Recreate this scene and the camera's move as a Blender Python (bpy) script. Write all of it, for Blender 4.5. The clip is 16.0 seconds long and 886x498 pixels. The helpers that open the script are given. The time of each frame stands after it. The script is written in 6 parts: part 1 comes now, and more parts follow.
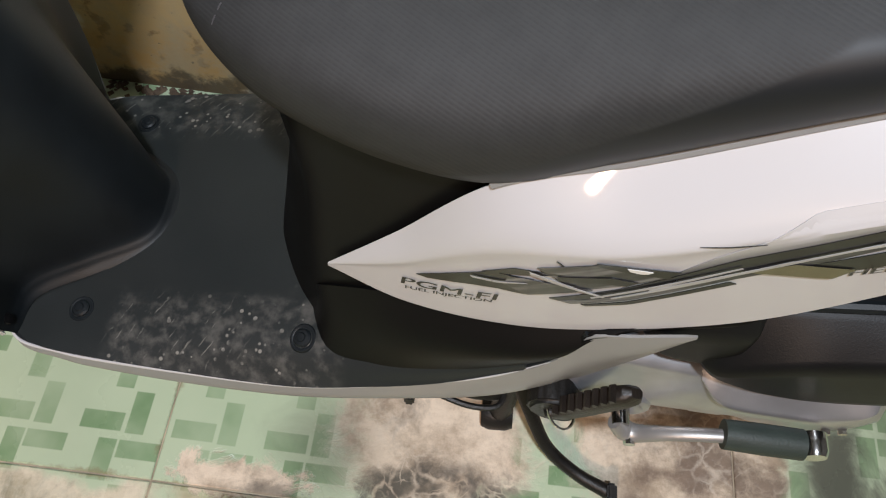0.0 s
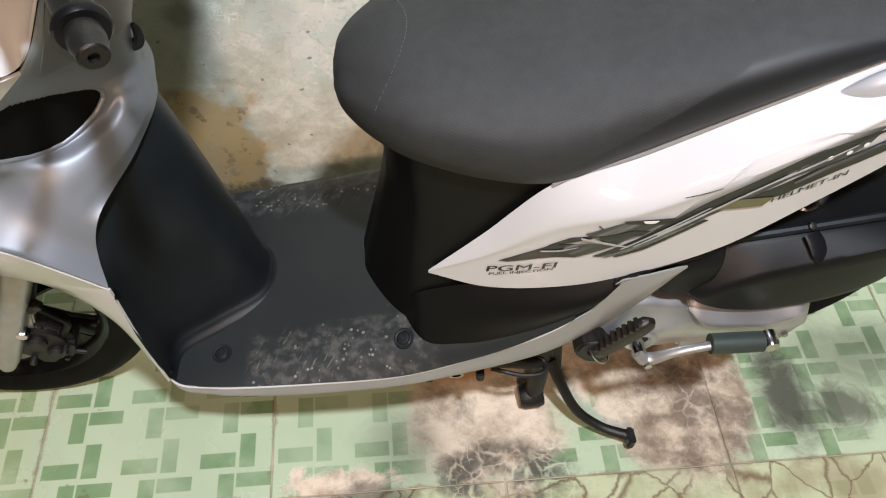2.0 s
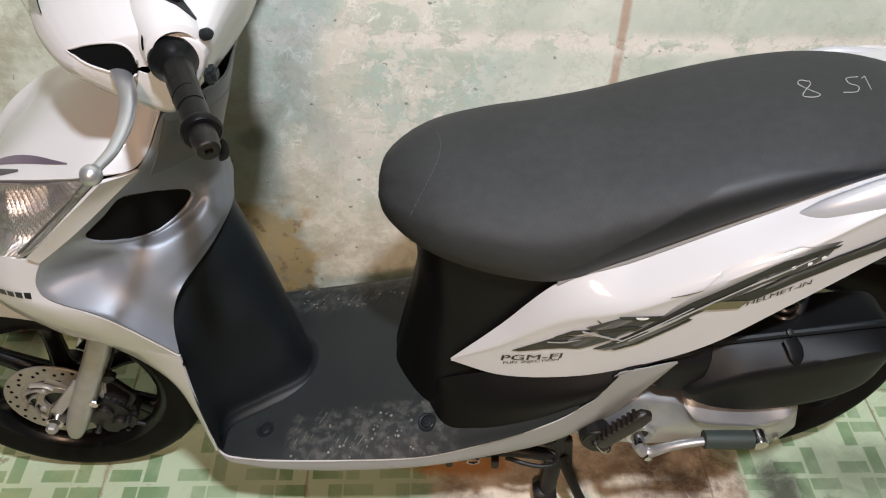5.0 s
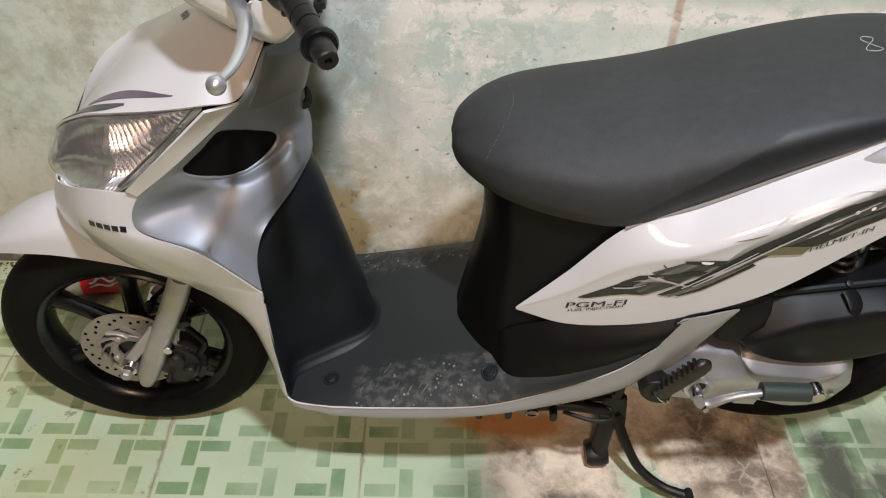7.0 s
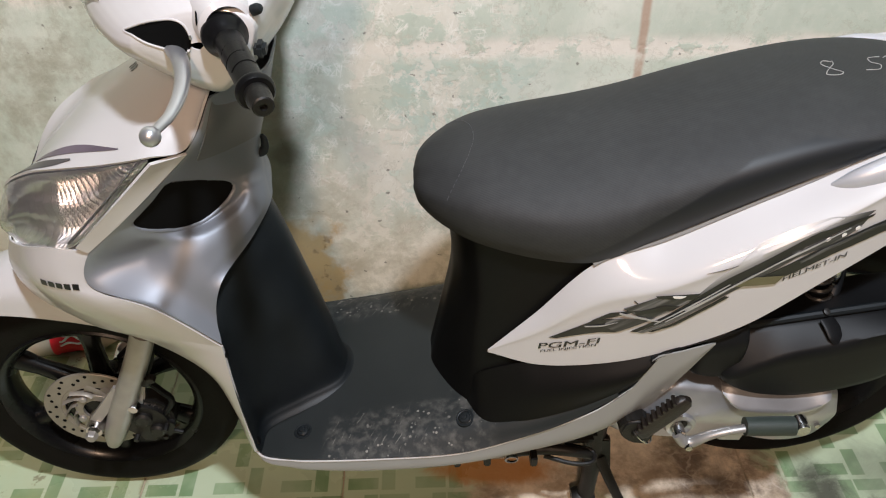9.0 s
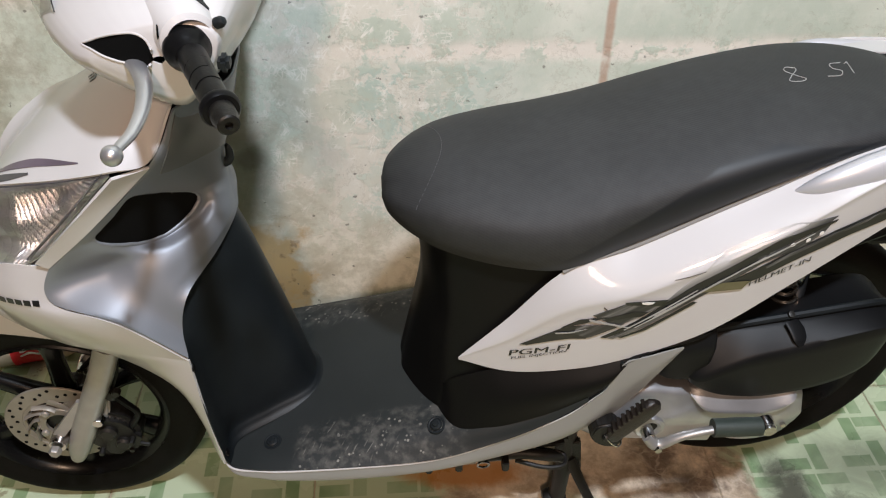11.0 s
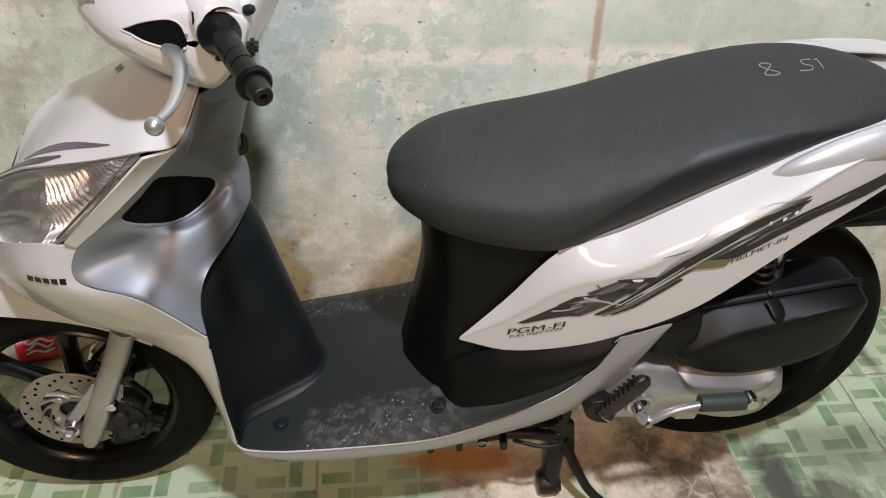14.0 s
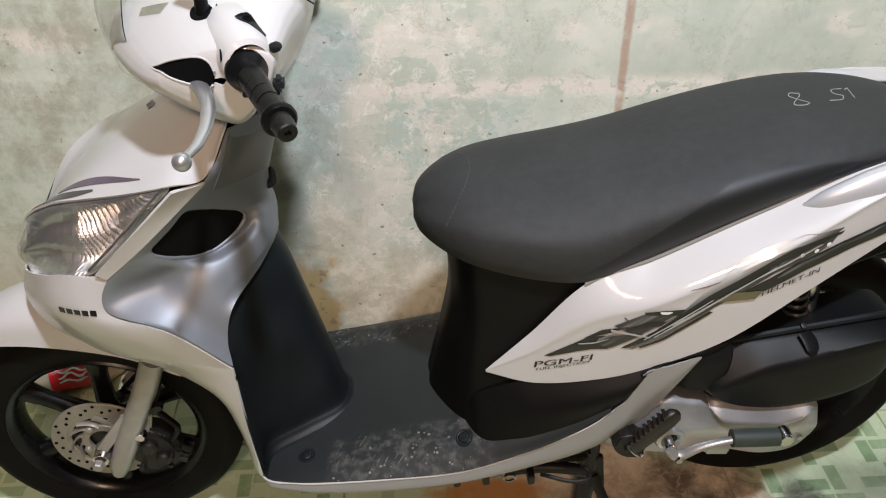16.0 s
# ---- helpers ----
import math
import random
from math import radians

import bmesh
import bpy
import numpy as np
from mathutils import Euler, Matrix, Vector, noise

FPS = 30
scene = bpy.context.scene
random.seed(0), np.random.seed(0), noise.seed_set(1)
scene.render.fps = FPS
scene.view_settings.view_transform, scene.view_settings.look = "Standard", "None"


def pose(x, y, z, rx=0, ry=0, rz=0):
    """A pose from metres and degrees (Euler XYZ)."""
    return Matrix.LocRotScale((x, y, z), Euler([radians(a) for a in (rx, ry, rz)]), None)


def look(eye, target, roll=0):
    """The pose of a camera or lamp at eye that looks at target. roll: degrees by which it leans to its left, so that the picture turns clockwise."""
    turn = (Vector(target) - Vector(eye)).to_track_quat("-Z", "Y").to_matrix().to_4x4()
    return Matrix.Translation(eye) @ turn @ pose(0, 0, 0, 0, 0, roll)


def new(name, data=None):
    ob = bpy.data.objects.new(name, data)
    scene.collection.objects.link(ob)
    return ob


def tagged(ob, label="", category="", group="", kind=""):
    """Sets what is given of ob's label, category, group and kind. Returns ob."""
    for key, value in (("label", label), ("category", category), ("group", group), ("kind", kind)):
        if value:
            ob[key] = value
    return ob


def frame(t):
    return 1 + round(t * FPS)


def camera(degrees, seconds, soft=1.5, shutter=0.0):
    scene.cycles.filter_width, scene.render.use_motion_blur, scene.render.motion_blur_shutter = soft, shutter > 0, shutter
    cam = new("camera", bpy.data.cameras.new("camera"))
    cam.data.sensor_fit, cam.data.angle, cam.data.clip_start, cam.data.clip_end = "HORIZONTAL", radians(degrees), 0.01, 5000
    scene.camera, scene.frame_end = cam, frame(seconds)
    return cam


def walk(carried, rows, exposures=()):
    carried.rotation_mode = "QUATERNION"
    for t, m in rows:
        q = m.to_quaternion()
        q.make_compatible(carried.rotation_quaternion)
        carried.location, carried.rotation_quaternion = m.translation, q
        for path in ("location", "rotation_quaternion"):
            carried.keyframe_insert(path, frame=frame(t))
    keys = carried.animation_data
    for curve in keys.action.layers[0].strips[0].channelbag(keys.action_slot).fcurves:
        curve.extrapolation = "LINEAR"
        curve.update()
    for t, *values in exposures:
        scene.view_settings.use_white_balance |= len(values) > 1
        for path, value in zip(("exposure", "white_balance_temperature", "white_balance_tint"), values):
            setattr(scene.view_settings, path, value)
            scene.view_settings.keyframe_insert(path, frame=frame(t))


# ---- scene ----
cam = camera(58.3, 16.0, 1.15)
PATH = [
    (0, (0.192, -0.887, 1.136), (0.065, 0.082, -0.609), 1.6),
    (0.5, (0.088, -0.892, 1.154), (-0.048, 0.09, -0.583), 0.6),
    (1, (0.01, -0.929, 1.214), (-0.039, 0.114, -0.492), -0.4),
    (1.5, (-0.029, -1.048, 1.295), (0.061, 0.084, -0.351), 1.0),
    (2, (0.002, -1.18, 1.357), (0.102, 0.018, -0.242), 2.2),
    (2.5, (0.023, -1.258, 1.404), (0.08, -0.003, -0.152), 2.6),
    (3, (0.025, -1.299, 1.443), (0.056, 0.026, -0.055), 2.2),
    (3.5, (0.011, -1.329, 1.441), (0.029, 0.05, -0.007), 1.8),
    (3.7, (0.002, -1.33, 1.445), (0.026, 0.056, 0.004), 1.7),
    (5.8, (0.026, -1.382, 1.446), (-0.007, 0.102, 0.105), -0.0),
    (6, (0.011, -1.402, 1.447), (-0.03, 0.081, 0.106), -0.3),
    (6.5, (-0.052, -1.43, 1.394), (-0.084, 0.042, 0.04), 1.1),
    (7, (-0.058, -1.453, 1.398), (-0.102, 0.035, 0.062), 0.9),
    (7.5, (-0.048, -1.451, 1.39), (-0.1, 0.066, 0.088), 0.5),
    (8, (-0.041, -1.446, 1.381), (-0.098, 0.09, 0.102), -0.3),
    (8.5, (-0.027, -1.439, 1.38), (-0.078, 0.11, 0.117), -1.0),
    (9, (-0.012, -1.425, 1.382), (-0.047, 0.128, 0.122), -1.2),
    (9.5, (-0.005, -1.403, 1.382), (-0.015, 0.144, 0.115), -0.9),
    (10, (-0.005, -1.391, 1.364), (0.015, 0.149, 0.087), -0.2),
    (10.2, (-0.002, -1.392, 1.371), (0.029, 0.147, 0.094), 0.1),
    (12.3, (-0.046, -1.462, 1.405), (0.043, 0.086, 0.142), -0.8),
    (12.5, (-0.046, -1.477, 1.403), (0.055, 0.076, 0.147), -0.7),
    (13, (-0.047, -1.513, 1.399), (0.068, 0.048, 0.155), -0.3),
    (13.5, (-0.045, -1.517, 1.397), (0.071, 0.055, 0.166), 0.3),
    (14, (-0.054, -1.504, 1.391), (0.045, 0.076, 0.169), 0.8),
    (14.5, (-0.06, -1.493, 1.387), (0.016, 0.095, 0.173), 0.8),
    (15, (-0.056, -1.486, 1.387), (-0.004, 0.11, 0.182), 0.4),
    (15.5, (-0.047, -1.489, 1.388), (-0.014, 0.12, 0.2), -0.3),
    (16, (-0.045, -1.499, 1.396), (-0.023, 0.125, 0.229), -0.9),
]
walk(cam, [(t, look(eye, target, roll)) for t, eye, target, roll in PATH], ((0, -0.08), (0.6, 0.12), (1.0, 0.26), (1.5, 0.3), (2.5, 0.17), (3.5, 0.1), (6, 0.03), (9, 0.0), (12.5, -0.06), (16, -0.07)))

# ---- world and light ----
world = bpy.data.worlds.new("night_room")
scene.world = world
world.use_nodes = True
world.node_tree.nodes["Background"].inputs[0].default_value = (0.9, 0.95, 1.0, 1)
world.node_tree.nodes["Background"].inputs[1].default_value = 0.0


def disc_lamp(name, place, target, size, power, colour):
    data = bpy.data.lights.new(name, "AREA")
    data.shape, data.size, data.energy, data.color = "DISK", size, power, colour
    ob = new(name, data)
    ob.matrix_world = look(place, target)
    return ob


LAMP = (0.36, -1.66, 3.2)
disc_lamp("ceiling_lamp_light", (LAMP[0], LAMP[1] + 0.05, LAMP[2] - 0.08), (0.05, -0.3, 0.5), 0.16, 90, (0.825, 0.893, 1.0))
disc_lamp("wall_lamp_light", (-0.16, -3.10, 2.75), (-0.3, -0.4, 0.5), 0.30, 49.0, (1.0, 0.68, 0.48))


# ---- materials ----
def material(name, colour, rough=0.5, metal=0.0, coat=0.0, vary=0.08, scale=6.0, bump=0.0, bump_scale=200.0, spec=0.5):
    """A plain surface with cloudy variation of colour and gloss, and a fine grain."""
    m = bpy.data.materials.new(name)
    m.use_nodes = True
    nt = m.node_tree
    b = nt.nodes["Principled BSDF"]
    b.inputs["Roughness"].default_value = rough
    b.inputs["Metallic"].default_value = metal
    b.inputs["Coat Weight"].default_value = coat
    b.inputs["Coat Roughness"].default_value = 0.06
    b.inputs["Specular IOR Level"].default_value = spec
    tc = nt.nodes.new("ShaderNodeTexCoord")
    n = nt.nodes.new("ShaderNodeTexNoise")
    n.inputs["Scale"].default_value = scale
    n.inputs["Detail"].default_value = 6
    nt.links.new(tc.outputs["Object"], n.inputs["Vector"])
    ramp = nt.nodes.new("ShaderNodeValToRGB")
    ramp.color_ramp.elements[0].position, ramp.color_ramp.elements[1].position = 0.3, 0.7
    ramp.color_ramp.elements[0].color = (*[c * (1 - vary) for c in colour], 1)
    ramp.color_ramp.elements[1].color = (*[min(1, c * (1 + vary)) for c in colour], 1)
    nt.links.new(n.outputs["Fac"], ramp.inputs["Fac"])
    nt.links.new(ramp.outputs["Color"], b.inputs["Base Color"])
    mr = nt.nodes.new("ShaderNodeMapRange")
    mr.inputs["To Min"].default_value, mr.inputs["To Max"].default_value = max(0.02, rough - 0.07), min(1, rough + 0.07)
    nt.links.new(n.outputs["Fac"], mr.inputs["Value"])
    nt.links.new(mr.outputs["Result"], b.inputs["Roughness"])
    if bump:
        g = nt.nodes.new("ShaderNodeTexNoise")
        g.inputs["Scale"].default_value = bump_scale
        g.inputs["Detail"].default_value = 3
        nt.links.new(tc.outputs["Object"], g.inputs["Vector"])
        bp = nt.nodes.new("ShaderNodeBump")
        bp.inputs["Strength"].default_value = bump
        bp.inputs["Distance"].default_value = 0.002
        nt.links.new(g.outputs["Fac"], bp.inputs["Height"])
        nt.links.new(bp.outputs["Normal"], b.inputs["Normal"])
    return m


class Net:
    """Short writing for node trees."""

    def __init__(self, m):
        self.nt = m.node_tree
        self.bsdf = self.nt.nodes["Principled BSDF"]

    def put(self, socket, v):
        if hasattr(v, "default_value"):
            self.nt.links.new(v, socket)
        else:
            socket.default_value = v

    def math(self, op, a, b=0.0, c=0.0):
        n = self.nt.nodes.new("ShaderNodeMath")
        n.operation = op
        for s, v in zip(n.inputs, (a, b, c)):
            self.put(s, v)
        return n.outputs[0]

    def coords(self, kind="Object"):
        return self.nt.nodes.new("ShaderNodeTexCoord").outputs[kind]

    def split(self, v):
        n = self.nt.nodes.new("ShaderNodeSeparateXYZ")
        self.put(n.inputs[0], v)
        return n.outputs

    def join(self, x, y, z):
        n = self.nt.nodes.new("ShaderNodeCombineXYZ")
        for s, v in zip(n.inputs, (x, y, z)):
            self.put(s, v)
        return n.outputs[0]

    def noise(self, vec, scale, detail=5.0, rough=0.55, warp=0.0):
        n = self.nt.nodes.new("ShaderNodeTexNoise")
        self.put(n.inputs["Vector"], vec)
        n.inputs["Scale"].default_value, n.inputs["Detail"].default_value = scale, detail
        n.inputs["Roughness"].default_value, n.inputs["Distortion"].default_value = rough, warp
        return n.outputs["Fac"]

    def step(self, v, lo, hi):
        n = self.nt.nodes.new("ShaderNodeMapRange")
        n.interpolation_type = "SMOOTHSTEP"
        self.put(n.inputs["Value"], v)
        n.inputs["From Min"].default_value, n.inputs["From Max"].default_value = lo, hi
        return n.outputs["Result"]

    def mix(self, f, a, b):
        n = self.nt.nodes.new("ShaderNodeMix")
        n.data_type = "RGBA"
        self.put(n.inputs[0], f)
        self.put(n.inputs[6], a if hasattr(a, "default_value") else (*a, 1))
        self.put(n.inputs[7], b if hasattr(b, "default_value") else (*b, 1))
        return n.outputs[2]

    def bump(self, height, strength, distance):
        n = self.nt.nodes.new("ShaderNodeBump")
        n.inputs["Strength"].default_value, n.inputs["Distance"].default_value = strength, distance
        self.put(n.inputs["Height"], height)
        self.nt.links.new(n.outputs["Normal"], self.bsdf.inputs["Normal"])


def blank(name, rough=0.6):
    m = bpy.data.materials.new(name)
    m.use_nodes = True
    m.node_tree.nodes["Principled BSDF"].inputs["Roughness"].default_value = rough
    return m, Net(m)


WHITE = material("white_gloss_paint", (0.55, 0.537, 0.542), 0.42, 0, 0.7, 0.012, 2, 0, 200, 0.25)
# the skirt's white with its shade mixed in as grey; also the grey seat trim
WHITE_SKIRT = material("pale_grey_shaded_white_paint", (0.27, 0.268, 0.262), 0.42, 0.1, 0.2, 0.05, 9)
SILVER = material("metallic_silver_paint", (0.242, 0.258, 0.292), 0.50, 0.50, 0.0, 0.03, 5, 0.03, 900)
RAIL = material("bright_silver_paint", (0.50, 0.50, 0.53), 0.36, 0.25, 0.4, 0.03, 5)
GREY_PANEL = material("matte_grey_plastic", (0.17, 0.17, 0.178), 0.42, 0.3, 0, 0.05, 8, 0.08, 700)
PEG = material("muddy_brown_rubber", (0.016, 0.012, 0.0095), 0.45, 0, 0, 0.35, 40, 0.3, 300)
GREY = material("dark_grey_paint", (0.10, 0.10, 0.11), 0.4, 0.4, 0.2, 0.08, 8)
PLASTIC = material("black_moulded_plastic", (0.0075, 0.0100, 0.0120), 0.48, 0, 0, 0.25, 14, 0.10, 600, 0.32)
SHINY = material("black_gloss_plastic", (0.0045, 0.0042, 0.004), 0.45, 0, 0, 0.2, 7, 0.06, 500, 0.16)
AIRBOX = material("charcoal_plastic_cover", (0.0055, 0.0058, 0.0065), 0.45, 0, 0, 0.2, 10, 0.1, 700, 0.2)
RUBBER = material("black_rubber", (0.0045, 0.0045, 0.005), 0.34, 0, 0, 0.25, 22, 0.06, 350, 0.16)
TYRE = material("worn_tyre_rubber", (0.0052, 0.0043, 0.0036), 0.62, 0, 0, 0.3, 16, 0.25, 260, 0.11)
BLACK_RIM = material("black_alloy_paint", (0.004, 0.004, 0.0042), 0.26, 0, 0.0, 0.15, 12, 0, 200, 0.3)
ALLOY = material("silver_cast_alloy", (0.50, 0.50, 0.52), 0.34, 0.8, 0, 0.12, 18, 0.05, 420)
FORK = material("aged_fork_alloy", (0.36, 0.34, 0.32), 0.38, 0.45, 0, 0.15, 20, 0.1, 420)
DISC = material("worn_steel_disc", (0.29, 0.262, 0.225), 0.48, 0.45, 0, 0.12, 30, 0.1, 500)
CHROME = material("chrome_steel", (0.62, 0.61, 0.6), 0.16, 1, 0, 0.1, 30)
REFLECTOR = material("faceted_reflector_chrome", (0.50, 0.49, 0.53), 0.34, 1.0, 0, 0.04, 60)
IRON = material("grimy_black_iron", (0.012, 0.011, 0.010), 0.45, 0.3, 0, 0.4, 30, 0.3, 300)
# near-black plastic; also fills gaps and holes where only shade would show
DARK = material("dark_plastic_and_gap_shade", (0.004, 0.004, 0.004), 0.9, 0, 0, 0.1, 8, 0, 200, 0.1)
DECAL = material("black_decal_film", (0.010, 0.010, 0.011), 0.3, 0, 0.4, 0.3, 16)


def brushed_film(name, dark, light, lo, hi):
    """Printed film, streaked along the sweep of the graphics."""
    m = bpy.data.materials.new(name)
    m.use_nodes = True
    n = Net(m)
    x, y, z = n.split(n.coords())
    c, s = math.cos(0.66), math.sin(0.66)
    a = n.math("ADD", n.math("MULTIPLY", x, c), n.math("MULTIPLY", z, s))
    b = n.math("SUBTRACT", n.math("MULTIPLY", z, c), n.math("MULTIPLY", x, s))
    f = n.noise(n.join(n.math("MULTIPLY", a, 6.0), 0.0, n.math("MULTIPLY", b, 150.0)), 1.0, 3, 0.5)
    n.put(n.bsdf.inputs["Base Color"], n.mix(n.step(f, lo, hi), dark, light))
    n.bsdf.inputs["Roughness"].default_value = 0.3
    n.bsdf.inputs["Coat Weight"].default_value = 0.5
    return m


def fading_film(name, dark, pale, edge, slope, depth):
    """Printed film that fades from dark to the paint's white up across the sweep; the print starts on the line z = edge + slope * (x - 1)."""
    m = bpy.data.materials.new(name)
    m.use_nodes = True
    n = Net(m)
    x, y, z = n.split(n.coords())
    v = n.math("SUBTRACT", z, n.math("ADD", edge, n.math("MULTIPLY", n.math("SUBTRACT", x, 1.0), slope)))
    streak = n.noise(n.join(n.math("MULTIPLY", x, 9.0), 0.0, n.math("MULTIPLY", v, 200.0)), 1.0, 2)
    f = n.step(n.math("ADD", n.math("DIVIDE", v, depth), n.math("MULTIPLY", n.math("SUBTRACT", streak, 0.5), 0.25)), 0.0, 1.0)
    n.put(n.bsdf.inputs["Base Color"], n.mix(f, dark, pale))
    n.bsdf.inputs["Roughness"].default_value = 0.3
    n.bsdf.inputs["Coat Weight"].default_value = 0.35
    return m


DECAL_GREY = brushed_film("grey_decal_film", (0.022, 0.022, 0.024), (0.24, 0.235, 0.24), 0.42, 0.82)
DECAL_FADE = fading_film("fading_decal_film", (0.05, 0.05, 0.053), (0.55, 0.537, 0.542), 0.618, 0.655, 0.036)
STRIPE = material("pale_grey_decal_film", (0.42, 0.41, 0.41), 0.3, 0.2, 0.3, 0.15, 30)
DECAL_OLIVE = material("olive_decal_film", (0.13, 0.118, 0.062), 0.35, 0.1, 0.3, 0.2, 20)
DECAL_PURPLE = material("violet_grey_decal_film", (0.12, 0.09, 0.13), 0.3, 0.1, 0.4, 0.25, 16)
DECAL_DUSK = material("dusky_decal_film", (0.055, 0.052, 0.06), 0.3, 0.1, 0.4, 0.4, 30)
CHALK = material("white_chalk", (0.34, 0.34, 0.33), 0.9, 0, 0, 0.2, 90, 0.4, 900)
RED = material("red_bottle_label", (0.66, 0.014, 0.022), 0.35, 0, 0.3, 0.1, 30)
LABEL_WHITE = material("white_print", (0.8, 0.78, 0.75), 0.4)
RED_LENS = material("red_lamp_lens", (0.40, 0.008, 0.02), 0.12, 0, 0.6, 0.1, 30)
SPRING = material("dark_coil_steel", (0.10, 0.10, 0.10), 0.25, 0.7, 0, 0.2, 40)
KICK_ARM = material("dull_forged_alloy", (0.34, 0.33, 0.32), 0.42, 0.6, 0, 0.15, 20, 0.1, 420)
KICK = material("dark_green_rubber", (0.030, 0.042, 0.036), 0.55, 0, 0, 0.15, 30, 0.2, 400)
# for the unseen room surfaces, kept dark so that little light bounces back
PLASTER = material("dark_unseen_wall_plaster", (0.115, 0.112, 0.110), 0.85, 0, 0, 0.1, 2, 0.3, 60)
LIGHT_COVER = material("white_lamp_body", (0.8, 0.8, 0.78), 0.4)
FIBRE = material("brown_debris", (0.11, 0.075, 0.05), 0.9, 0, 0, 0.4, 40, 0.4, 200)


def glass(name, colour, rough, alpha=None):
    m = bpy.data.materials.new(name)
    m.use_nodes = True
    b = m.node_tree.nodes["Principled BSDF"]
    b.inputs["Base Color"].default_value = (*colour, 1)
    b.inputs["Roughness"].default_value = rough
    b.inputs["Transmission Weight"].default_value = 1
    b.inputs["IOR"].default_value = 1.3
    return m


CLEAR = glass("clear_lens_plastic", (0.97, 0.97, 0.96), 0.03)
SMOKE = glass("smoked_clear_plastic", (0.75, 0.76, 0.74), 0.08)
BOTTLE = glass("clear_bottle_plastic", (0.80, 0.70, 0.55), 0.12)
BOTTLE.node_tree.nodes["Principled BSDF"].inputs["Transmission Weight"].default_value = 0.6


def seat_material():
    """Ribbed black vinyl on top, and a smooth darker band along each side that tapers out forwards."""
    m, n = blank("black_textured_vinyl", 0.55)
    c = n.coords()
    x, y, z = n.split(c)
    n.bsdf.inputs["Specular IOR Level"].default_value = 0.36
    crease = n.math("MINIMUM", n.math("ADD", 0.686, n.math("MULTIPLY", n.math("SUBTRACT", x, 0.856), 0.64)), n.math("MINIMUM", n.math("ADD", 0.806, n.math("MULTIPLY", n.math("SUBTRACT", x, 1.043), 0.31)), 0.832))
    band = n.math("SUBTRACT", 1.0, n.step(n.math("SUBTRACT", z, crease), -0.003, 0.003))
    s = 2 * math.pi / 0.0034
    along = n.math("ADD", n.math("MULTIPLY", x, 0.50), n.math("MULTIPLY", n.math("ADD", y, z), 0.66))
    across = n.math("SUBTRACT", n.math("MULTIPLY", x, 0.88), n.math("MULTIPLY", y, 0.48))
    rib = n.math("SINE", n.math("MULTIPLY", along, s))
    knot = n.math("ADD", 0.75, n.math("MULTIPLY", n.math("SINE", n.math("MULTIPLY", across, s * 0.6)), 0.25))
    weave = n.math("MULTIPLY", n.math("MULTIPLY", rib, knot), n.math("SUBTRACT", 1.0, band))
    big = n.noise(c, 5, 4)
    fine = n.noise(c, 60, 4)
    cloth = n.mix(n.step(n.math("ADD", n.math("MULTIPLY", big, 0.7), n.math("MULTIPLY", fine, 0.3)), 0.35, 0.7), (0.022, 0.0232, 0.0245), (0.036, 0.0375, 0.039))
    cloth = n.mix(n.math("MULTIPLY", n.step(n.math("MULTIPLY", weave, -1.0), 0.1, 0.9), 0.22), cloth, (0.010, 0.0105, 0.011))
    n.put(n.bsdf.inputs["Base Color"], n.mix(band, cloth, n.mix(big, (0.0085, 0.0100, 0.0120), (0.013, 0.015, 0.0175))))
    n.put(n.bsdf.inputs["Roughness"], n.math("SUBTRACT", n.math("ADD", 0.56, n.math("MULTIPLY", big, 0.2)), n.math("MULTIPLY", band, 0.14)))
    n.bump(n.math("ADD", n.math("MULTIPLY", weave, 0.45), n.math("MULTIPLY", fine, 0.3)), 0.18, 0.0007)
    return m


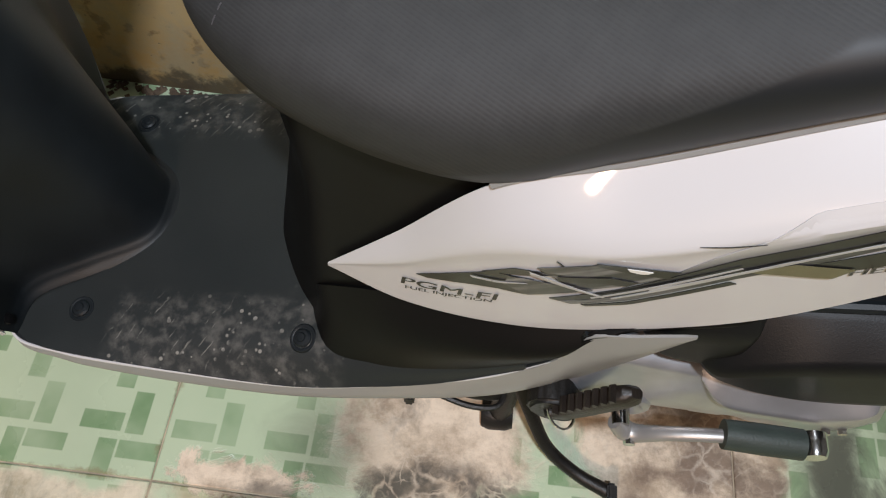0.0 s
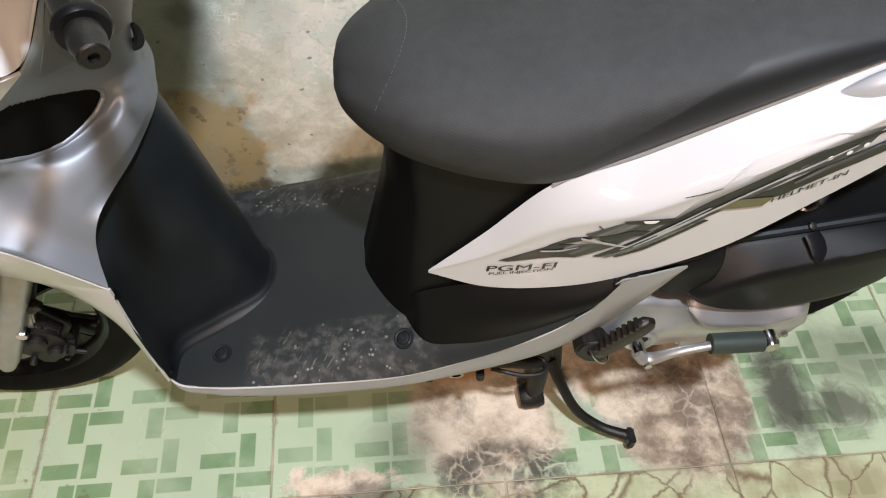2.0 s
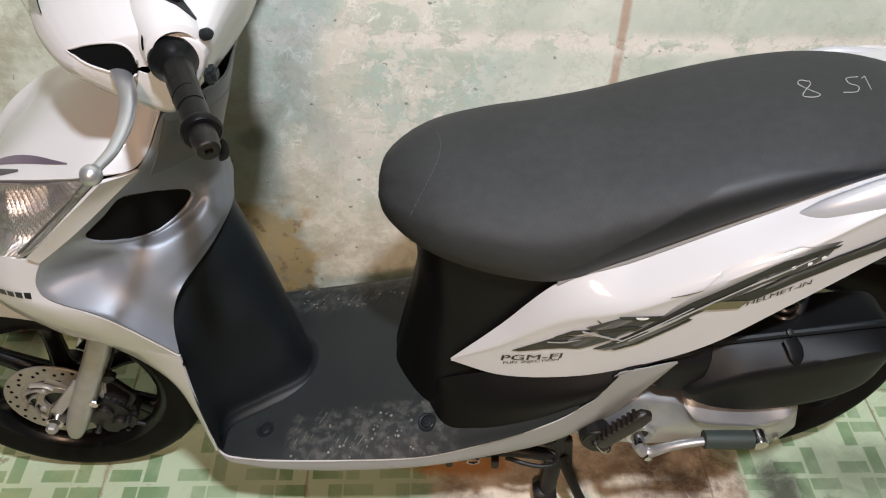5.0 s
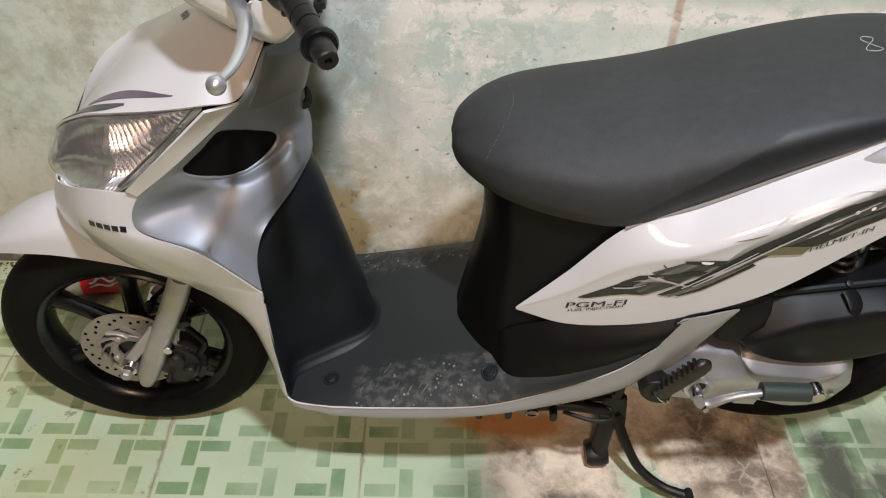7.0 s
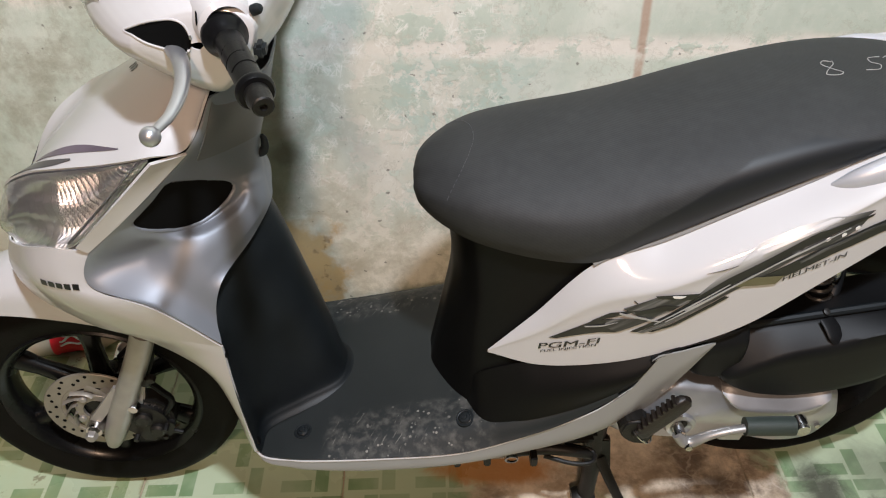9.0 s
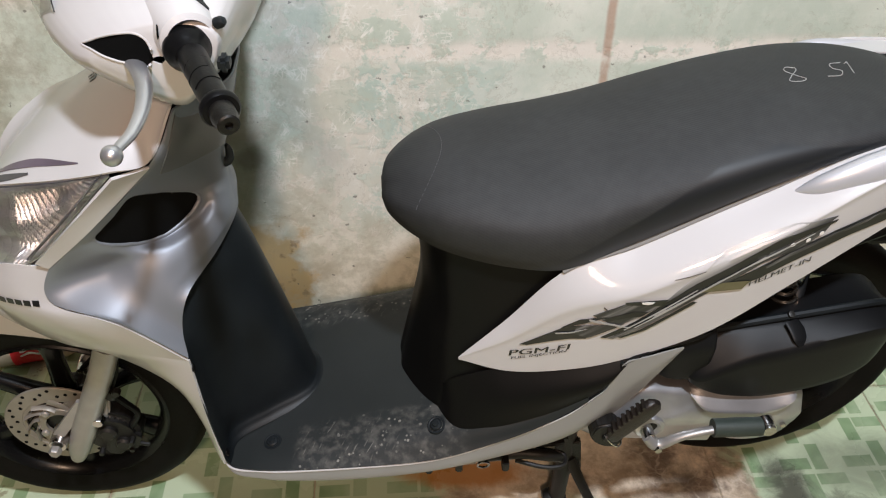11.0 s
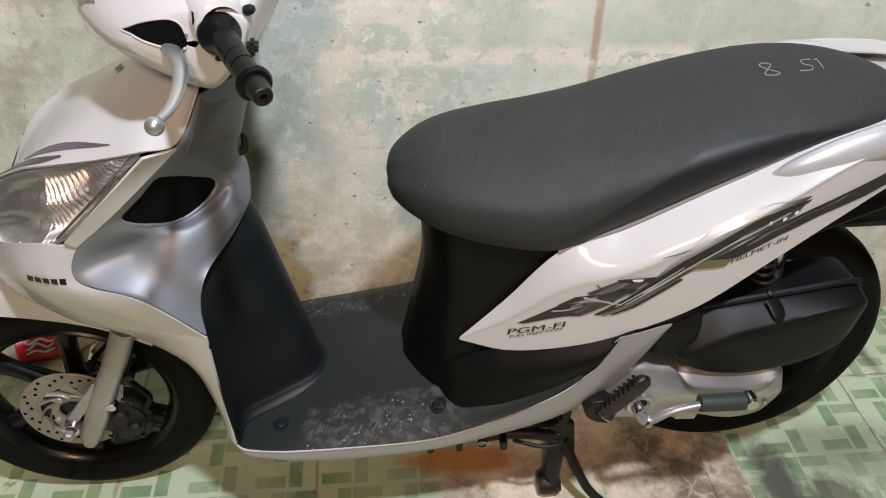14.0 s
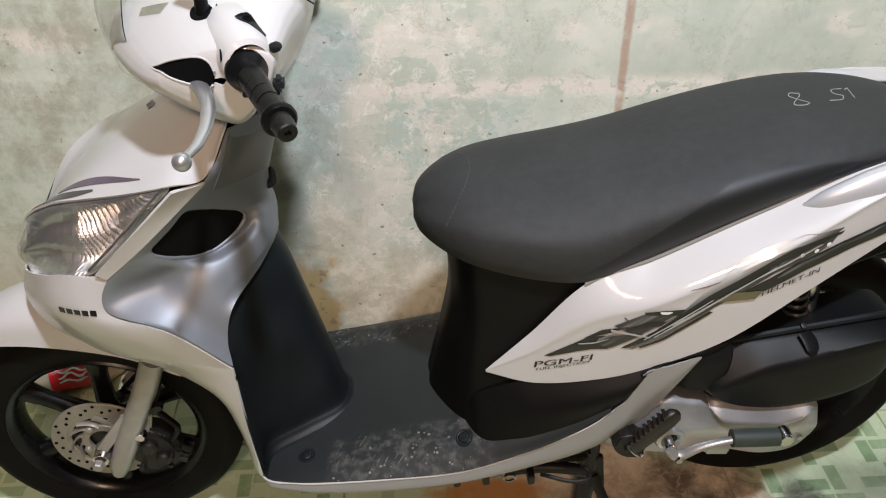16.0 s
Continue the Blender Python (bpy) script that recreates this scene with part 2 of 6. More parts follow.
def board_material():
    """Black footboard rubber with pale mineral spots and scuffs on its outer strip."""
    m, n = blank("scuffed_footboard_plastic", 0.5)
    n.bsdf.inputs["Specular IOR Level"].default_value = 0.35
    c = n.coords()
    x, y, z = n.split(c)
    wob = n.noise(c, 90, 3)
    vor = n.nt.nodes.new("ShaderNodeTexVoronoi")
    n.put(vor.inputs["Vector"], c)
    vor.inputs["Scale"].default_value = 85
    vor.inputs["Randomness"].default_value = 1.0
    grow = n.math("MULTIPLY", n.noise(c, 45, 3), 0.72)
    spots = n.math("SUBTRACT", 1.0, n.step(n.math("SUBTRACT", n.math("ADD", vor.outputs["Distance"], n.math("MULTIPLY", wob, 0.5)), grow), 0.0, 0.12))
    # slanting scratches, broken up along their length
    along = n.math("ADD", n.math("MULTIPLY", x, 0.86), n.math("MULTIPLY", y, -0.5))
    lines = n.step(n.math("SINE", n.math("ADD", n.math("MULTIPLY", along, 540.0), n.math("MULTIPLY", n.noise(c, 24, 3), 9.0))), 0.80, 1.0)
    cuts = n.math("MULTIPLY", lines, n.step(n.noise(c, 38, 5), 0.50, 0.62))
    front = n.math("SUBTRACT", 1.0, n.step(x, 0.55, 0.62))
    strip = n.math("MULTIPLY", n.step(n.math("ADD", n.math("MULTIPLY", y, -1.0), n.math("MULTIPLY", n.noise(c, 18, 3), 0.04)), 0.125, 0.155), n.math("MULTIPLY", n.step(x, 0.415, 0.44), n.math("SUBTRACT", 1.0, n.step(x, 0.69, 0.72))))
    far = n.math("MULTIPLY", n.step(y, 0.10, 0.14), 0.7)
    where = n.math("MAXIMUM", strip, far)
    dust = n.math("MULTIPLY", n.step(n.noise(c, 55, 6), 0.42, 0.72), 0.30)
    marks = n.math("MAXIMUM", n.math("MULTIPLY", spots, n.step(n.noise(c, 20, 4), 0.42, 0.56)), n.math("MULTIPLY", n.math("MULTIPLY", cuts, front), 0.55))
    f = n.math("MULTIPLY", where, n.math("MAXIMUM", marks, dust))
    n.put(n.bsdf.inputs["Base Color"], n.mix(n.math("MULTIPLY", f, 0.85), n.mix(n.noise(c, 9, 5), (0.0125, 0.0155, 0.0160), (0.023, 0.0262, 0.0265)), (0.26, 0.245, 0.22)))
    n.put(n.bsdf.inputs["Roughness"], n.math("ADD", 0.42, n.math("MULTIPLY", where, 0.18)))
    n.bump(n.noise(c, 420, 3), 0.2, 0.001)
    return m


SEAT, BOARD = seat_material(), board_material()


def floor_material():
    """Glazed tile, cream with printed basket-weave bars of green; worn through to pale mortar, with soot, darker blots
    and rust.
    """
    m, n = blank("green_glazed_tile", 0.3)
    geo = n.nt.nodes.new("ShaderNodeNewGeometry").outputs["Position"]
    x, y, z = n.split(geo)
    cs, sn = math.cos(radians(2.0)), math.sin(radians(2.0))
    gx = n.math("ADD", n.math("MULTIPLY", n.math("ADD", x, 0.238), cs), n.math("MULTIPLY", n.math("ADD", y, 0.69), sn))
    gy = n.math("SUBTRACT", n.math("MULTIPLY", n.math("ADD", y, 0.69), cs), n.math("MULTIPLY", n.math("ADD", x, 0.238), sn))
    # printed pinwheel of bars, twelve units to the tile, repeating every four
    unit = 0.408 / 12
    mx = n.math("FLOORED_MODULO", n.math("DIVIDE", gx, unit), 4.0)
    my = n.math("FLOORED_MODULO", n.math("ADD", n.math("DIVIDE", gy, unit), 0.3), 4.0)

    def bar(x0, x1, y0, y1):
        e = 0.03
        inx = n.math("MULTIPLY", n.step(mx, x0 - e, x0 + e), n.math("SUBTRACT", 1.0, n.step(mx, x1 - e, x1 + e)))
        iny = n.math("MULTIPLY", n.step(my, y0 - e, y0 + e), n.math("SUBTRACT", 1.0, n.step(my, y1 - e, y1 + e)))
        return n.math("MULTIPLY", inx, iny)

    dark = n.math("MAXIMUM", n.math("MAXIMUM", bar(1.3, 2.1, 0.06, 1.8), bar(2.2, 3.96, 1.05, 1.8)), n.math("MAXIMUM", bar(2.3, 3.1, 2.1, 3.95), bar(0.3, 2.1, 2.15, 2.95)))
    fade = n.math("ADD", 0.35, n.math("MULTIPLY", n.step(n.noise(geo, 4.5, 4), 0.36, 0.62), 0.55))
    tone = n.noise(geo, 5, 5)
    base = n.mix(tone, (0.43, 0.55, 0.37), (0.585, 0.665, 0.475))
    bars = n.mix(n.noise(geo, 40, 3), (0.135, 0.255, 0.115), (0.19, 0.32, 0.155))
    glaze = n.mix(n.math("MULTIPLY", dark, fade), base, bars)
    # worn-through patch, ragged, between the stands
    rag = n.noise(geo, 13, 8, 0.7, 0.8)
    wob = n.math("MULTIPLY", n.math("SUBTRACT", n.noise(geo, 9, 7, 0.62), 0.5), 0.34)

    def blot(cx, cy, sx, sy, lo, hi, rough=1.6):
        ex, ey = n.math("DIVIDE", n.math("SUBTRACT", x, cx), sx), n.math("DIVIDE", n.math("SUBTRACT", y, cy), sy)
        d = n.math("ADD", n.math("SQRT", n.math("ADD", n.math("MULTIPLY", ex, ex), n.math("MULTIPLY", ey, ey))), n.math("MULTIPLY", n.math("SUBTRACT", rag, 0.5), rough))
        return n.math("SUBTRACT", 1.0, n.step(d, lo, hi))

    ragx = n.math("ADD", x, n.math("MULTIPLY", n.math("SUBTRACT", rag, 0.5), 0.10))
    ragy = n.math("ADD", y, n.math("MULTIPLY", n.math("SUBTRACT", rag, 0.5), 0.12))
    cream = blot(0.150, -0.540, 0.160, 0.175, 0.66, 1.10, 1.0)
    bridge = blot(0.33, -0.42, 0.20, 0.13, 0.6, 1.1, 1.0)
    scorched = n.math("MULTIPLY", blot(0.505, -0.53, 0.18, 0.185, 0.70, 1.02, 0.9), n.math("SUBTRACT", 1.0, n.step(n.math("ADD", x, n.math("MULTIPLY", rag, 0.012)), 0.652, 0.664)))
    worn = n.math("MAXIMUM", cream, n.math("MAXIMUM", bridge, scorched))
    strip = n.math("MULTIPLY", n.step(n.math("ADD", n.math("MULTIPLY", gy, -1.0), n.math("MULTIPLY", wob, 0.25)), 0.0, 0.02), n.math("SUBTRACT", 1.0, n.step(n.math("ADD", gx, wob), 0.0, 0.10)))
    strip = n.math("MULTIPLY", strip, n.math("SUBTRACT", 1.0, n.step(n.math("ADD", n.math("MULTIPLY", gy, -1.0), wob), 0.10, 0.22)))
    worn = n.math("MAXIMUM", worn, n.math("MULTIPLY", strip, 0.8))
    chipped = blot(-0.11, -0.665, 0.13, 0.045, 0.5, 0.8, 2.4)
    worn = n.math("MAXIMUM", worn, chipped)
    mortar = n.mix(n.step(n.noise(geo, 10, 9, 0.7), 0.34, 0.60), (0.40, 0.31, 0.22), (0.80, 0.67, 0.52))

    def vein(scale, thin):
        v = n.nt.nodes.new("ShaderNodeTexVoronoi")
        v.feature = "DISTANCE_TO_EDGE"
        v.inputs["Scale"].default_value = scale
        n.put(v.inputs["Vector"], n.join(n.math("ADD", x, n.math("MULTIPLY", n.noise(geo, 14, 4), 0.06)), n.math("ADD", y, n.math("MULTIPLY", n.noise(geo, 17, 4), 0.06)), 0.0))
        return n.math("SUBTRACT", 1.0, n.step(v.outputs["Distance"], 0.0, thin))

    veins = n.math("MAXIMUM", n.math("MULTIPLY", vein(26, 0.09), n.step(n.noise(geo, 16, 4), 0.38, 0.55)), n.math("MULTIPLY", vein(60, 0.12), n.math("MULTIPLY", n.step(n.noise(geo, 21, 4), 0.44, 0.60), 0.7)))
    cracks = vein(13, 0.045)
    # the far half is browned and crazed with pale veins
    browned = n.math("MULTIPLY", n.step(ragx, 0.33, 0.45), n.step(n.noise(geo, 12, 7, 0.65), 0.36, 0.60))
    brown = n.mix(n.math("MULTIPLY", n.math("MULTIPLY", veins, n.step(n.noise(geo, 34, 5, 0.7), 0.40, 0.62)), 0.5), n.mix(n.noise(geo, 45, 6, 0.7), (0.065, 0.045, 0.035), (0.26, 0.18, 0.13)), (0.50, 0.42, 0.34))
    mortar = n.mix(n.math("MULTIPLY", browned, 0.88), mortar, brown)
    pale = n.math("MULTIPLY", n.math("MULTIPLY", veins, n.step(n.noise(geo, 7, 4), 0.46, 0.6)), 0.22)
    mortar = n.mix(pale, mortar, (0.80, 0.74, 0.64))
    mortar = n.mix(n.math("MULTIPLY", n.step(n.noise(geo, 8, 7, 0.66, 0.5), 0.52, 0.68), 0.5), mortar, (0.075, 0.062, 0.052))
    # the row of tiles next to the aisle is cracked into yellowed pieces past the first joint
    broken = n.math("MULTIPLY", n.step(n.math("MULTIPLY", gy, -1.0), -0.004, 0.004), n.step(n.math("ADD", gx, n.math("MULTIPLY", n.math("SUBTRACT", rag, 0.5), 0.1)), 0.02, 0.06))
    pieces = n.mix(n.step(n.noise(geo, 7, 5), 0.42, 0.60), (0.56, 0.58, 0.36), (0.36, 0.30, 0.17))
    glaze = n.mix(n.math("MULTIPLY", broken, 0.8), glaze, pieces)
    glaze = n.mix(n.math("MULTIPLY", n.math("MULTIPLY", broken, cracks), 0.85), glaze, (0.16, 0.10, 0.055))
    # dirt along the joints
    jx = n.math("ABSOLUTE", n.math("SUBTRACT", n.math("FLOORED_MODULO", n.math("ADD", gx, 0.204), 0.408), 0.204))
    jy = n.math("ABSOLUTE", n.math("SUBTRACT", n.math("FLOORED_MODULO", n.math("ADD", gy, 0.204), 0.408), 0.204))
    joint = n.math("SUBTRACT", 1.0, n.step(n.math("ADD", n.math("MINIMUM", jx, jy), n.math("MULTIPLY", n.math("SUBTRACT", n.noise(geo, 24, 6, 0.7), 0.42), 0.05)), 0.0, 0.010))
    glaze = n.mix(n.math("MULTIPLY", joint, 0.55), glaze, (0.26, 0.19, 0.10))
    yellow = n.math("MULTIPLY", n.math("SUBTRACT", 1.0, n.step(x, -0.85, -0.35)), n.step(n.noise(geo, 3.0, 5), 0.36, 0.6))
    glaze = n.mix(n.math("MULTIPLY", yellow, 0.40), glaze, (0.50, 0.47, 0.22))
    colour = n.mix(worn, glaze, mortar)
    # soot: blurred blooms, and crazed black by the patch's near edge; broad darker blots besides
    soot_and_dark = n.math("MAXIMUM", n.math("MULTIPLY", blot(0.715, -0.53, 0.07, 0.13, 0.25, 1.15, 1.5), 1.0), n.math("MULTIPLY", blot(0.83, -0.56, 0.10, 0.06, 0.3, 1.2, 2.2), 0.9))
    # broad darker blot on the floor towards the rear wheel
    soot_and_dark = n.math("MAXIMUM", soot_and_dark, n.math("MULTIPLY", blot(0.90, -0.45, 0.17, 0.10, 0.2, 1.25, 1.2), 0.62))
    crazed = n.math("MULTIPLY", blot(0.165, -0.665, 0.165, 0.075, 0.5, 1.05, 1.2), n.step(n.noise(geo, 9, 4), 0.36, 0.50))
    soot_and_dark = n.math("MAXIMUM", soot_and_dark, n.math("MULTIPLY", crazed, n.math("SUBTRACT", 1.0, n.math("MULTIPLY", veins, 0.9))))
    # two more darker blots left of the worn patch
    soot_and_dark = n.math("MAXIMUM", soot_and_dark, n.math("MULTIPLY", blot(0.0, -0.60, 0.10, 0.11, 0.1, 1.25, 0.8), 0.55))
    soot_and_dark = n.math("MAXIMUM", soot_and_dark, n.math("MULTIPLY", blot(-0.06, -0.70, 0.10, 0.045, 0.5, 1.0), 0.7))
    colour = n.mix(n.math("MULTIPLY", soot_and_dark, 0.9), colour, (0.055, 0.052, 0.045))
    soot_and_dark = n.math("MAXIMUM", soot_and_dark, n.math("MULTIPLY", blot(-0.40, 0.0, 0.24, 0.10, 0.4, 1.1, 0.8), 0.95))
    rust = blot(0.06, -0.44, 0.15, 0.045, 0.55, 1.1, 0.8)
    colour = n.mix(n.math("MULTIPLY", rust, 0.92), colour, (0.46, 0.20, 0.05))
    # brown chips and drips on the tiles
    chips = n.math("MULTIPLY", n.step(n.noise(geo, 19, 5, 0.6), 0.62, 0.67), n.math("SUBTRACT", 1.0, n.step(x, -0.6, -0.45)))
    colour = n.mix(n.math("MULTIPLY", chips, 0.6), colour, (0.16, 0.11, 0.06))
    film = n.step(n.noise(geo, 3.2, 6), 0.4, 0.75)
    colour = n.mix(n.math("MULTIPLY", film, 0.18), colour, (0.30, 0.29, 0.2))
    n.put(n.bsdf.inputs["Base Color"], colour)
    n.put(n.bsdf.inputs["Roughness"], n.math("ADD", 0.25, n.math("ADD", n.math("MULTIPLY", worn, 0.55), n.math("MULTIPLY", film, 0.12))))
    n.bump(n.math("ADD", n.math("MULTIPLY", worn, n.math("SUBTRACT", n.noise(geo, 60, 6), 1.0)), n.math("MULTIPLY", n.noise(geo, 8, 3), 0.2)), 0.5, 0.004)
    return m


def wall_material():
    """Old pale green limewash, peeled to cream plaster, scratched, with ochre damp low down."""
    m, n = blank("peeling_green_limewash", 0.85)
    geo = n.nt.nodes.new("ShaderNodeNewGeometry").outputs["Position"]
    x, y, z = n.split(geo)
    big, mid, fine = n.noise(geo, 2.2, 6), n.noise(geo, 9, 9, 0.70, 0.15), n.noise(geo, 70, 7, 0.75)
    blots = n.noise(geo, 4.2, 9, 0.68, 0.1)
    green = n.mix(n.step(big, 0.35, 0.65), (0.53, 0.60, 0.51), (0.74, 0.79, 0.69))
    green = n.mix(n.math("MULTIPLY", n.step(blots, 0.48, 0.66), 0.35), green, (0.86, 0.86, 0.79))
    green = n.mix(n.math("MULTIPLY", n.step(n.noise(geo, 26, 7, 0.7), 0.52, 0.70), 0.35), green, (0.36, 0.40, 0.32))
    # bluish rectangle of older paint
    blue = n.math("MULTIPLY", n.math("MULTIPLY", n.step(x, -0.20, -0.10), n.math("SUBTRACT", 1.0, n.step(x, 0.05, 0.30))), n.math("SUBTRACT", 1.0, n.step(n.math("ABSOLUTE", n.math("SUBTRACT", z, 0.50)), 0.14, 0.26)))
    green = n.mix(n.math("MULTIPLY", n.math("MULTIPLY", blue, 0.55), n.step(mid, 0.38, 0.55)), green, (0.47, 0.64, 0.60))
    # peeled to cream plaster
    zone = n.math("MULTIPLY", n.step(x, -0.55, -0.25), n.math("SUBTRACT", 1.0, n.step(x, -0.02, 0.22)))
    band = n.math("SUBTRACT", 1.0, n.step(n.math("ABSOLUTE", n.math("SUBTRACT", z, n.math("ADD", 0.70, n.math("MULTIPLY", mid, 0.04)))), 0.006, 0.035))
    band = n.math("MULTIPLY", band, n.step(x, -0.42, -0.28))
    upper = n.math("SUBTRACT", 1.0, n.step(n.math("ABSOLUTE", n.math("SUBTRACT", z, n.math("ADD", 0.815, n.math("MULTIPLY", mid, 0.05)))), 0.008, 0.040))
    band = n.math("MAXIMUM", band, n.math("MULTIPLY", upper, n.step(n.noise(geo, 5.5, 3), 0.44, 0.56)))
    peel = n.math("MAXIMUM", n.math("MULTIPLY", n.step(mid, 0.50, 0.545), n.math("ADD", 0.12, n.math("MULTIPLY", zone, 0.60))), n.math("MULTIPLY", band, n.step(n.noise(geo, 22, 6, 0.65), 0.40, 0.50)))
    cream = n.mix(fine, (0.74, 0.69, 0.60), (0.92, 0.89, 0.82))
    colour = n.mix(peel, green, cream)
    broad = n.math("MULTIPLY", n.step(n.noise(geo, 3.4, 9, 0.72, 0.3), 0.50, 0.56), n.math("ADD", 0.10, n.math("MULTIPLY", zone, 0.32)))
    colour = n.mix(broad, colour, n.mix(fine, (0.66, 0.62, 0.52), (0.86, 0.83, 0.74)))
    edge = n.math("SUBTRACT", 1.0, n.step(n.math("ABSOLUTE", n.math("SUBTRACT", n.noise(geo, 3.4, 9, 0.72, 0.3), 0.525)), 0.0, 0.012))
    colour = n.mix(n.math("MULTIPLY", edge, 0.3), colour, (0.42, 0.40, 0.31))

    # thin scratches
    def scratches(angle, scale, thin):
        c, s = math.cos(angle), math.sin(angle)
        a = n.math("ADD", n.math("MULTIPLY", x, c), n.math("MULTIPLY", z, s))
        b = n.math("SUBTRACT", n.math("MULTIPLY", z, c), n.math("MULTIPLY", x, s))
        f = n.noise(n.join(n.math("MULTIPLY", a, 7.0), n.math("MULTIPLY", b, scale), angle), 1.0, 3, 0.5, 0.3)
        return n.math("SUBTRACT", 1.0, n.step(n.math("ABSOLUTE", n.math("SUBTRACT", f, 0.5)), 0.0, thin))

    sc = n.math("MAXIMUM", scratches(0.9, 46.0, 0.028), n.math("MAXIMUM", scratches(2.2, 40.0, 0.026), n.math("MAXIMUM", scratches(0.1, 60.0, 0.03), scratches(1.35, 52.0, 0.024))))
    sc = n.math("MULTIPLY", sc, n.math("ADD", 0.12, n.math("MULTIPLY", zone, n.step(n.noise(geo, 6, 3), 0.42, 0.52))))
    colour = n.mix(n.math("MULTIPLY", n.math("MULTIPLY", sc, n.step(n.noise(geo, 30, 4), 0.48, 0.60)), 0.7), colour, (0.93, 0.92, 0.86))
    # low plaster, bare, then ochre damp with darker rings
    low = n.math("SUBTRACT", 1.0, n.step(n.math("ADD", z, n.math("MULTIPLY", mid, 0.30)), 0.28, 0.62))
    colour = n.mix(n.math("MULTIPLY", low, 0.85), colour, n.mix(n.step(mid, 0.36, 0.62), (0.50, 0.43, 0.33), (0.84, 0.77, 0.65)))
    wob = n.math("MULTIPLY", n.math("SUBTRACT", n.noise(geo, 11, 6), 0.5), 0.22)
    damp = n.math("MULTIPLY", n.math("SUBTRACT", 1.0, n.step(n.math("ADD", n.math("ABSOLUTE", n.math("ADD", x, 0.43)), wob), 0.125, 0.16)), n.math("SUBTRACT", 1.0, n.step(n.math("ADD", z, wob), 0.27, 0.33)))
    colour = n.mix(n.math("MULTIPLY", damp, 0.93), colour, n.mix(n.step(n.noise(geo, 24, 4), 0.56, 0.64), n.mix(n.step(z, 0.06, 0.20), (0.46, 0.25, 0.07), (0.58, 0.38, 0.17)), (0.30, 0.17, 0.06)))
    # mould and dirt towards the corner by the front wheel
    mould = n.math("MULTIPLY", n.math("SUBTRACT", 1.0, n.step(n.math("ADD", x, n.math("MULTIPLY", big, 0.3)), -0.60, 0.05)), n.step(mid, 0.38, 0.66))
    colour = n.mix(n.math("MULTIPLY", mould, 0.62), colour, n.mix(fine, (0.20, 0.195, 0.13), (0.36, 0.34, 0.24)))
    # brown stain, with the tan shadow beside the front bodywork painted in
    stain_and_shade = n.math("MULTIPLY", n.math("SUBTRACT", 1.0, n.step(n.math("ADD", n.math("ABSOLUTE", n.math("ADD", x, 0.42)), wob), 0.02, 0.16)), n.math("SUBTRACT", 1.0, n.step(n.math("ABSOLUTE", n.math("SUBTRACT", z, 0.45)), 0.05, 0.22)))
    colour = n.mix(n.math("MULTIPLY", stain_and_shade, 0.45), colour, (0.22, 0.19, 0.14))
    # tan blotches on the wall behind the front bodywork
    tan_blotches = n.math("MULTIPLY", n.math("MULTIPLY", n.step(n.noise(geo, 7, 8, 0.7, 0.4), 0.46, 0.60), n.step(x, -0.75, -0.5)), n.math("SUBTRACT", 1.0, n.step(n.math("ADD", x, n.math("MULTIPLY", z, 0.12)), -0.30, -0.05)))
    colour = n.mix(n.math("MULTIPLY", tan_blotches, 0.42), colour, n.mix(fine, (0.30, 0.25, 0.17), (0.48, 0.41, 0.30)))
    # black grime along the foot of the wall
    foot = n.math("SUBTRACT", 1.0, n.step(n.math("ADD", z, n.math("MULTIPLY", n.math("SUBTRACT", n.noise(geo, 16, 6, 0.7), 0.5), 0.16)), 0.02, 0.055))
    colour = n.mix(n.math("MULTIPLY", foot, n.math("SUBTRACT", 0.85, n.math("MULTIPLY", n.step(x, -0.30, -0.18), 0.65))), colour, (0.07, 0.052, 0.032))
    spot = n.math("SUBTRACT", 1.0, n.step(n.math("ADD", n.math("SQRT", n.math("ADD", n.math("POWER", n.math("ADD", x, 0.372), 2.0), n.math("POWER", n.math("SUBTRACT", z, 0.485), 2.0))), n.math("MULTIPLY", n.math("SUBTRACT", n.noise(geo, 30, 4), 0.5), 0.05)), 0.012, 0.045))
    colour = n.mix(n.math("MULTIPLY", spot, 0.45), colour, (0.13, 0.10, 0.065))
    # rust-red vertical run
    run = n.math("SUBTRACT", 1.0, n.step(n.math("ABSOLUTE", n.math("ADD", n.math("SUBTRACT", x, 0.343), n.math("MULTIPLY", n.math("SUBTRACT", mid, 0.5), 0.012))), 0.004, 0.012))
    run = n.math("MULTIPLY", run, n.step(n.noise(n.join(n.math("MULTIPLY", x, 20.0), 0.0, n.math("MULTIPLY", z, 14.0)), 1.0, 4), 0.30, 0.5))
    colour = n.mix(n.math("MULTIPLY", run, 0.8), colour, n.mix(fine, (0.36, 0.20, 0.13), (0.58, 0.42, 0.32)))
    pits = n.step(n.noise(geo, 46, 3, 0.5), 0.68, 0.72)
    colour = n.mix(n.math("MULTIPLY", pits, 0.65), colour, (0.12, 0.11, 0.09))
    colour = n.mix(n.math("MULTIPLY", n.step(fine, 0.56, 0.75), 0.25), colour, (0.40, 0.39, 0.32))
    n.put(n.bsdf.inputs["Base Color"], colour)
    n.bump(n.math("ADD", n.math("MULTIPLY", n.math("MULTIPLY", peel, -1.0), 0.5), n.math("ADD", n.math("MULTIPLY", fine, 0.35), n.math("MULTIPLY", mid, 0.5))), 0.32, 0.006)
    return m


TILE, WALL = floor_material(), wall_material()
MORTAR = material("brown_floor_mortar", (0.40, 0.34, 0.25), 0.9, 0, 0, 0.3, 20, 0.4, 120)


# ---- building helpers ----
from mathutils.bvhtree import BVHTree

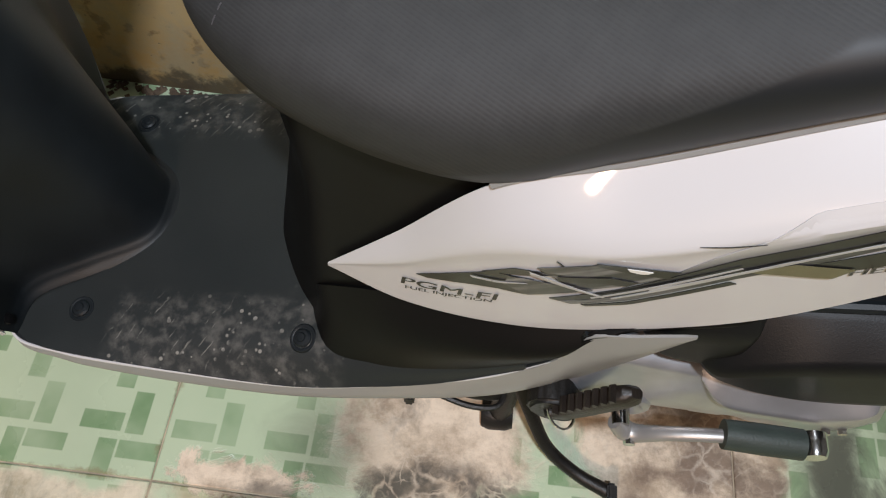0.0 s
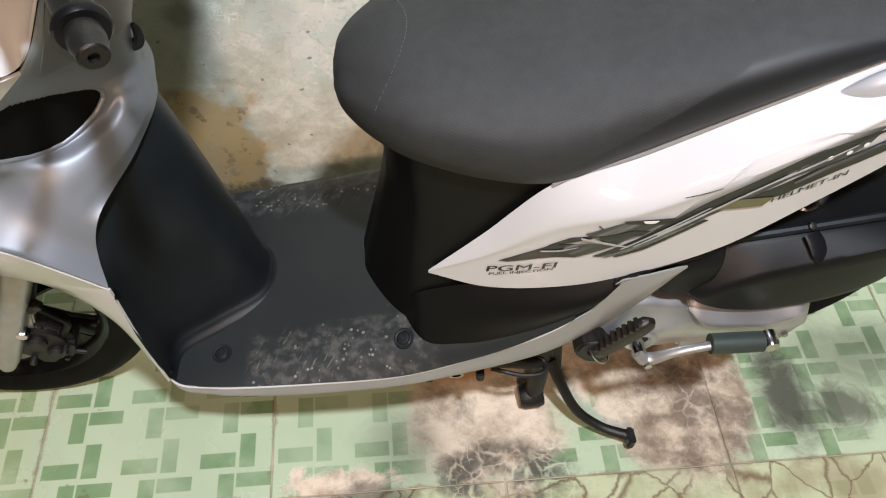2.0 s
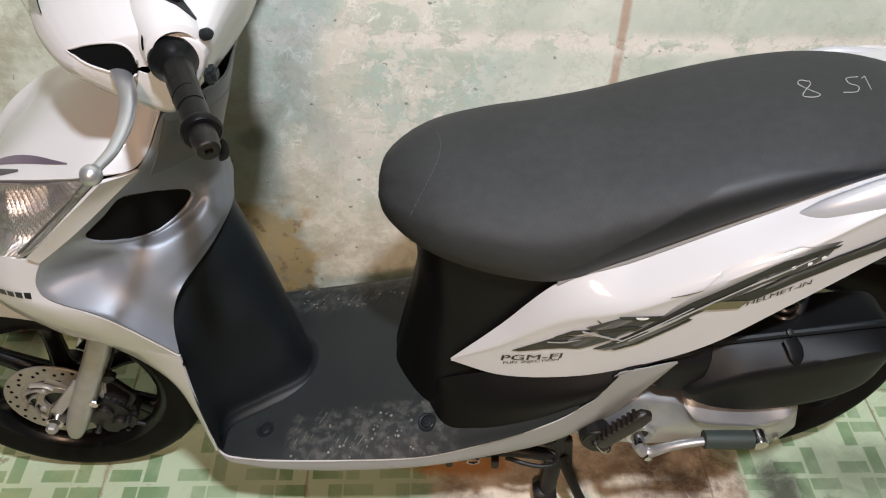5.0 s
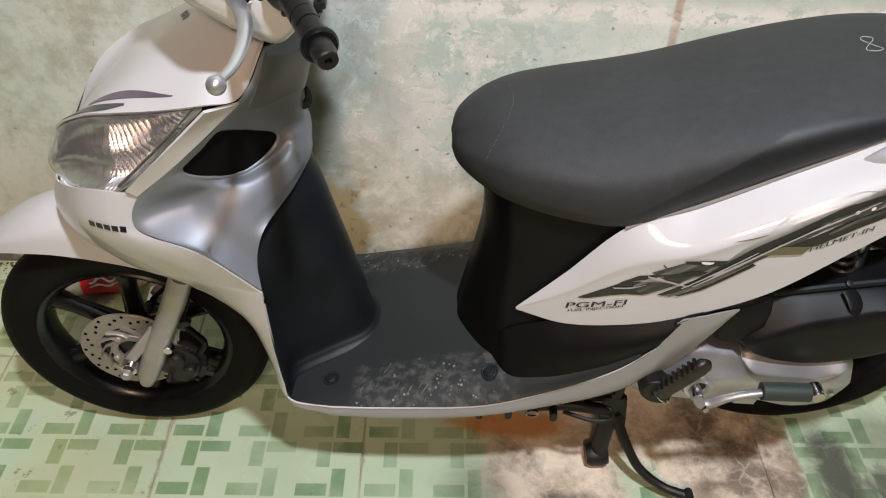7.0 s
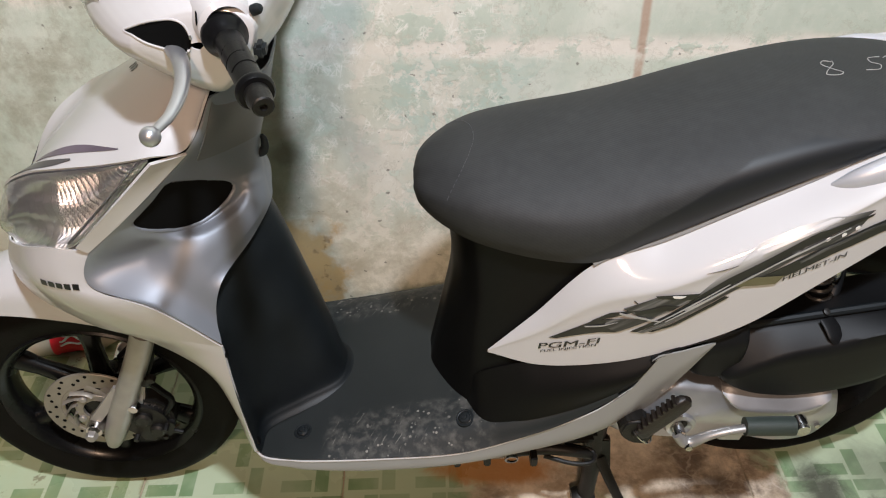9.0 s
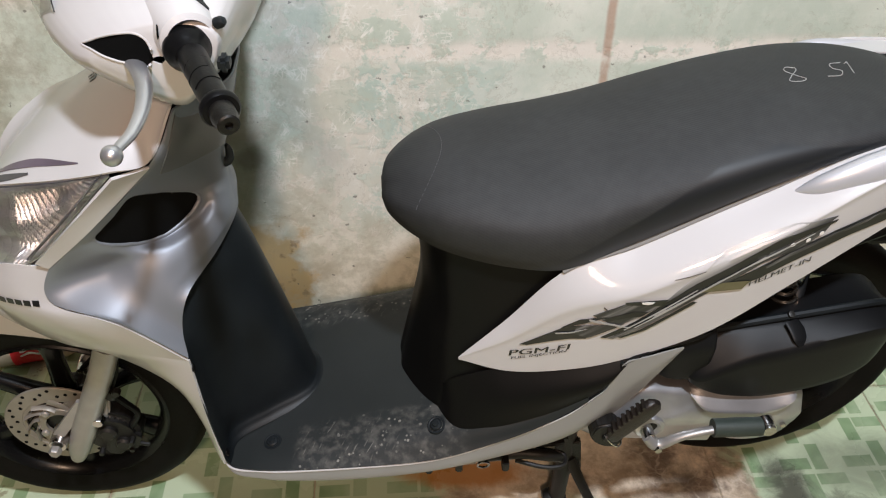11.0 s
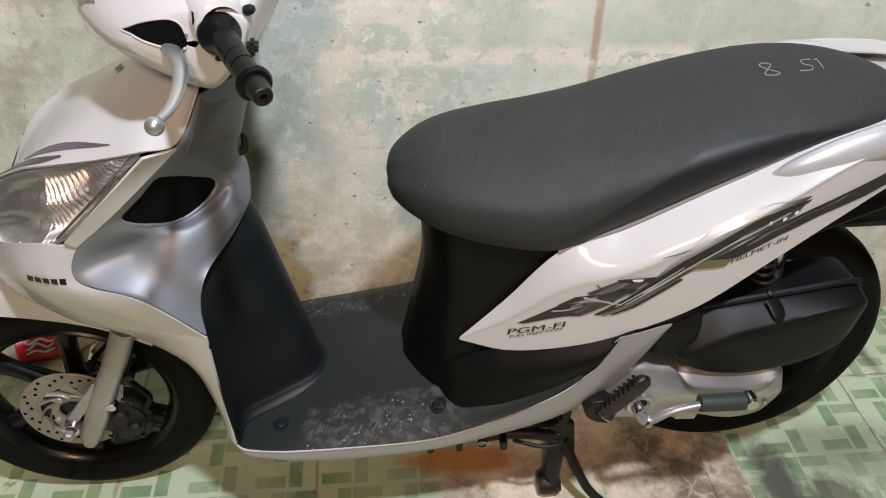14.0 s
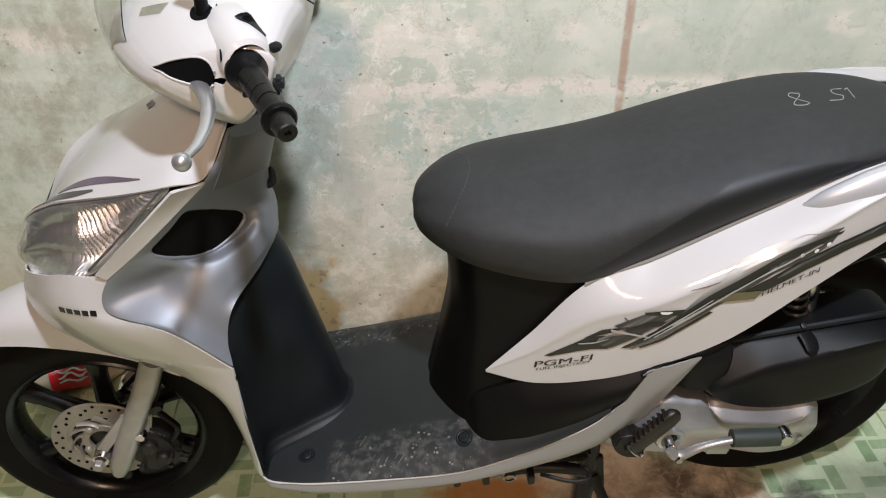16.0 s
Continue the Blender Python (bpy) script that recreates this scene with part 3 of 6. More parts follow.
def mesh_ob(name, bm, mat, smooth=True):
    bmesh.ops.recalc_face_normals(bm, faces=bm.faces)
    me = bpy.data.meshes.new(name)
    bm.to_mesh(me)
    bm.free()
    if smooth:
        me.polygons.foreach_set("use_smooth", [True] * len(me.polygons))
        me.set_sharp_from_angle(angle=radians(38))
    me.materials.append(mat)
    return new(name, me)


def part(name, bm, mat, parent, label="", smooth=True):
    ob = mesh_ob(name, bm, mat, smooth)
    ob.parent = parent
    if label:
        ob["label"] = label
    return ob


def spline(pts, n):
    """n points along a smooth curve through pts."""
    p = np.array(pts, float)
    if len(p) == 2:
        s = np.linspace(0, 1, n)[:, None]
        return p[0] * (1 - s) + p[1] * s
    q = np.vstack([2 * p[0] - p[1], p, 2 * p[-1] - p[-2]])
    out = []
    for s in np.linspace(0, len(p) - 1, n):
        i = min(int(s), len(p) - 2)
        t = s - i
        a, b, c, d = q[i : i + 4]
        out.append(0.5 * (2 * b + (c - a) * t + (2 * a - 5 * b + 4 * c - d) * t * t + (3 * b - a - 3 * c + d) * t**3))
    return np.array(out)


def surface(rows, nu=24, nv=24):
    g = np.array([spline(r, nv) for r in rows])
    return np.stack([spline(g[:, j], nu) for j in range(nv)], 1)


def both_sides(rows):
    """Rows from the centre to one side, mirrored to the other side too."""
    return [[(x, -y, z) for x, y, z in reversed(r)][: len(r) - (1 if abs(r[0][1]) < 1e-6 else 0)] + list(r) for r in rows]


def flipped(rows):
    return [[(x, -y, z) for x, y, z in r] for r in rows]


def normals(g):
    du, dv = np.gradient(g, axis=0), np.gradient(g, axis=1)
    n = np.cross(du, dv)
    return n / np.maximum(np.linalg.norm(n, axis=2, keepdims=True), 1e-9)


def sheet(g, thick, bm=None, skip=None):
    """A panel of that thickness behind the grid g. skip: the cells that stay open."""
    bm = bm or bmesh.new()
    h = g - normals(g) * thick
    a = [[bm.verts.new(p) for p in r] for r in g]
    b = [[bm.verts.new(p) for p in r] for r in h]
    nu, nv = g.shape[:2]
    for i in range(nu - 1):
        for j in range(nv - 1):
            if skip is not None and skip[i, j]:
                continue
            bm.faces.new((a[i][j], a[i + 1][j], a[i + 1][j + 1], a[i][j + 1]))
            bm.faces.new((b[i][j], b[i][j + 1], b[i + 1][j + 1], b[i + 1][j]))
            for (di, dj, p, q) in ((-1, 0, (i, j), (i, j + 1)), (1, 0, (i + 1, j + 1), (i + 1, j)), (0, -1, (i + 1, j), (i, j)), (0, 1, (i, j + 1), (i + 1, j + 1))):
                k, l = i + di, j + dj
                if not (0 <= k < nu - 1 and 0 <= l < nv - 1) or (skip is not None and skip[k, l]):
                    bm.faces.new((a[p[0]][p[1]], a[q[0]][q[1]], b[q[0]][q[1]], b[p[0]][p[1]]))
    bmesh.ops.remove_doubles(bm, verts=bm.verts, dist=1e-6)
    loose = [v for v in bm.verts if not v.link_faces]
    bmesh.ops.delete(bm, geom=loose, context="VERTS")
    return bm


def loft(loops, bm=None, caps=True):
    """A closed body through loops of equal length."""
    bm = bm or bmesh.new()
    v = [[bm.verts.new(p) for p in l] for l in loops]
    n = len(v[0])
    for a, b in zip(v, v[1:]):
        for j in range(n):
            bm.faces.new((a[j], a[(j + 1) % n], b[(j + 1) % n], b[j]))
    if caps:
        bm.faces.new(v[0])
        bm.faces.new(list(reversed(v[-1])))
    return bm


def tube(pts, r, n=10, samples=0, bm=None, flat=1.0):
    """A round bar along pts; r: one radius, or one for each point. flat squeezes it."""
    p = spline(pts, samples or max(2, 6 * (len(pts) - 1) + 1))
    rr = np.interp(np.linspace(0, 1, len(p)), np.linspace(0, 1, len(r)), r) if hasattr(r, "__len__") else np.full(len(p), r)
    loops, up = [], None
    for i, c in enumerate(p):
        d = Vector([float(k) for k in p[min(i + 1, len(p) - 1)] - p[max(i - 1, 0)]]).normalized()
        if up is None:
            up = Vector((0, 0, 1)) if abs(d.z) < 0.9 else Vector((0, 1, 0))
        side = d.cross(up).normalized()
        up = side.cross(d).normalized()
        loops.append([Vector([float(k) for k in c]) + float(rr[i]) * (math.cos(k) * side + math.sin(k) * up * flat) for k in np.linspace(0, 2 * math.pi, n, endpoint=False)])
    return loft(loops, bm)


def lathe(profile, centre, axis, n=40, bm=None, a0=0.0, a1=2 * math.pi):
    """profile: (radius, offset along the axis) pairs, an open line; turned round the axis."""
    bm = bm or bmesh.new()
    ax = Vector(axis).normalized()
    e1 = ax.orthogonal().normalized()
    e2 = ax.cross(e1)
    c = Vector(centre)
    rings = [[bm.verts.new(c + ax * o + max(r, 1e-5) * (math.cos(k) * e1 + math.sin(k) * e2)) for k in np.linspace(a0, a1, n, endpoint=False)] for r, o in profile]
    for a, b in zip(rings, rings[1:]):
        for j in range(n):
            bm.faces.new((a[j], a[(j + 1) % n], b[(j + 1) % n], b[j]))
    bmesh.ops.remove_doubles(bm, verts=bm.verts, dist=1e-5)
    return bm


def box(x0, x1, y0, y1, z0, z1, bevel=0.0, bm=None):
    bm = bm or bmesh.new()
    v = [bm.verts.new((x, y, z)) for x in (x0, x1) for y in (y0, y1) for z in (z0, z1)]
    made = [bm.faces.new([v[i] for i in f]) for f in ((0, 1, 3, 2), (4, 6, 7, 5), (0, 4, 5, 1), (2, 3, 7, 6), (0, 2, 6, 4), (1, 5, 7, 3))]
    if bevel:
        bmesh.ops.bevel(bm, geom=list({e for f in made for e in f.edges}), offset=bevel, segments=2, affect="EDGES")
    return bm


def prism(outline, y0, y1, bevel=0.0, bm=None):
    """An outline in x and z, drawn out from y0 to y1."""
    bm = bm or bmesh.new()
    a = [bm.verts.new((x, y0, z)) for x, z in outline]
    b = [bm.verts.new((x, y1, z)) for x, z in outline]
    made = [bm.faces.new(a), bm.faces.new(list(reversed(b)))]
    n = len(a)
    made += [bm.faces.new((a[i], b[i], b[(i + 1) % n], a[(i + 1) % n])) for i in range(n)]
    if bevel:
        bmesh.ops.bevel(bm, geom=list({e for f in made for e in f.edges}), offset=bevel, segments=3, affect="EDGES")
    return bm


def smooth_outline(pts, n):
    p = list(pts)
    s = spline(p[-2:] + p + p[:2], 400)
    k = len(p) + 3
    lo, hi = int(400 * 2 / k), int(400 * (k - 1) / k)
    return s[np.linspace(lo, hi, n, endpoint=False).astype(int)]


# ---- structure ----
X0, X1, Y0, H = -2.3, 2.7, -3.3, 3.35


def structure(name, bm, mat, label, category):
    return tagged(mesh_ob(name, bm, mat, False), label, category, kind="structure")


floor = structure("floor", box(X0, X1, Y0, 0.12, -0.12, -0.004), MORTAR, "floor bed of brown mortar under glazed tiles", "floor")
structure("wall_north", box(X0, X1, 0.0, 0.15, 0.0, H), WALL, "peeling pale green limewashed wall with ochre damp", "wall")
# added walls and ceiling out of view; their dark colour limits the bounce light
structure("wall_west", box(X0 - 0.15, X0, Y0, 0.15, 0.0, H), PLASTER, "plain plastered wall out of view, darkened to cut bounce light", "wall")
structure("wall_east", box(X1, X1 + 0.15, Y0, 0.15, 0.0, H), PLASTER, "plain plastered wall out of view, darkened to cut bounce light", "wall")
structure("wall_south", box(X0 - 0.15, X1 + 0.15, Y0 - 0.15, Y0, 0.0, H), PLASTER, "plain plastered wall out of view, darkened to cut bounce light", "wall")
structure("ceiling", box(X0 - 0.15, X1 + 0.15, Y0 - 0.15, 0.15, H, H + 0.12), PLASTER, "plain ceiling out of view, darkened to cut bounce light", "ceiling")

lamp = tagged(new("ceiling_lamp"), "small round white lamp on the ceiling", "lamp")
lamp.matrix_world = pose(LAMP[0], LAMP[1], H)
part("lamp_base", lathe([(0, 0), (0.06, 0), (0.06, -0.03), (0.035, -0.05), (0.035, -0.09), (0, -0.09)], (0, 0, 0), (0, 0, 1), 24), LIGHT_COVER, lamp)

wall_lamp = tagged(new("wall_lamp"), "small warm lamp on a white bracket on the wall", "lamp")
wall_lamp.matrix_world = pose(-0.16, Y0, 2.75)
part("bracket", box(-0.045, 0.045, 0.0, 0.02, -0.06, 0.06, 0.006), LIGHT_COVER, wall_lamp)
part("lamp_holder", lathe([(0, 0.015), (0.022, 0.015), (0.026, 0.06), (0.045, 0.10), (0.042, 0.10), (0.02, 0.06), (0, 0.06)], (0, 0, 0), (0, 1, 0), 24), LIGHT_COVER, wall_lamp)

# ---- scooter ----
scooter = tagged(new("motor_scooter"), "white step-through motor scooter with black seat, parked on its centre stand", "scooter")
scooter.matrix_world = pose(-0.67, -0.437, 0, 0, 0, 2.7)


def mirrored_part(name, rows, thick, mat, label="", nu=24, nv=24, parent=None):
    a = part(name, sheet(surface(rows, nu, nv), thick), mat, parent or scooter, label)
    b = part(name, sheet(surface(flipped(rows), nu, nv), -thick), mat, parent or scooter, label)
    return a, b


def wheel(name, centre, r, half, spokes, label):
    w = part(name, lathe([(r - 0.080, -half * 0.75), (r - 0.072, -half * 0.86), (r - 0.068, -half * 0.78), (r - 0.074, -half * 0.62), (r - 0.082, -half * 0.45), (r - 0.084, 0), (r - 0.082, half * 0.45), (r - 0.074, half * 0.62), (r - 0.068, half * 0.78), (r - 0.072, half * 0.86), (r - 0.080, half * 0.75), (r - 0.088, half * 0.42), (r - 0.092, 0), (r - 0.088, -half * 0.42), (r - 0.080, -half * 0.75)], centre, (0, 1, 0), 64), BLACK_RIM, scooter, label)
    t = []
    for k in np.linspace(-1, 1, 15):
        a = k * math.radians(118)
        t.append((r - 0.036 + 0.036 * math.cos(a) * (1 if abs(k) < 0.7 else 1.05), half * math.sin(a) * (1.0 if abs(k) < 0.8 else 0.95)))
    t = [(r - 0.071, -half * 0.76)] + t[1:-1] + [(r - 0.071, half * 0.76), (r - 0.066, 0), (r - 0.071, -half * 0.76)]
    part("tyre", lathe(t, centre, (0, 1, 0), 96), TYRE, w, "black worn road tyre")
    part("hub", lathe([(0, -0.045), (0.028, -0.045), (0.034, -0.03), (0.034, 0.03), (0.028, 0.045), (0, 0.045)], centre, (0, 1, 0), 28), BLACK_RIM, w)
    c = np.array(centre)
    for i in range(spokes):
        a = 2 * math.pi * i / spokes + 1.52
        d, s = np.array([math.cos(a), 0, math.sin(a)]), np.array([-math.sin(a), 0, math.cos(a)])
        loops = []
        for q, wd, th in ((0.025, 0.022, 0.020), (0.07, 0.018, 0.017), (0.12, 0.016, 0.015), (r - 0.084, 0.024, 0.018)):
            m = c + d * q
            loops.append([m + s * (wd * math.cos(k)) + np.array([0, th * math.sin(k), 0]) for k in np.linspace(0, 2 * math.pi, 12, endpoint=False)])
        part("spoke", loft(loops), BLACK_RIM, w)
    # tread grooves as shallow dark cuts
    bm = bmesh.new()
    for i in range(40):
        a = 2 * math.pi * i / 40
        for side in (-1, 1):
            q = [c + np.array([math.cos(a + o) * rr, side * y, math.sin(a + o) * rr]) for o, rr, y in ((0, r - 0.0012, 0.006), (0.03, r - 0.0062, half * 0.45), (0.06, r - 0.0135, half * 0.68))]
            tube(q, 0.0016, 5, 7, bm)
    tagged(part("tread_groove", bm, DARK, w), kind="stuff")
    return w


front = wheel("front_wheel", (0, 0, 0.25), 0.25, 0.042, 6, "black six-spoke front wheel with brake disc")
rear = wheel("rear_wheel", (1.272, 0, 0.30), 0.285, 0.048, 5, "black rear wheel held just off the floor")


def brake_disc():
    y0, y1 = -0.0525, -0.0485
    c = (0, 0, 0.25)
    d = part("brake_disc", lathe([(0.059, y0 + 0.0012), (0.0655, y0 + 0.0012), (0.0665, y0), (0.0945, y0), (0.0955, y0 + 0.001), (0.0955, y1), (0.059, y1), (0.059, y0 + 0.0012)], c, (0, 1, 0), 72), DISC, front, "drilled steel brake disc")
    part("disc_carrier", lathe([(0.027, y0 - 0.002), (0.040, y0 - 0.002), (0.041, y0 - 0.001), (0.041, y1), (0.027, y1), (0.027, y0 - 0.002)], c, (0, 1, 0), 40), DISC, d)
    part("hub_plate", lathe([(0, y1 + 0.002), (0.058, y1 + 0.002), (0.060, y1 + 0.004), (0.060, y1 + 0.012), (0, y1 + 0.012)], c, (0, 1, 0), 40), BLACK_RIM, d, "black hub behind the disc")
    for i in range(12):
        a = 2 * math.pi * i / 12
        q = [(math.cos(a + o) * rr, y0 + 0.001, 0.25 + math.sin(a + o) * rr) for o, rr in ((0, 0.038), (0.20, 0.046), (0.48, 0.054), (0.66, 0.061))]
        part("disc_arm", tube(q, [0.0085, 0.0072, 0.0070, 0.0085], 8, 9, flat=0.3), DISC, d)
    for i in range(4):
        a = 2 * math.pi * i / 4 + 0.5
        part("disc_bolt", lathe([(0, y0 - 0.007), (0.005, y0 - 0.007), (0.007, y0 - 0.005), (0.007, y0), (0, y0)], (math.cos(a) * 0.038, 0, 0.25 + math.sin(a) * 0.038), (0, 1, 0), 12), FORK, d)
    bm = bmesh.new()
    for i in range(36):
        a = 2 * math.pi * i / 36
        rr = (0.0885, 0.0815, 0.0745)[i % 3]
        lathe([(0, y0 - 0.0006), (0.0033, y0 - 0.0006), (0.0033, y0 + 0.001), (0, y0 + 0.001)], (math.cos(a) * rr, 0, 0.25 + math.sin(a) * rr), (0, 1, 0), 9, bm)
    part("disc_hole", bm, DARK, d)


brake_disc()


def fork():
    for s in (-1, 1):
        f = part("fork_leg", tube([(0.022, s * 0.085, 0.196), (0.032, s * 0.085, 0.222), (0.052, s * 0.085, 0.268), (0.080, s * 0.084, 0.33), (0.118, s * 0.084, 0.41), (0.145, s * 0.084, 0.475)], [0.013, 0.019, 0.0215, 0.0205, 0.0205, 0.0205], 20, 30), FORK, scooter, "grey alloy fork leg")
        part("axle_boss", lathe([(0, -0.018), (0.014, -0.018), (0.0155, -0.004), (0.0165, 0.02), (0, 0.02)], (0.006, s * 0.084, 0.250), (0, 1, 0), 20), CHROME, f)
        part("axle_nut", lathe([(0, -0.012), (0.008, -0.012), (0.0105, -0.009), (0.0105, 0.0), (0, 0.0)], (0.004, s * 0.106, 0.248), (0, 1, 0), 6), FORK, f, "grey axle nut")
        part("fork_web", loft([[(0.018, s * 0.078, 0.262), (0.018, s * 0.092, 0.262), (0.000, s * 0.090, 0.268), (0.000, s * 0.080, 0.268)], [(0.085, s * 0.080, 0.345), (0.085, s * 0.090, 0.345), (0.060, s * 0.088, 0.345), (0.060, s * 0.080, 0.345)]]), FORK, f)
        part("fork_tube", tube([(0.135, s * 0.084, 0.45), (0.25, s * 0.07, 0.72)], 0.0145, 14), IRON, f)
    body = prism(smooth_outline([(0.060, 0.215), (0.085, 0.200), (0.115, 0.198), (0.138, 0.225), (0.142, 0.262), (0.120, 0.292), (0.085, 0.300), (0.062, 0.275)], 28), -0.086, -0.040, 0.010)
    c = part("brake_caliper", body, IRON, scooter, "grimy dark brake caliper with hoses")
    for x, z, r in ((0.092, 0.262, 0.016), (0.112, 0.232, 0.014)):
        part("piston_cap", lathe([(0, -0.010), (r * 0.7, -0.010), (r, -0.006), (r, 0.004), (0, 0.004)], (x, -0.086, z), (0, 1, 0), 20), IRON, c)
    for x, y, z, r in ((0.088, -0.092, 0.303, 0.0105), (0.128, -0.090, 0.240, 0.006), (0.120, -0.080, 0.208, 0.005), (0.070, -0.088, 0.214, 0.0055)):
        part("caliper_bolt", lathe([(0, -0.010), (r * 0.8, -0.010), (r, -0.006), (r, 0.004), (0, 0.004)], (x, y, z), (0, 1, 0), 8), CHROME if r > 0.01 else IRON, c)
    part("caliper_bracket", prism([(0.060, 0.270), (0.098, 0.285), (0.110, 0.335), (0.094, 0.35), (0.072, 0.315)], -0.078, -0.066, 0.003), FORK, c)
    part("pad_pin", tube([(0.125, -0.082, 0.225), (0.150, -0.080, 0.212)], 0.004, 8), IRON, c)
    part("brake_hose", tube([(0.128, -0.078, 0.262), (0.150, -0.080, 0.300), (0.135, -0.080, 0.330), (0.120, -0.078, 0.360), (0.140, -0.07, 0.42), (0.15, -0.05, 0.56)], 0.0058, 8, 40), RUBBER, scooter, "black brake hose")
    part("hose_clamp", tube([(0.118, -0.086, 0.352), (0.125, -0.084, 0.366)], 0.009, 10), IRON, scooter)
    part("clamp_bolt", lathe([(0, -0.008), (0.006, -0.008), (0.0075, -0.005), (0.0075, 0.003), (0, 0.003)], (0.135, -0.092, 0.372), (0, 1, 0), 8), IRON, scooter)
    part("speedometer_cable", tube([(0.01, 0.06, 0.27), (0.08, 0.075, 0.34), (0.13, 0.06, 0.45), (0.2, 0.03, 0.6)], 0.005, 8), RUBBER, scooter)


fork()


def fender():
    rows = []
    for u, w, half, drop in ((-0.225, 0.478, 0.012, 0.004), (-0.19, 0.505, 0.044, 0.014), (-0.13, 0.545, 0.060, 0.042), (-0.06, 0.572, 0.066, 0.068), (0.03, 0.572, 0.068, 0.085), (0.10, 0.55, 0.066, 0.09), (0.17, 0.50, 0.06, 0.09)):
        rows.append([(u, 0, w), (u, -half * 0.5, w - drop * 0.10), (u, -half * 0.88, w - drop * 0.42), (u + 0.004, -half, w - drop)])
    part("front_fender", sheet(surface(both_sides(rows), 40, 40), 0.003), WHITE, scooter, "glossy white front mudguard")


fender()

# front bodywork: rows run from the centre line out to the near flank
NOSE = [
    [(-0.032, 0, 0.640), (-0.018, -0.055, 0.655), (0.035, -0.122, 0.690), (0.095, -0.158, 0.712), (0.155, -0.171, 0.713)],
    [(-0.045, 0, 0.605), (-0.025, -0.068, 0.612), (0.045, -0.145, 0.640), (0.095, -0.172, 0.658), (0.143, -0.181, 0.658)],
    [(-0.038, 0, 0.565), (-0.012, -0.070, 0.560), (0.075, -0.148, 0.590), (0.150, -0.186, 0.616), (0.2345, -0.2085, 0.634)],
    [(-0.015, 0, 0.535), (0.020, -0.065, 0.525), (0.110, -0.140, 0.541), (0.210, -0.184, 0.560), (0.309, -0.206, 0.556)],
]
nose = part("front_cowl", sheet(surface(both_sides(NOSE), 36, 64), 0.003), WHITE, scooter, "glossy white front cowl below the headlight")
WING = [
    [(0.110, -0.140, 0.541), (0.210, -0.184, 0.560), (0.309, -0.206, 0.556)],
    [(0.190, -0.150, 0.512), (0.252, -0.184, 0.522), (0.309, -0.205, 0.520)],
    [(0.262, -0.170, 0.466), (0.285, -0.189, 0.460), (0.309, -0.203, 0.450)],
    [(0.286, -0.170, 0.386), (0.298, -0.186, 0.372), (0.310, -0.197, 0.360)],
    [(0.294, -0.164, 0.292), (0.302, -0.177, 0.287), (0.309, -0.186, 0.283)],
]
mirrored_part("leg_shield_wing", WING, 0.004, WHITE, "white edge of the leg shield", 36, 14)
STRIP = [
    [(0.140, -0.170, 0.722), (0.155, -0.171, 0.713)],
    [(0.205, -0.187, 0.790), (0.228, -0.180, 0.780)],
    [(0.279, -0.197, 0.866), (0.316, -0.169, 0.862)],
]
mirrored_part("headlight_surround", STRIP, 0.004, WHITE, "", 20, 6)
LENS_LOW = [(-0.018, -0.030, 0.655), (0.030, -0.108, 0.685), (0.085, -0.148, 0.704), (0.138, -0.169, 0.723), (0.208, -0.186, 0.795), (0.277, -0.196, 0.867)]
LENS_TOP = [(-0.012, -0.032, 0.690), (0.030, -0.088, 0.765), (0.085, -0.122, 0.806), (0.140, -0.146, 0.826), (0.205, -0.172, 0.846), (0.277, -0.195, 0.869)]
CONE = [
    [(-0.032, 0, 0.645), (-0.026, -0.015, 0.655), (-0.017, -0.030, 0.672)],
    [(0.030, 0, 0.742), (0.030, -0.050, 0.745), (0.030, -0.088, 0.766)],
    [(0.085, 0, 0.800), (0.088, -0.070, 0.802), (0.085, -0.122, 0.808)],
    [(0.150, 0, 0.850), (0.152, -0.085, 0.848), (0.142, -0.147, 0.828)],
    [(0.214, 0, 0.893), (0.222, -0.095, 0.884), (0.212, -0.174, 0.849)],
    [(0.265, 0, 0.925), (0.280, -0.095, 0.913), (0.279, -0.196, 0.871)],
    [(0.320, 0, 0.948), (0.330, -0.095, 0.940), (0.320, -0.168, 0.868)],
    [(0.360, 0, 0.950), (0.362, -0.090, 0.950), (0.352, -0.145, 0.925)],
]
part("front_cover", sheet(surface(both_sides(CONE), 48, 56), 0.003), WHITE, scooter, "glossy white upper front cover")


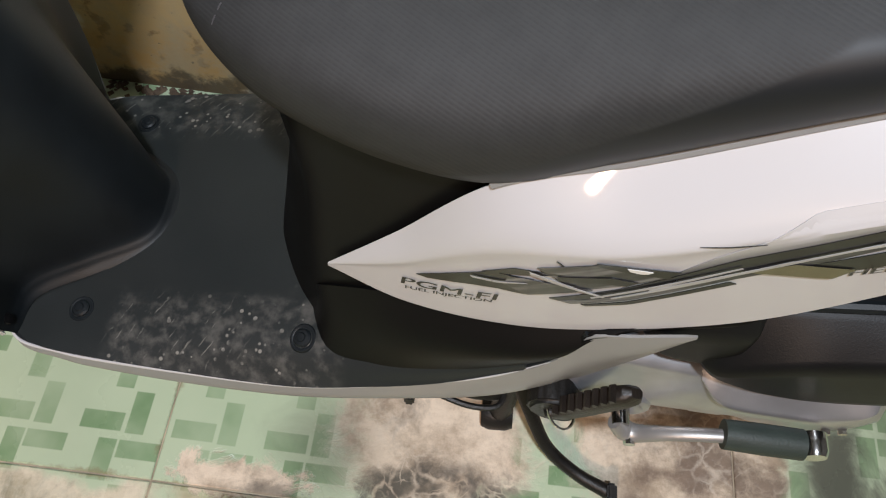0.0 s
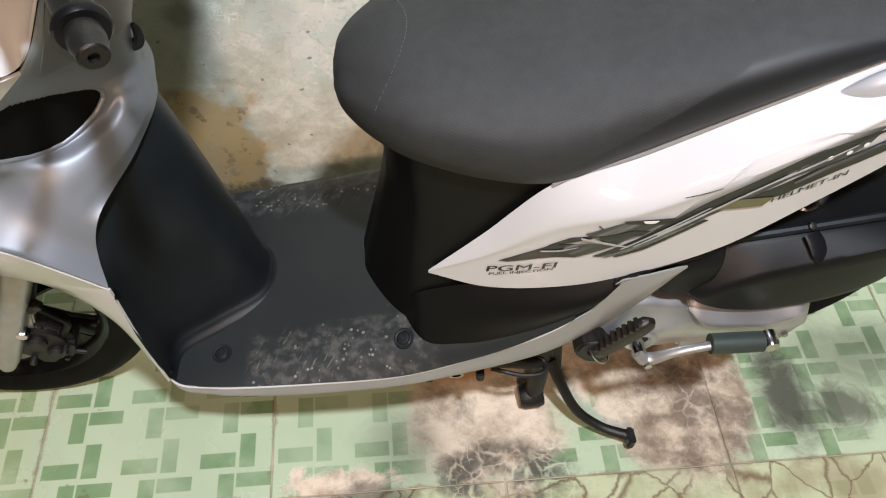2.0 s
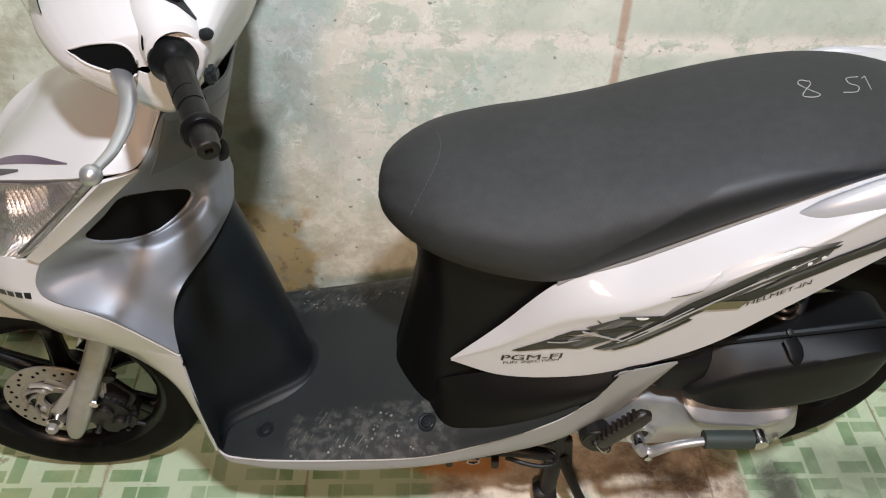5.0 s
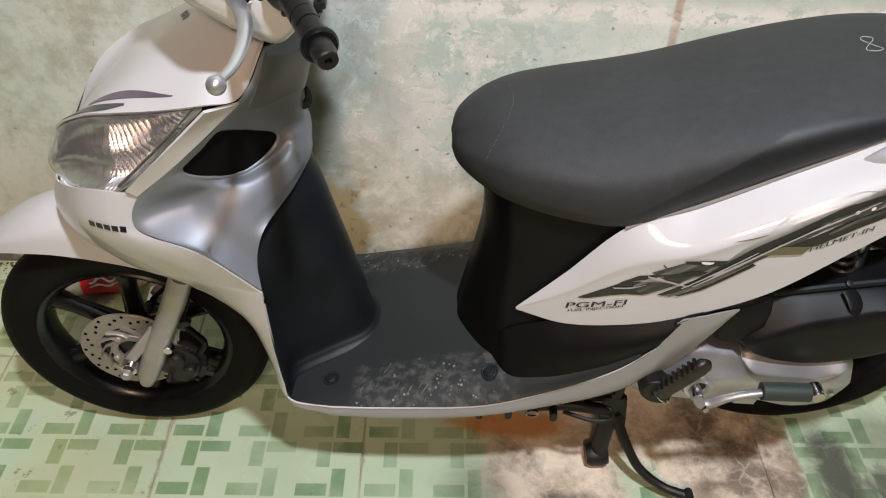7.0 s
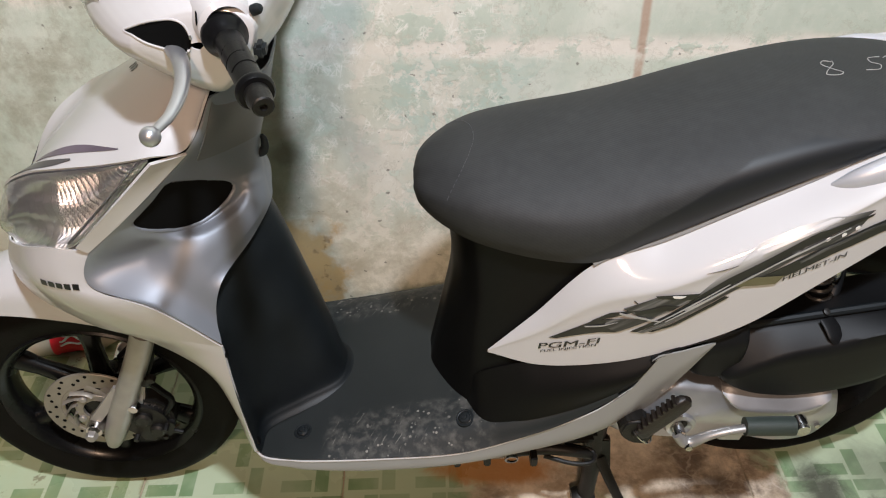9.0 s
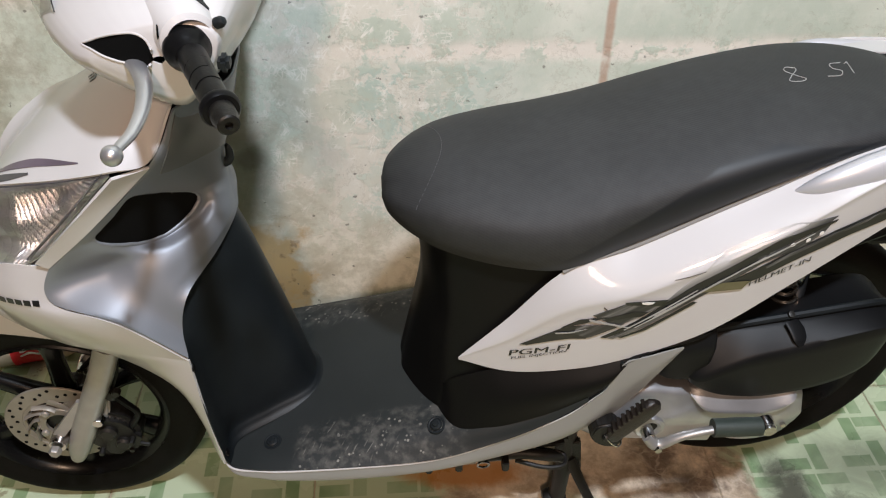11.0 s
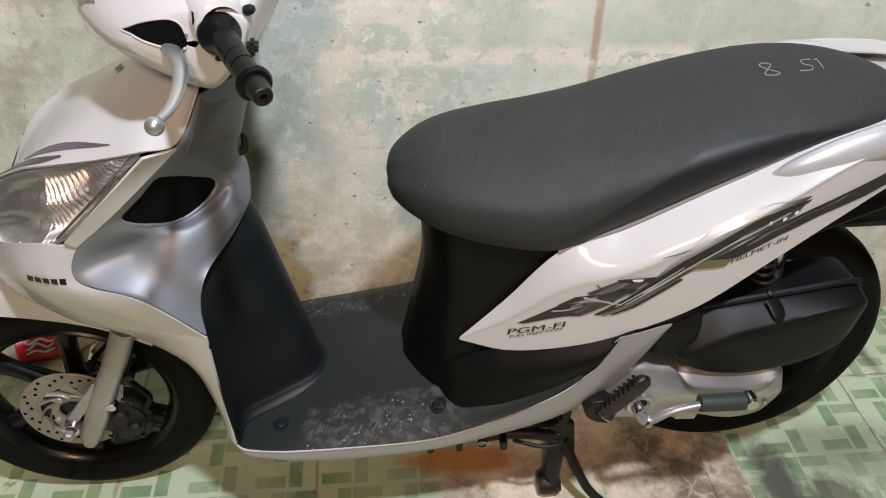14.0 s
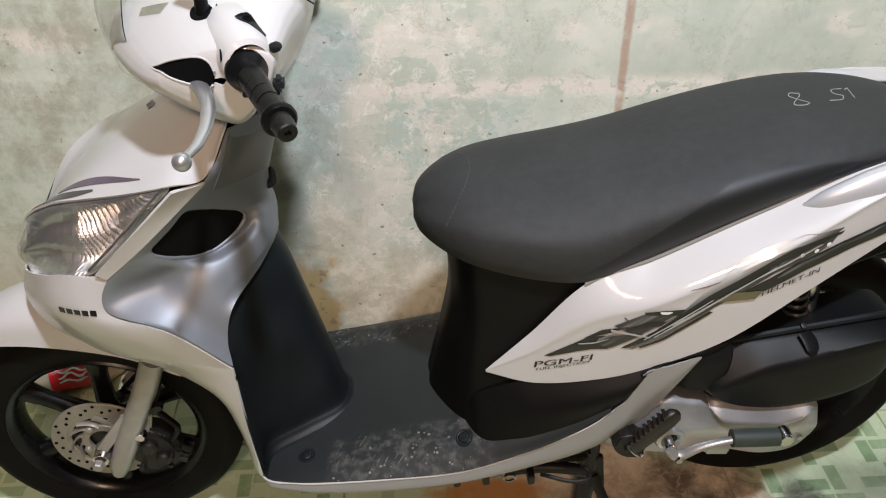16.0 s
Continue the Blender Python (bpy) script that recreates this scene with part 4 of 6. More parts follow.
def headlight():
    rows = [[], [], []]
    for a, b in zip(LENS_LOW, LENS_TOP):
        m = (np.array(a) + np.array(b)) / 2 + np.array([-0.012, -0.016, 0.002]) * min(1, 14 * np.linalg.norm(np.subtract(a, b)))
        for r, p in zip(rows, (a, tuple(m), b)):
            r.append(p)
    for side in (1, -1):
        mirror = np.array([1, side, 1])
        lens = part("headlight", sheet(surface(rows, 20, 40) * mirror, 0.0022 * side), CLEAR, scooter, "clear headlight lens with a faceted chrome reflector")
        lens.visible_shadow = False
        # bowl that starts at the lens edges; upright flutes in front, fine slanting ribs towards the rear corner
        na, nb = 26, 380
        g = surface(rows, na, nb)
        a, b = np.meshgrid(np.linspace(0, 1, na), np.linspace(0, 1, nb), indexing="ij")
        gap = np.linalg.norm(g[-1] - g[0], axis=1)[None, :]
        bowl = (1 - (2 * a - 1) ** 4) * (1 - (2 * b - 1) ** 8) * np.minimum(0.045, gap * 0.55)
        rib = np.where(b > 0.46, np.abs(((b * 34 + a * 5) % 1) - 0.5) * 0.010, np.abs(((b * 17 + 0.6 * np.sin(a * 3)) % 1) - 0.5) * 0.012)
        step = np.where(b > 0.46, np.abs(((a * 4) % 1) - 0.5) * 0.003, np.abs(((a * 5 + b * 3.0) % 1) - 0.5) * 0.003)
        depth = np.maximum(0.001, bowl - (rib + step) * np.minimum(1, bowl / 0.012))
        inward = np.array([0.62, 0.76, -0.10])
        part("reflector", sheet((g + inward * depth[..., None]) * mirror, 0.0015 * side), REFLECTOR, lens, "ribbed chrome reflector", False)
        part("lens_seal", tube([tuple((np.array(p) + np.array([-0.006, 0.002, 0.004])) * mirror) for p in LENS_LOW[3:]], [0.0055, 0.0055, 0.0025], 10, flat=0.4), GREY, lens, "dark inner edge of the lens")
        part("cowl_lip", tube([tuple((np.array(p) + np.array([-0.001, -0.002, -0.007])) * mirror) for p in LENS_LOW[:3]], 0.0055, 10, 40), WHITE, nose)
        part("lens_rim", tube([tuple(np.array(p) * mirror) for p in LENS_TOP], 0.0014, 6), GREY, lens)


headlight()

# silver inner panel with the open pocket on each side
SILVER_ROWS = [
    [(0.408, 0, 0.915), (0.405, -0.050, 0.915), (0.384, -0.105, 0.925), (0.362, -0.136, 0.926), (0.354, -0.146, 0.926)],
    [(0.394, 0, 0.865), (0.388, -0.050, 0.868), (0.360, -0.118, 0.872), (0.331, -0.158, 0.867), (0.320, -0.168, 0.866)],
    [(0.374, 0, 0.805), (0.362, -0.052, 0.802), (0.305, -0.128, 0.797), (0.254, -0.168, 0.790), (0.236, -0.178, 0.788)],
    [(0.364, 0, 0.760), (0.341, -0.060, 0.748), (0.254, -0.146, 0.735), (0.180, -0.168, 0.719), (0.156, -0.171, 0.713)],
    [(0.365, 0, 0.730), (0.341, -0.054, 0.714), (0.276, -0.116, 0.699), (0.180, -0.156, 0.676), (0.145, -0.180, 0.659)],
    [(0.367, 0, 0.700), (0.348, -0.066, 0.686), (0.288, -0.145, 0.671), (0.246, -0.177, 0.652), (0.235, -0.2075, 0.635)],
    [(0.369, 0, 0.672), (0.351, -0.074, 0.660), (0.318, -0.158, 0.642), (0.302, -0.178, 0.590), (0.3085, -0.2055, 0.562)],
]
POCKET = [(0.212, 0.734), (0.215, 0.723), (0.234, 0.7165), (0.256, 0.7145), (0.278, 0.7165), (0.300, 0.724), (0.323, 0.740), (0.343, 0.758), (0.354, 0.773), (0.356, 0.785), (0.347, 0.7925), (0.325, 0.7965), (0.302, 0.7985), (0.280, 0.7975), (0.266, 0.791), (0.247, 0.770), (0.229, 0.752)]
SIGHT = Vector((-0.27, 0.90, -0.58)).normalized()


def inner_panel():
    nu, nv = 110, 221
    g = surface(both_sides(SILVER_ROWS), nu, nv)
    for _ in range(90):
        g[1:-1, 1:-1] = g[1:-1, 1:-1] * 0.5 + 0.125 * (g[:-2, 1:-1] + g[2:, 1:-1] + g[1:-1, :-2] + g[1:-1, 2:])
    # a raised ledge runs under and behind each pocket; above the pocket the panel lies deeper
    i, j = np.meshgrid(np.arange(nu), np.arange(nv), indexing="ij")
    border = np.clip(np.minimum(np.minimum(i, nu - 1 - i), np.minimum(j, nv - 1 - j)) / 9, 0, 1)
    raised = np.zeros_like(g)
    for side in (1, -1):
        d = np.array([SIGHT.x, SIGHT.y * side, SIGHT.z])
        ring = smooth_outline(POCKET, 64)
        flat = g + d * ((-0.13 * side - g[..., 1]) / d[1])[..., None]
        away = np.min(np.hypot(flat[..., 0, None] - ring[:, 0], flat[..., 2, None] - ring[:, 1]), axis=-1)
        along = np.clip((flat[..., 0] - 0.212) / 0.144, 0, 1)
        under = np.clip(0.5 + (0.734 + 0.36 * (flat[..., 0] - 0.212) - flat[..., 2]) / 0.020, 0, 1)
        off = away - (0.012 + 0.014 * along)
        ledge = np.exp(-(off / np.where(off < 0, 0.012, 0.046)) ** 2) * (0.35 + 0.65 * np.clip(along * 4, 0, 1)) * under
        hollow = np.exp(-(away / 0.022) ** 2) * (1 - under) * along
        fade = np.clip(-g[..., 1] * side / 0.05, 0, 1) * border
        raised -= d * ((0.020 * ledge - 0.011 * hollow) * fade)[..., None]
    for _ in range(4):
        raised[1:-1, 1:-1] = raised[1:-1, 1:-1] * 0.5 + 0.125 * (raised[:-2, 1:-1] + raised[2:, 1:-1] + raised[1:-1, :-2] + raised[1:-1, 2:])
    g = g + raised
    skip = np.zeros((nu - 1, nv - 1), bool)
    mid = (g[:-1, :-1] + g[1:, :-1] + g[:-1, 1:] + g[1:, 1:]) / 4
    mouths = []
    for side in (1, -1):
        # the mouth's outline, given on an upright plane and carried along SIGHT to the panel
        d = np.array([SIGHT.x, SIGHT.y * side, SIGHT.z])
        ring = smooth_outline(POCKET, 64)
        flat = mid + d * ((-0.13 * side - mid[..., 1]) / d[1])[..., None]
        hit = np.zeros(skip.shape, bool)
        for (x0, z0), (x1, z1) in zip(ring, np.roll(ring, -1, 0)):
            cross = (z0 > flat[..., 2]) != (z1 > flat[..., 2])
            hit ^= cross & (flat[..., 0] < (x1 - x0) * (flat[..., 2] - z0) / (z1 - z0 + 1e-12) + x0)
        hit &= mid[..., 1] * side < 0.0
        skip |= hit
        verts = g + d * ((-0.13 * side - g[..., 1]) / d[1])[..., None]
        near = (g[..., 1] * side < 0.0)
        mouth = []
        for x, z in ring:
            q = np.where(near, (verts[..., 0] - x) ** 2 + (verts[..., 2] - z) ** 2, 9)
            w = 1 / (q + 1e-8)
            k = np.argsort(q, axis=None)[:4]
            ww = w.reshape(-1)[k]
            mouth.append((g.reshape(-1, 3)[k] * ww[:, None]).sum(0) / ww.sum())
        mouths.append((np.array(mouth), side))
    panel = part("inner_panel", sheet(g, 0.003, skip=skip), SILVER, scooter, "silver metallic inner panel with open pockets")
    for mouth, side in mouths:
        c = mouth.mean(0)
        loops = []
        for s, depth in ((1.05, -0.0005), (0.99, 0.005), (0.93, 0.020), (0.78, 0.034), (0.4, 0.040)):
            loops.append(c + (mouth - c) * s + np.array([-0.55 * depth, side * 0.75 * depth, -0.75 * depth]))
        part("pocket", loft(loops), DARK, panel, "deep black storage pocket")
        closed = np.vstack([mouth, mouth[:2]])
        part("pocket_lip", tube(closed, [0.0025, 0.003, 0.0035, 0.004, 0.004, 0.004, 0.0035, 0.003, 0.0025, 0.0025, 0.0025, 0.0025], 12, 160), SILVER, panel, "bright rounded rim of the pocket")
    part("bag_hook", tube([(0.356, 0, 0.757), (0.368, 0, 0.755), (0.375, 0, 0.762), (0.376, 0, 0.776), (0.373, 0, 0.784)], [0.008, 0.006, 0.005, 0.004, 0.0025], 10, 24, flat=1.3), PLASTIC, panel, "black plastic bag hook")
    # flat grey panel round the ignition lock
    out = normals(g)
    out *= np.sign(out[..., 0].mean())
    face = []
    for k in np.linspace(0, 1, 26):
        row = []
        for q in np.linspace(-1, 1, 48):
            side = q * (0.90 - 0.28 * k)
            r, c = 2 + 14 * (1 - abs(q)) + 24 * k, 110 + 110 * side
            i, j = int(r), int(c)
            p = sum((g[i + di, j + dj] + out[i + di, j + dj] * 0.0022) * abs(1 - di - (r - i)) * abs(1 - dj - (c - j)) for di in (0, 1) for dj in (0, 1))
            row.append(p)
        face.append(row)
    face = np.array(face)
    part("grey_panel", sheet(face, 0.002), GREY_PANEL, panel, "flat matte grey panel below the handlebar")
    part("panel_edge", tube(face[0], 0.0016, 6), SILVER, panel)


inner_panel()

SHIELD = [
    [(0.345, 0, 0.715), (0.326, -0.070, 0.690), (0.286, -0.130, 0.665), (0.268, -0.160, 0.650), (0.262, -0.172, 0.640)],
    [(0.376, 0, 0.630), (0.358, -0.055, 0.620), (0.325, -0.115, 0.605), (0.306, -0.163, 0.590), (0.3015, -0.199, 0.556)],
    [(0.404, 0, 0.510), (0.392, -0.050, 0.500), (0.350, -0.100, 0.485), (0.316, -0.155, 0.470), (0.307, -0.202, 0.455)],
    [(0.430, 0, 0.395), (0.420, -0.045, 0.385), (0.362, -0.086, 0.372), (0.317, -0.137, 0.362), (0.310, -0.195, 0.358)],
    [(0.448, 0, 0.318), (0.435, -0.041, 0.312), (0.372, -0.078, 0.306), (0.313, -0.120, 0.302), (0.309, -0.184, 0.298)],
    [(0.457, 0, 0.300), (0.444, -0.047, 0.293), (0.380, -0.083, 0.287), (0.317, -0.122, 0.282), (0.3105, -0.178, 0.277)],
    [(0.472, 0, 0.290), (0.455, -0.054, 0.285), (0.388, -0.091, 0.277), (0.324, -0.127, 0.270), (0.3135, -0.175, 0.266)],
]
shield = part("leg_shield", sheet(surface(both_sides(SHIELD), 60, 70), 0.003), PLASTIC, scooter, "black moulded inner leg shield")
for s in (-1, 1):
    part("shield_screw", lathe([(0, 0.004), (0.006, 0.003), (0.007, 0), (0, 0)], (0.3085, s * 0.198, 0.535), (1, 0, 0.3), 14), RUBBER, shield)
    part("shield_screw", lathe([(0, 0.004), (0.006, 0.003), (0.007, 0), (0, 0)], (0.312, s * 0.168, 0.292), (0.9, 0, 0.4), 14), RUBBER, shield)
part("steering_column", tube([(0.14, 0, 0.55), (0.30, 0, 0.92)], 0.035, 14), IRON, scooter)

# footboard
EDGE = [(0.304, -0.160, 0.270), (0.310, -0.175, 0.266), (0.328, -0.185, 0.263), (0.365, -0.190, 0.262), (0.405, -0.195, 0.263), (0.520, -0.203, 0.272), (0.650, -0.210, 0.288), (0.760, -0.211, 0.328), (0.860, -0.210, 0.378), (0.920, -0.209, 0.435), (0.945, -0.207, 0.495)]
BOARD_ROWS = [
    [(0.303, 0, 0.262), (0.303, -0.090, 0.262), (0.304, -0.140, 0.262), (0.306, -0.168, 0.263)],
    [(0.340, 0, 0.268), (0.340, -0.090, 0.266), (0.340, -0.150, 0.264), (0.340, -0.186, 0.2625)],
    [(0.405, 0, 0.280), (0.405, -0.100, 0.274), (0.405, -0.160, 0.270), (0.405, -0.194, 0.264)],
    [(0.520, 0, 0.300), (0.520, -0.100, 0.296), (0.520, -0.165, 0.290), (0.520, -0.202, 0.273)],
    [(0.650, 0, 0.325), (0.650, -0.100, 0.323), (0.650, -0.170, 0.318), (0.650, -0.209, 0.289)],
    [(0.740, 0, 0.345), (0.740, -0.100, 0.345), (0.740, -0.180, 0.348), (0.740, -0.210, 0.320)],
    [(0.820, 0, 0.375), (0.820, -0.100, 0.378), (0.820, -0.188, 0.380), (0.820, -0.2095, 0.357)],
    [(0.900, 0, 0.415), (0.900, -0.100, 0.418), (0.900, -0.192, 0.425), (0.900, -0.208, 0.413)],
]
board = part("footboard", sheet(surface(both_sides(BOARD_ROWS), 50, 60), 0.006), BOARD, scooter, "flat black footboard, scuffed and spotted with dried dirt")
BOARD_TREE = BVHTree.FromObject(board, bpy.context.evaluated_depsgraph_get())
for s in (-1, 1):
    for x, y in ((0.383, 0.139), (0.662, 0.168)):
        hit, up, _, _ = BOARD_TREE.ray_cast(Vector((x, s * y, 0.5)), Vector((0, 0, -1)))
        if up.z < 0:
            up = -up
        b = part("board_bolt", lathe([(0, 0.0065), (0.0045, 0.0063), (0.0055, 0.0047), (0.0085, 0.0044), (0.0105, 0.0024), (0.0105, -0.004), (0, -0.004)], hit, up, 20), PLASTIC, board, "round black cap bolt")
        part("bolt_recess", lathe([(0.0115, 0.0004), (0.0130, 0.0012), (0.0150, 0.0010), (0.0165, -0.0012), (0.0165, -0.004), (0.0115, -0.004), (0.0115, 0.0004)], hit, up, 28), PLASTIC, b)
    part("board_screw", lathe([(0, 0.005), (0.005, 0.004), (0.0065, 0), (0, 0)], (0.619, s * 0.078, 0.318), (-0.15, 0, 1), 12), ALLOY, board)
    bm = bmesh.new()
    for i in range(9):
        for j in range(5):
            x, y = 0.525 + i * 0.0075 + j * 0.003, s * (0.088 + j * 0.0065)
            lathe([(0, 0.0022), (0.0016, 0.0016), (0.0022, -0.001)], (x, y, 0.2972 + (x - 0.52) * 0.2), (0, 0, 1), 6, bm)
    part("grip_dots", bm, PLASTIC, board)
    for pts in ([(0.425, 0.115, 0.2795), (0.405, 0.160, 0.2725), (0.412, 0.176, 0.2705), (0.45, 0.182, 0.2735)], [(0.44, 0.115, 0.2820), (0.418, 0.160, 0.2745)]):
        part("board_rib", tube([(x, s * y, z) for x, y, z in pts], 0.0016, 6), PLASTIC, board)

SKIRT_LOW = [(0.309, -0.148, 0.258), (0.316, -0.162, 0.252), (0.330, -0.171, 0.244), (0.365, -0.176, 0.234), (0.400, -0.178, 0.228), (0.500, -0.181, 0.226), (0.640, -0.183, 0.243), (0.760, -0.185, 0.265), (0.860, -0.188, 0.292), (0.920, -0.193, 0.337), (0.950, -0.197, 0.368)]
skirt_rows = [[e, ((e[0] + l[0]) / 2, min(e[1], l[1]) - 0.003, e[2] * 0.45 + l[2] * 0.55), l] for e, l in zip(EDGE, SKIRT_LOW)]
skirt_rows += [[(0.985, -0.209, 0.512), (0.985, -0.211, 0.475), (0.990, -0.203, 0.440)], [(1.030, -0.211, 0.530), (1.030, -0.212, 0.528), (1.030, -0.211, 0.526)]]
for side, name in ((1, "near"), (-1, "far")):
    q = skirt_rows if side == 1 else flipped(skirt_rows)
    k = part("lower_skirt", sheet(surface(q, 60, 14), -0.003 * side), WHITE_SKIRT, scooter, "white lower side skirt, greyed for its shade")
    part("skirt_piping", tube([(x, y * side, z + 0.001) for x, y, z in EDGE[:10]], [0.0019] * 8 + [0.0012, 0.0004], 8, 70), WHITE, k, "thin white edge line")
    part("edge_gasket", tube([(x, (y + 0.0045) * side, z + 0.0012) for x, y, z in EDGE], 0.0028, 8, 60), PLASTIC, k)

# black body under the seat: sections from the front centre round to the flank
CORE = [
    [(0.612, 0, 0.312), (0.615, -0.040, 0.312), (0.657, -0.118, 0.318), (0.720, -0.172, 0.330), (0.840, -0.196, 0.372)],
    [(0.618, 0, 0.350), (0.622, -0.040, 0.350), (0.660, -0.112, 0.355), (0.715, -0.156, 0.370), (0.850, -0.184, 0.410)],
    [(0.634, 0, 0.430), (0.638, -0.040, 0.430), (0.667, -0.100, 0.435), (0.712, -0.136, 0.445), (0.860, -0.172, 0.470)],
    [(0.652, 0, 0.530), (0.655, -0.038, 0.530), (0.677, -0.092, 0.530), (0.715, -0.124, 0.530), (0.860, -0.152, 0.560)],
    [(0.650, 0, 0.610), (0.653, -0.038, 0.610), (0.674, -0.090, 0.608), (0.715, -0.122, 0.605), (0.860, -0.148, 0.625)],
    [(0.640, 0, 0.680), (0.644, -0.036, 0.680), (0.667, -0.085, 0.678), (0.715, -0.120, 0.672), (0.860, -0.146, 0.665)],
]
part("centre_cover", sheet(surface(both_sides(CORE), 50, 70), 0.003), SHINY, scooter, "black plastic cover below the seat")
LOWCOVER = [
    [(0.668, -0.112, 0.352), (0.664, -0.116, 0.338), (0.660, -0.122, 0.326)],
    [(0.685, -0.138, 0.405), (0.690, -0.158, 0.368), (0.690, -0.178, 0.334)],
    [(0.740, -0.156, 0.442), (0.748, -0.184, 0.396), (0.748, -0.197, 0.350)],
    [(0.790, -0.167, 0.457), (0.802, -0.198, 0.418), (0.805, -0.205, 0.374)],
    [(0.860, -0.184, 0.474), (0.870, -0.211, 0.444), (0.872, -0.208, 0.406)],
    [(0.920, -0.194, 0.492), (0.926, -0.214, 0.470), (0.924, -0.2075, 0.446)],
    [(0.985, -0.199, 0.514), (0.968, -0.204, 0.506), (0.948, -0.201, 0.497)],
    [(1.075, -0.199, 0.548), (1.060, -0.201, 0.537), (1.040, -0.200, 0.526)],
]
mirrored_part("side_cover", LOWCOVER, -0.003, SHINY, "black curved lower side cover", 50, 24)

# white flank panel
FLANK = [
    [(0.700, -0.141, 0.462), (0.700, -0.142, 0.460), (0.700, -0.142, 0.457)],
    [(0.770, -0.148, 0.545), (0.774, -0.164, 0.505), (0.776, -0.168, 0.452)],
    [(0.850, -0.157, 0.647), (0.856, -0.186, 0.570), (0.862, -0.190, 0.472)],
    [(0.950, -0.150, 0.682), (0.950, -0.200, 0.610), (0.946, -0.200, 0.499)],
    [(1.060, -0.145, 0.734), (1.062, -0.200, 0.665), (1.064, -0.203, 0.553)],
    [(1.150, -0.140, 0.775), (1.160, -0.197, 0.725), (1.170, -0.198, 0.636)],
    [(1.235, -0.133, 0.818), (1.244, -0.188, 0.780), (1.252, -0.188, 0.696)],
    [(1.330, -0.112, 0.838), (1.338, -0.168, 0.823), (1.346, -0.168, 0.752)],
    [(1.450, -0.072, 0.848), (1.462, -0.125, 0.843), (1.475, -0.125, 0.800)],
    [(1.530, -0.030, 0.850), (1.550, -0.060, 0.848), (1.560, -0.060, 0.825)],
]
# a rounded shoulder a third of the way down: the upper strip leans up to the seat
FLANK = [[t, tuple(np.array(t) + (np.array(m) - np.array(t)) * np.array([0.56, 0.92, 0.56])), m, l] for t, m, l in FLANK]
flank_grid = surface(FLANK, 120, 40)
flank = part("side_panel", sheet(flank_grid, -0.003), WHITE, scooter, "glossy white side panel with black and grey graphics")
part("top_trim", tube([(x, y - 0.001, z + 0.002) for x, y, z in flank_grid[26:96:3, 0]], 0.0042, 8, 60), WHITE_SKIRT, flank, "pale grey edge along the seat")
part("side_panel", sheet(surface(flipped(FLANK), 120, 40), 0.003), WHITE, scooter, "glossy white side panel")


def seat():
    rows = []
    for u, top, half, low, flat in (
        (0.604, 0.702, 0.020, 0.694, 0.5), (0.614, 0.727, 0.055, 0.688, 0.6), (0.647, 0.748, 0.095, 0.678, 0.65), (0.694, 0.763, 0.126, 0.668, 0.68),
        (0.770, 0.771, 0.154, 0.660, 0.68), (0.850, 0.782, 0.163, 0.657, 0.70), (0.930, 0.798, 0.157, 0.688, 0.70), (1.020, 0.822, 0.151, 0.727, 0.70),
        (1.110, 0.841, 0.145, 0.766, 0.70), (1.200, 0.849, 0.138, 0.802, 0.70), (1.270, 0.849, 0.127, 0.820, 0.70), (1.325, 0.847, 0.112, 0.822, 0.7), (1.370, 0.843, 0.088, 0.818, 0.65), (1.393, 0.837, 0.054, 0.816, 0.55), (1.400, 0.829, 0.012, 0.818, 0.5),
    ):
        d = top - low
        rows.append([(u, 0, top), (u, -half * 0.35, top - d * 0.03), (u, -half * flat, top - d * 0.17), (u, -half * 0.93, top - d * 0.36), (u, -half, top - d * 0.52), (u, -half * 0.985, top - d * 0.78), (u, -half * 0.92, low)])
    g = surface(both_sides(rows), 110, 81)
    # a closed cushion: the grid, and its base
    bm = sheet(g, 0.012)
    ob = part("seat", bm, SEAT, scooter, "long black textured vinyl seat with chalk marks")
    base = g[:, [0, -1]]
    loops = [[p[0] + np.array([0, -0.004, 0.004]), p[1] + np.array([0, 0.004, 0.004]), p[1] + np.array([0, 0.012, -0.006]), p[0] + np.array([0, -0.012, -0.006])] for p in base[4:-4]]
    part("seat_base", loft(loops), PLASTIC, ob)
    # stitched seam across the nose
    tree = BVHTree.FromObject(ob, bpy.context.evaluated_depsgraph_get())

    def on_top(y):
        hit = tree.ray_cast(Vector((0.684 - 4.3 * y * y, y, 1.2)), Vector((0, 0, -1)))[0]
        return np.array(hit) if hit else None

    for y in np.arange(-0.106, 0.106, 0.0056):
        p, q = on_top(y), on_top(y + 0.0034)
        if p is not None and q is not None and np.linalg.norm(p - q) < 0.02:
            part("stitch", tube([p, (p + q) / 2 + np.array([0, 0, 0.0006]), q], 0.0006, 5, 3), GREY, ob)
    return ob, g


seat_ob, SEAT_GRID = seat()


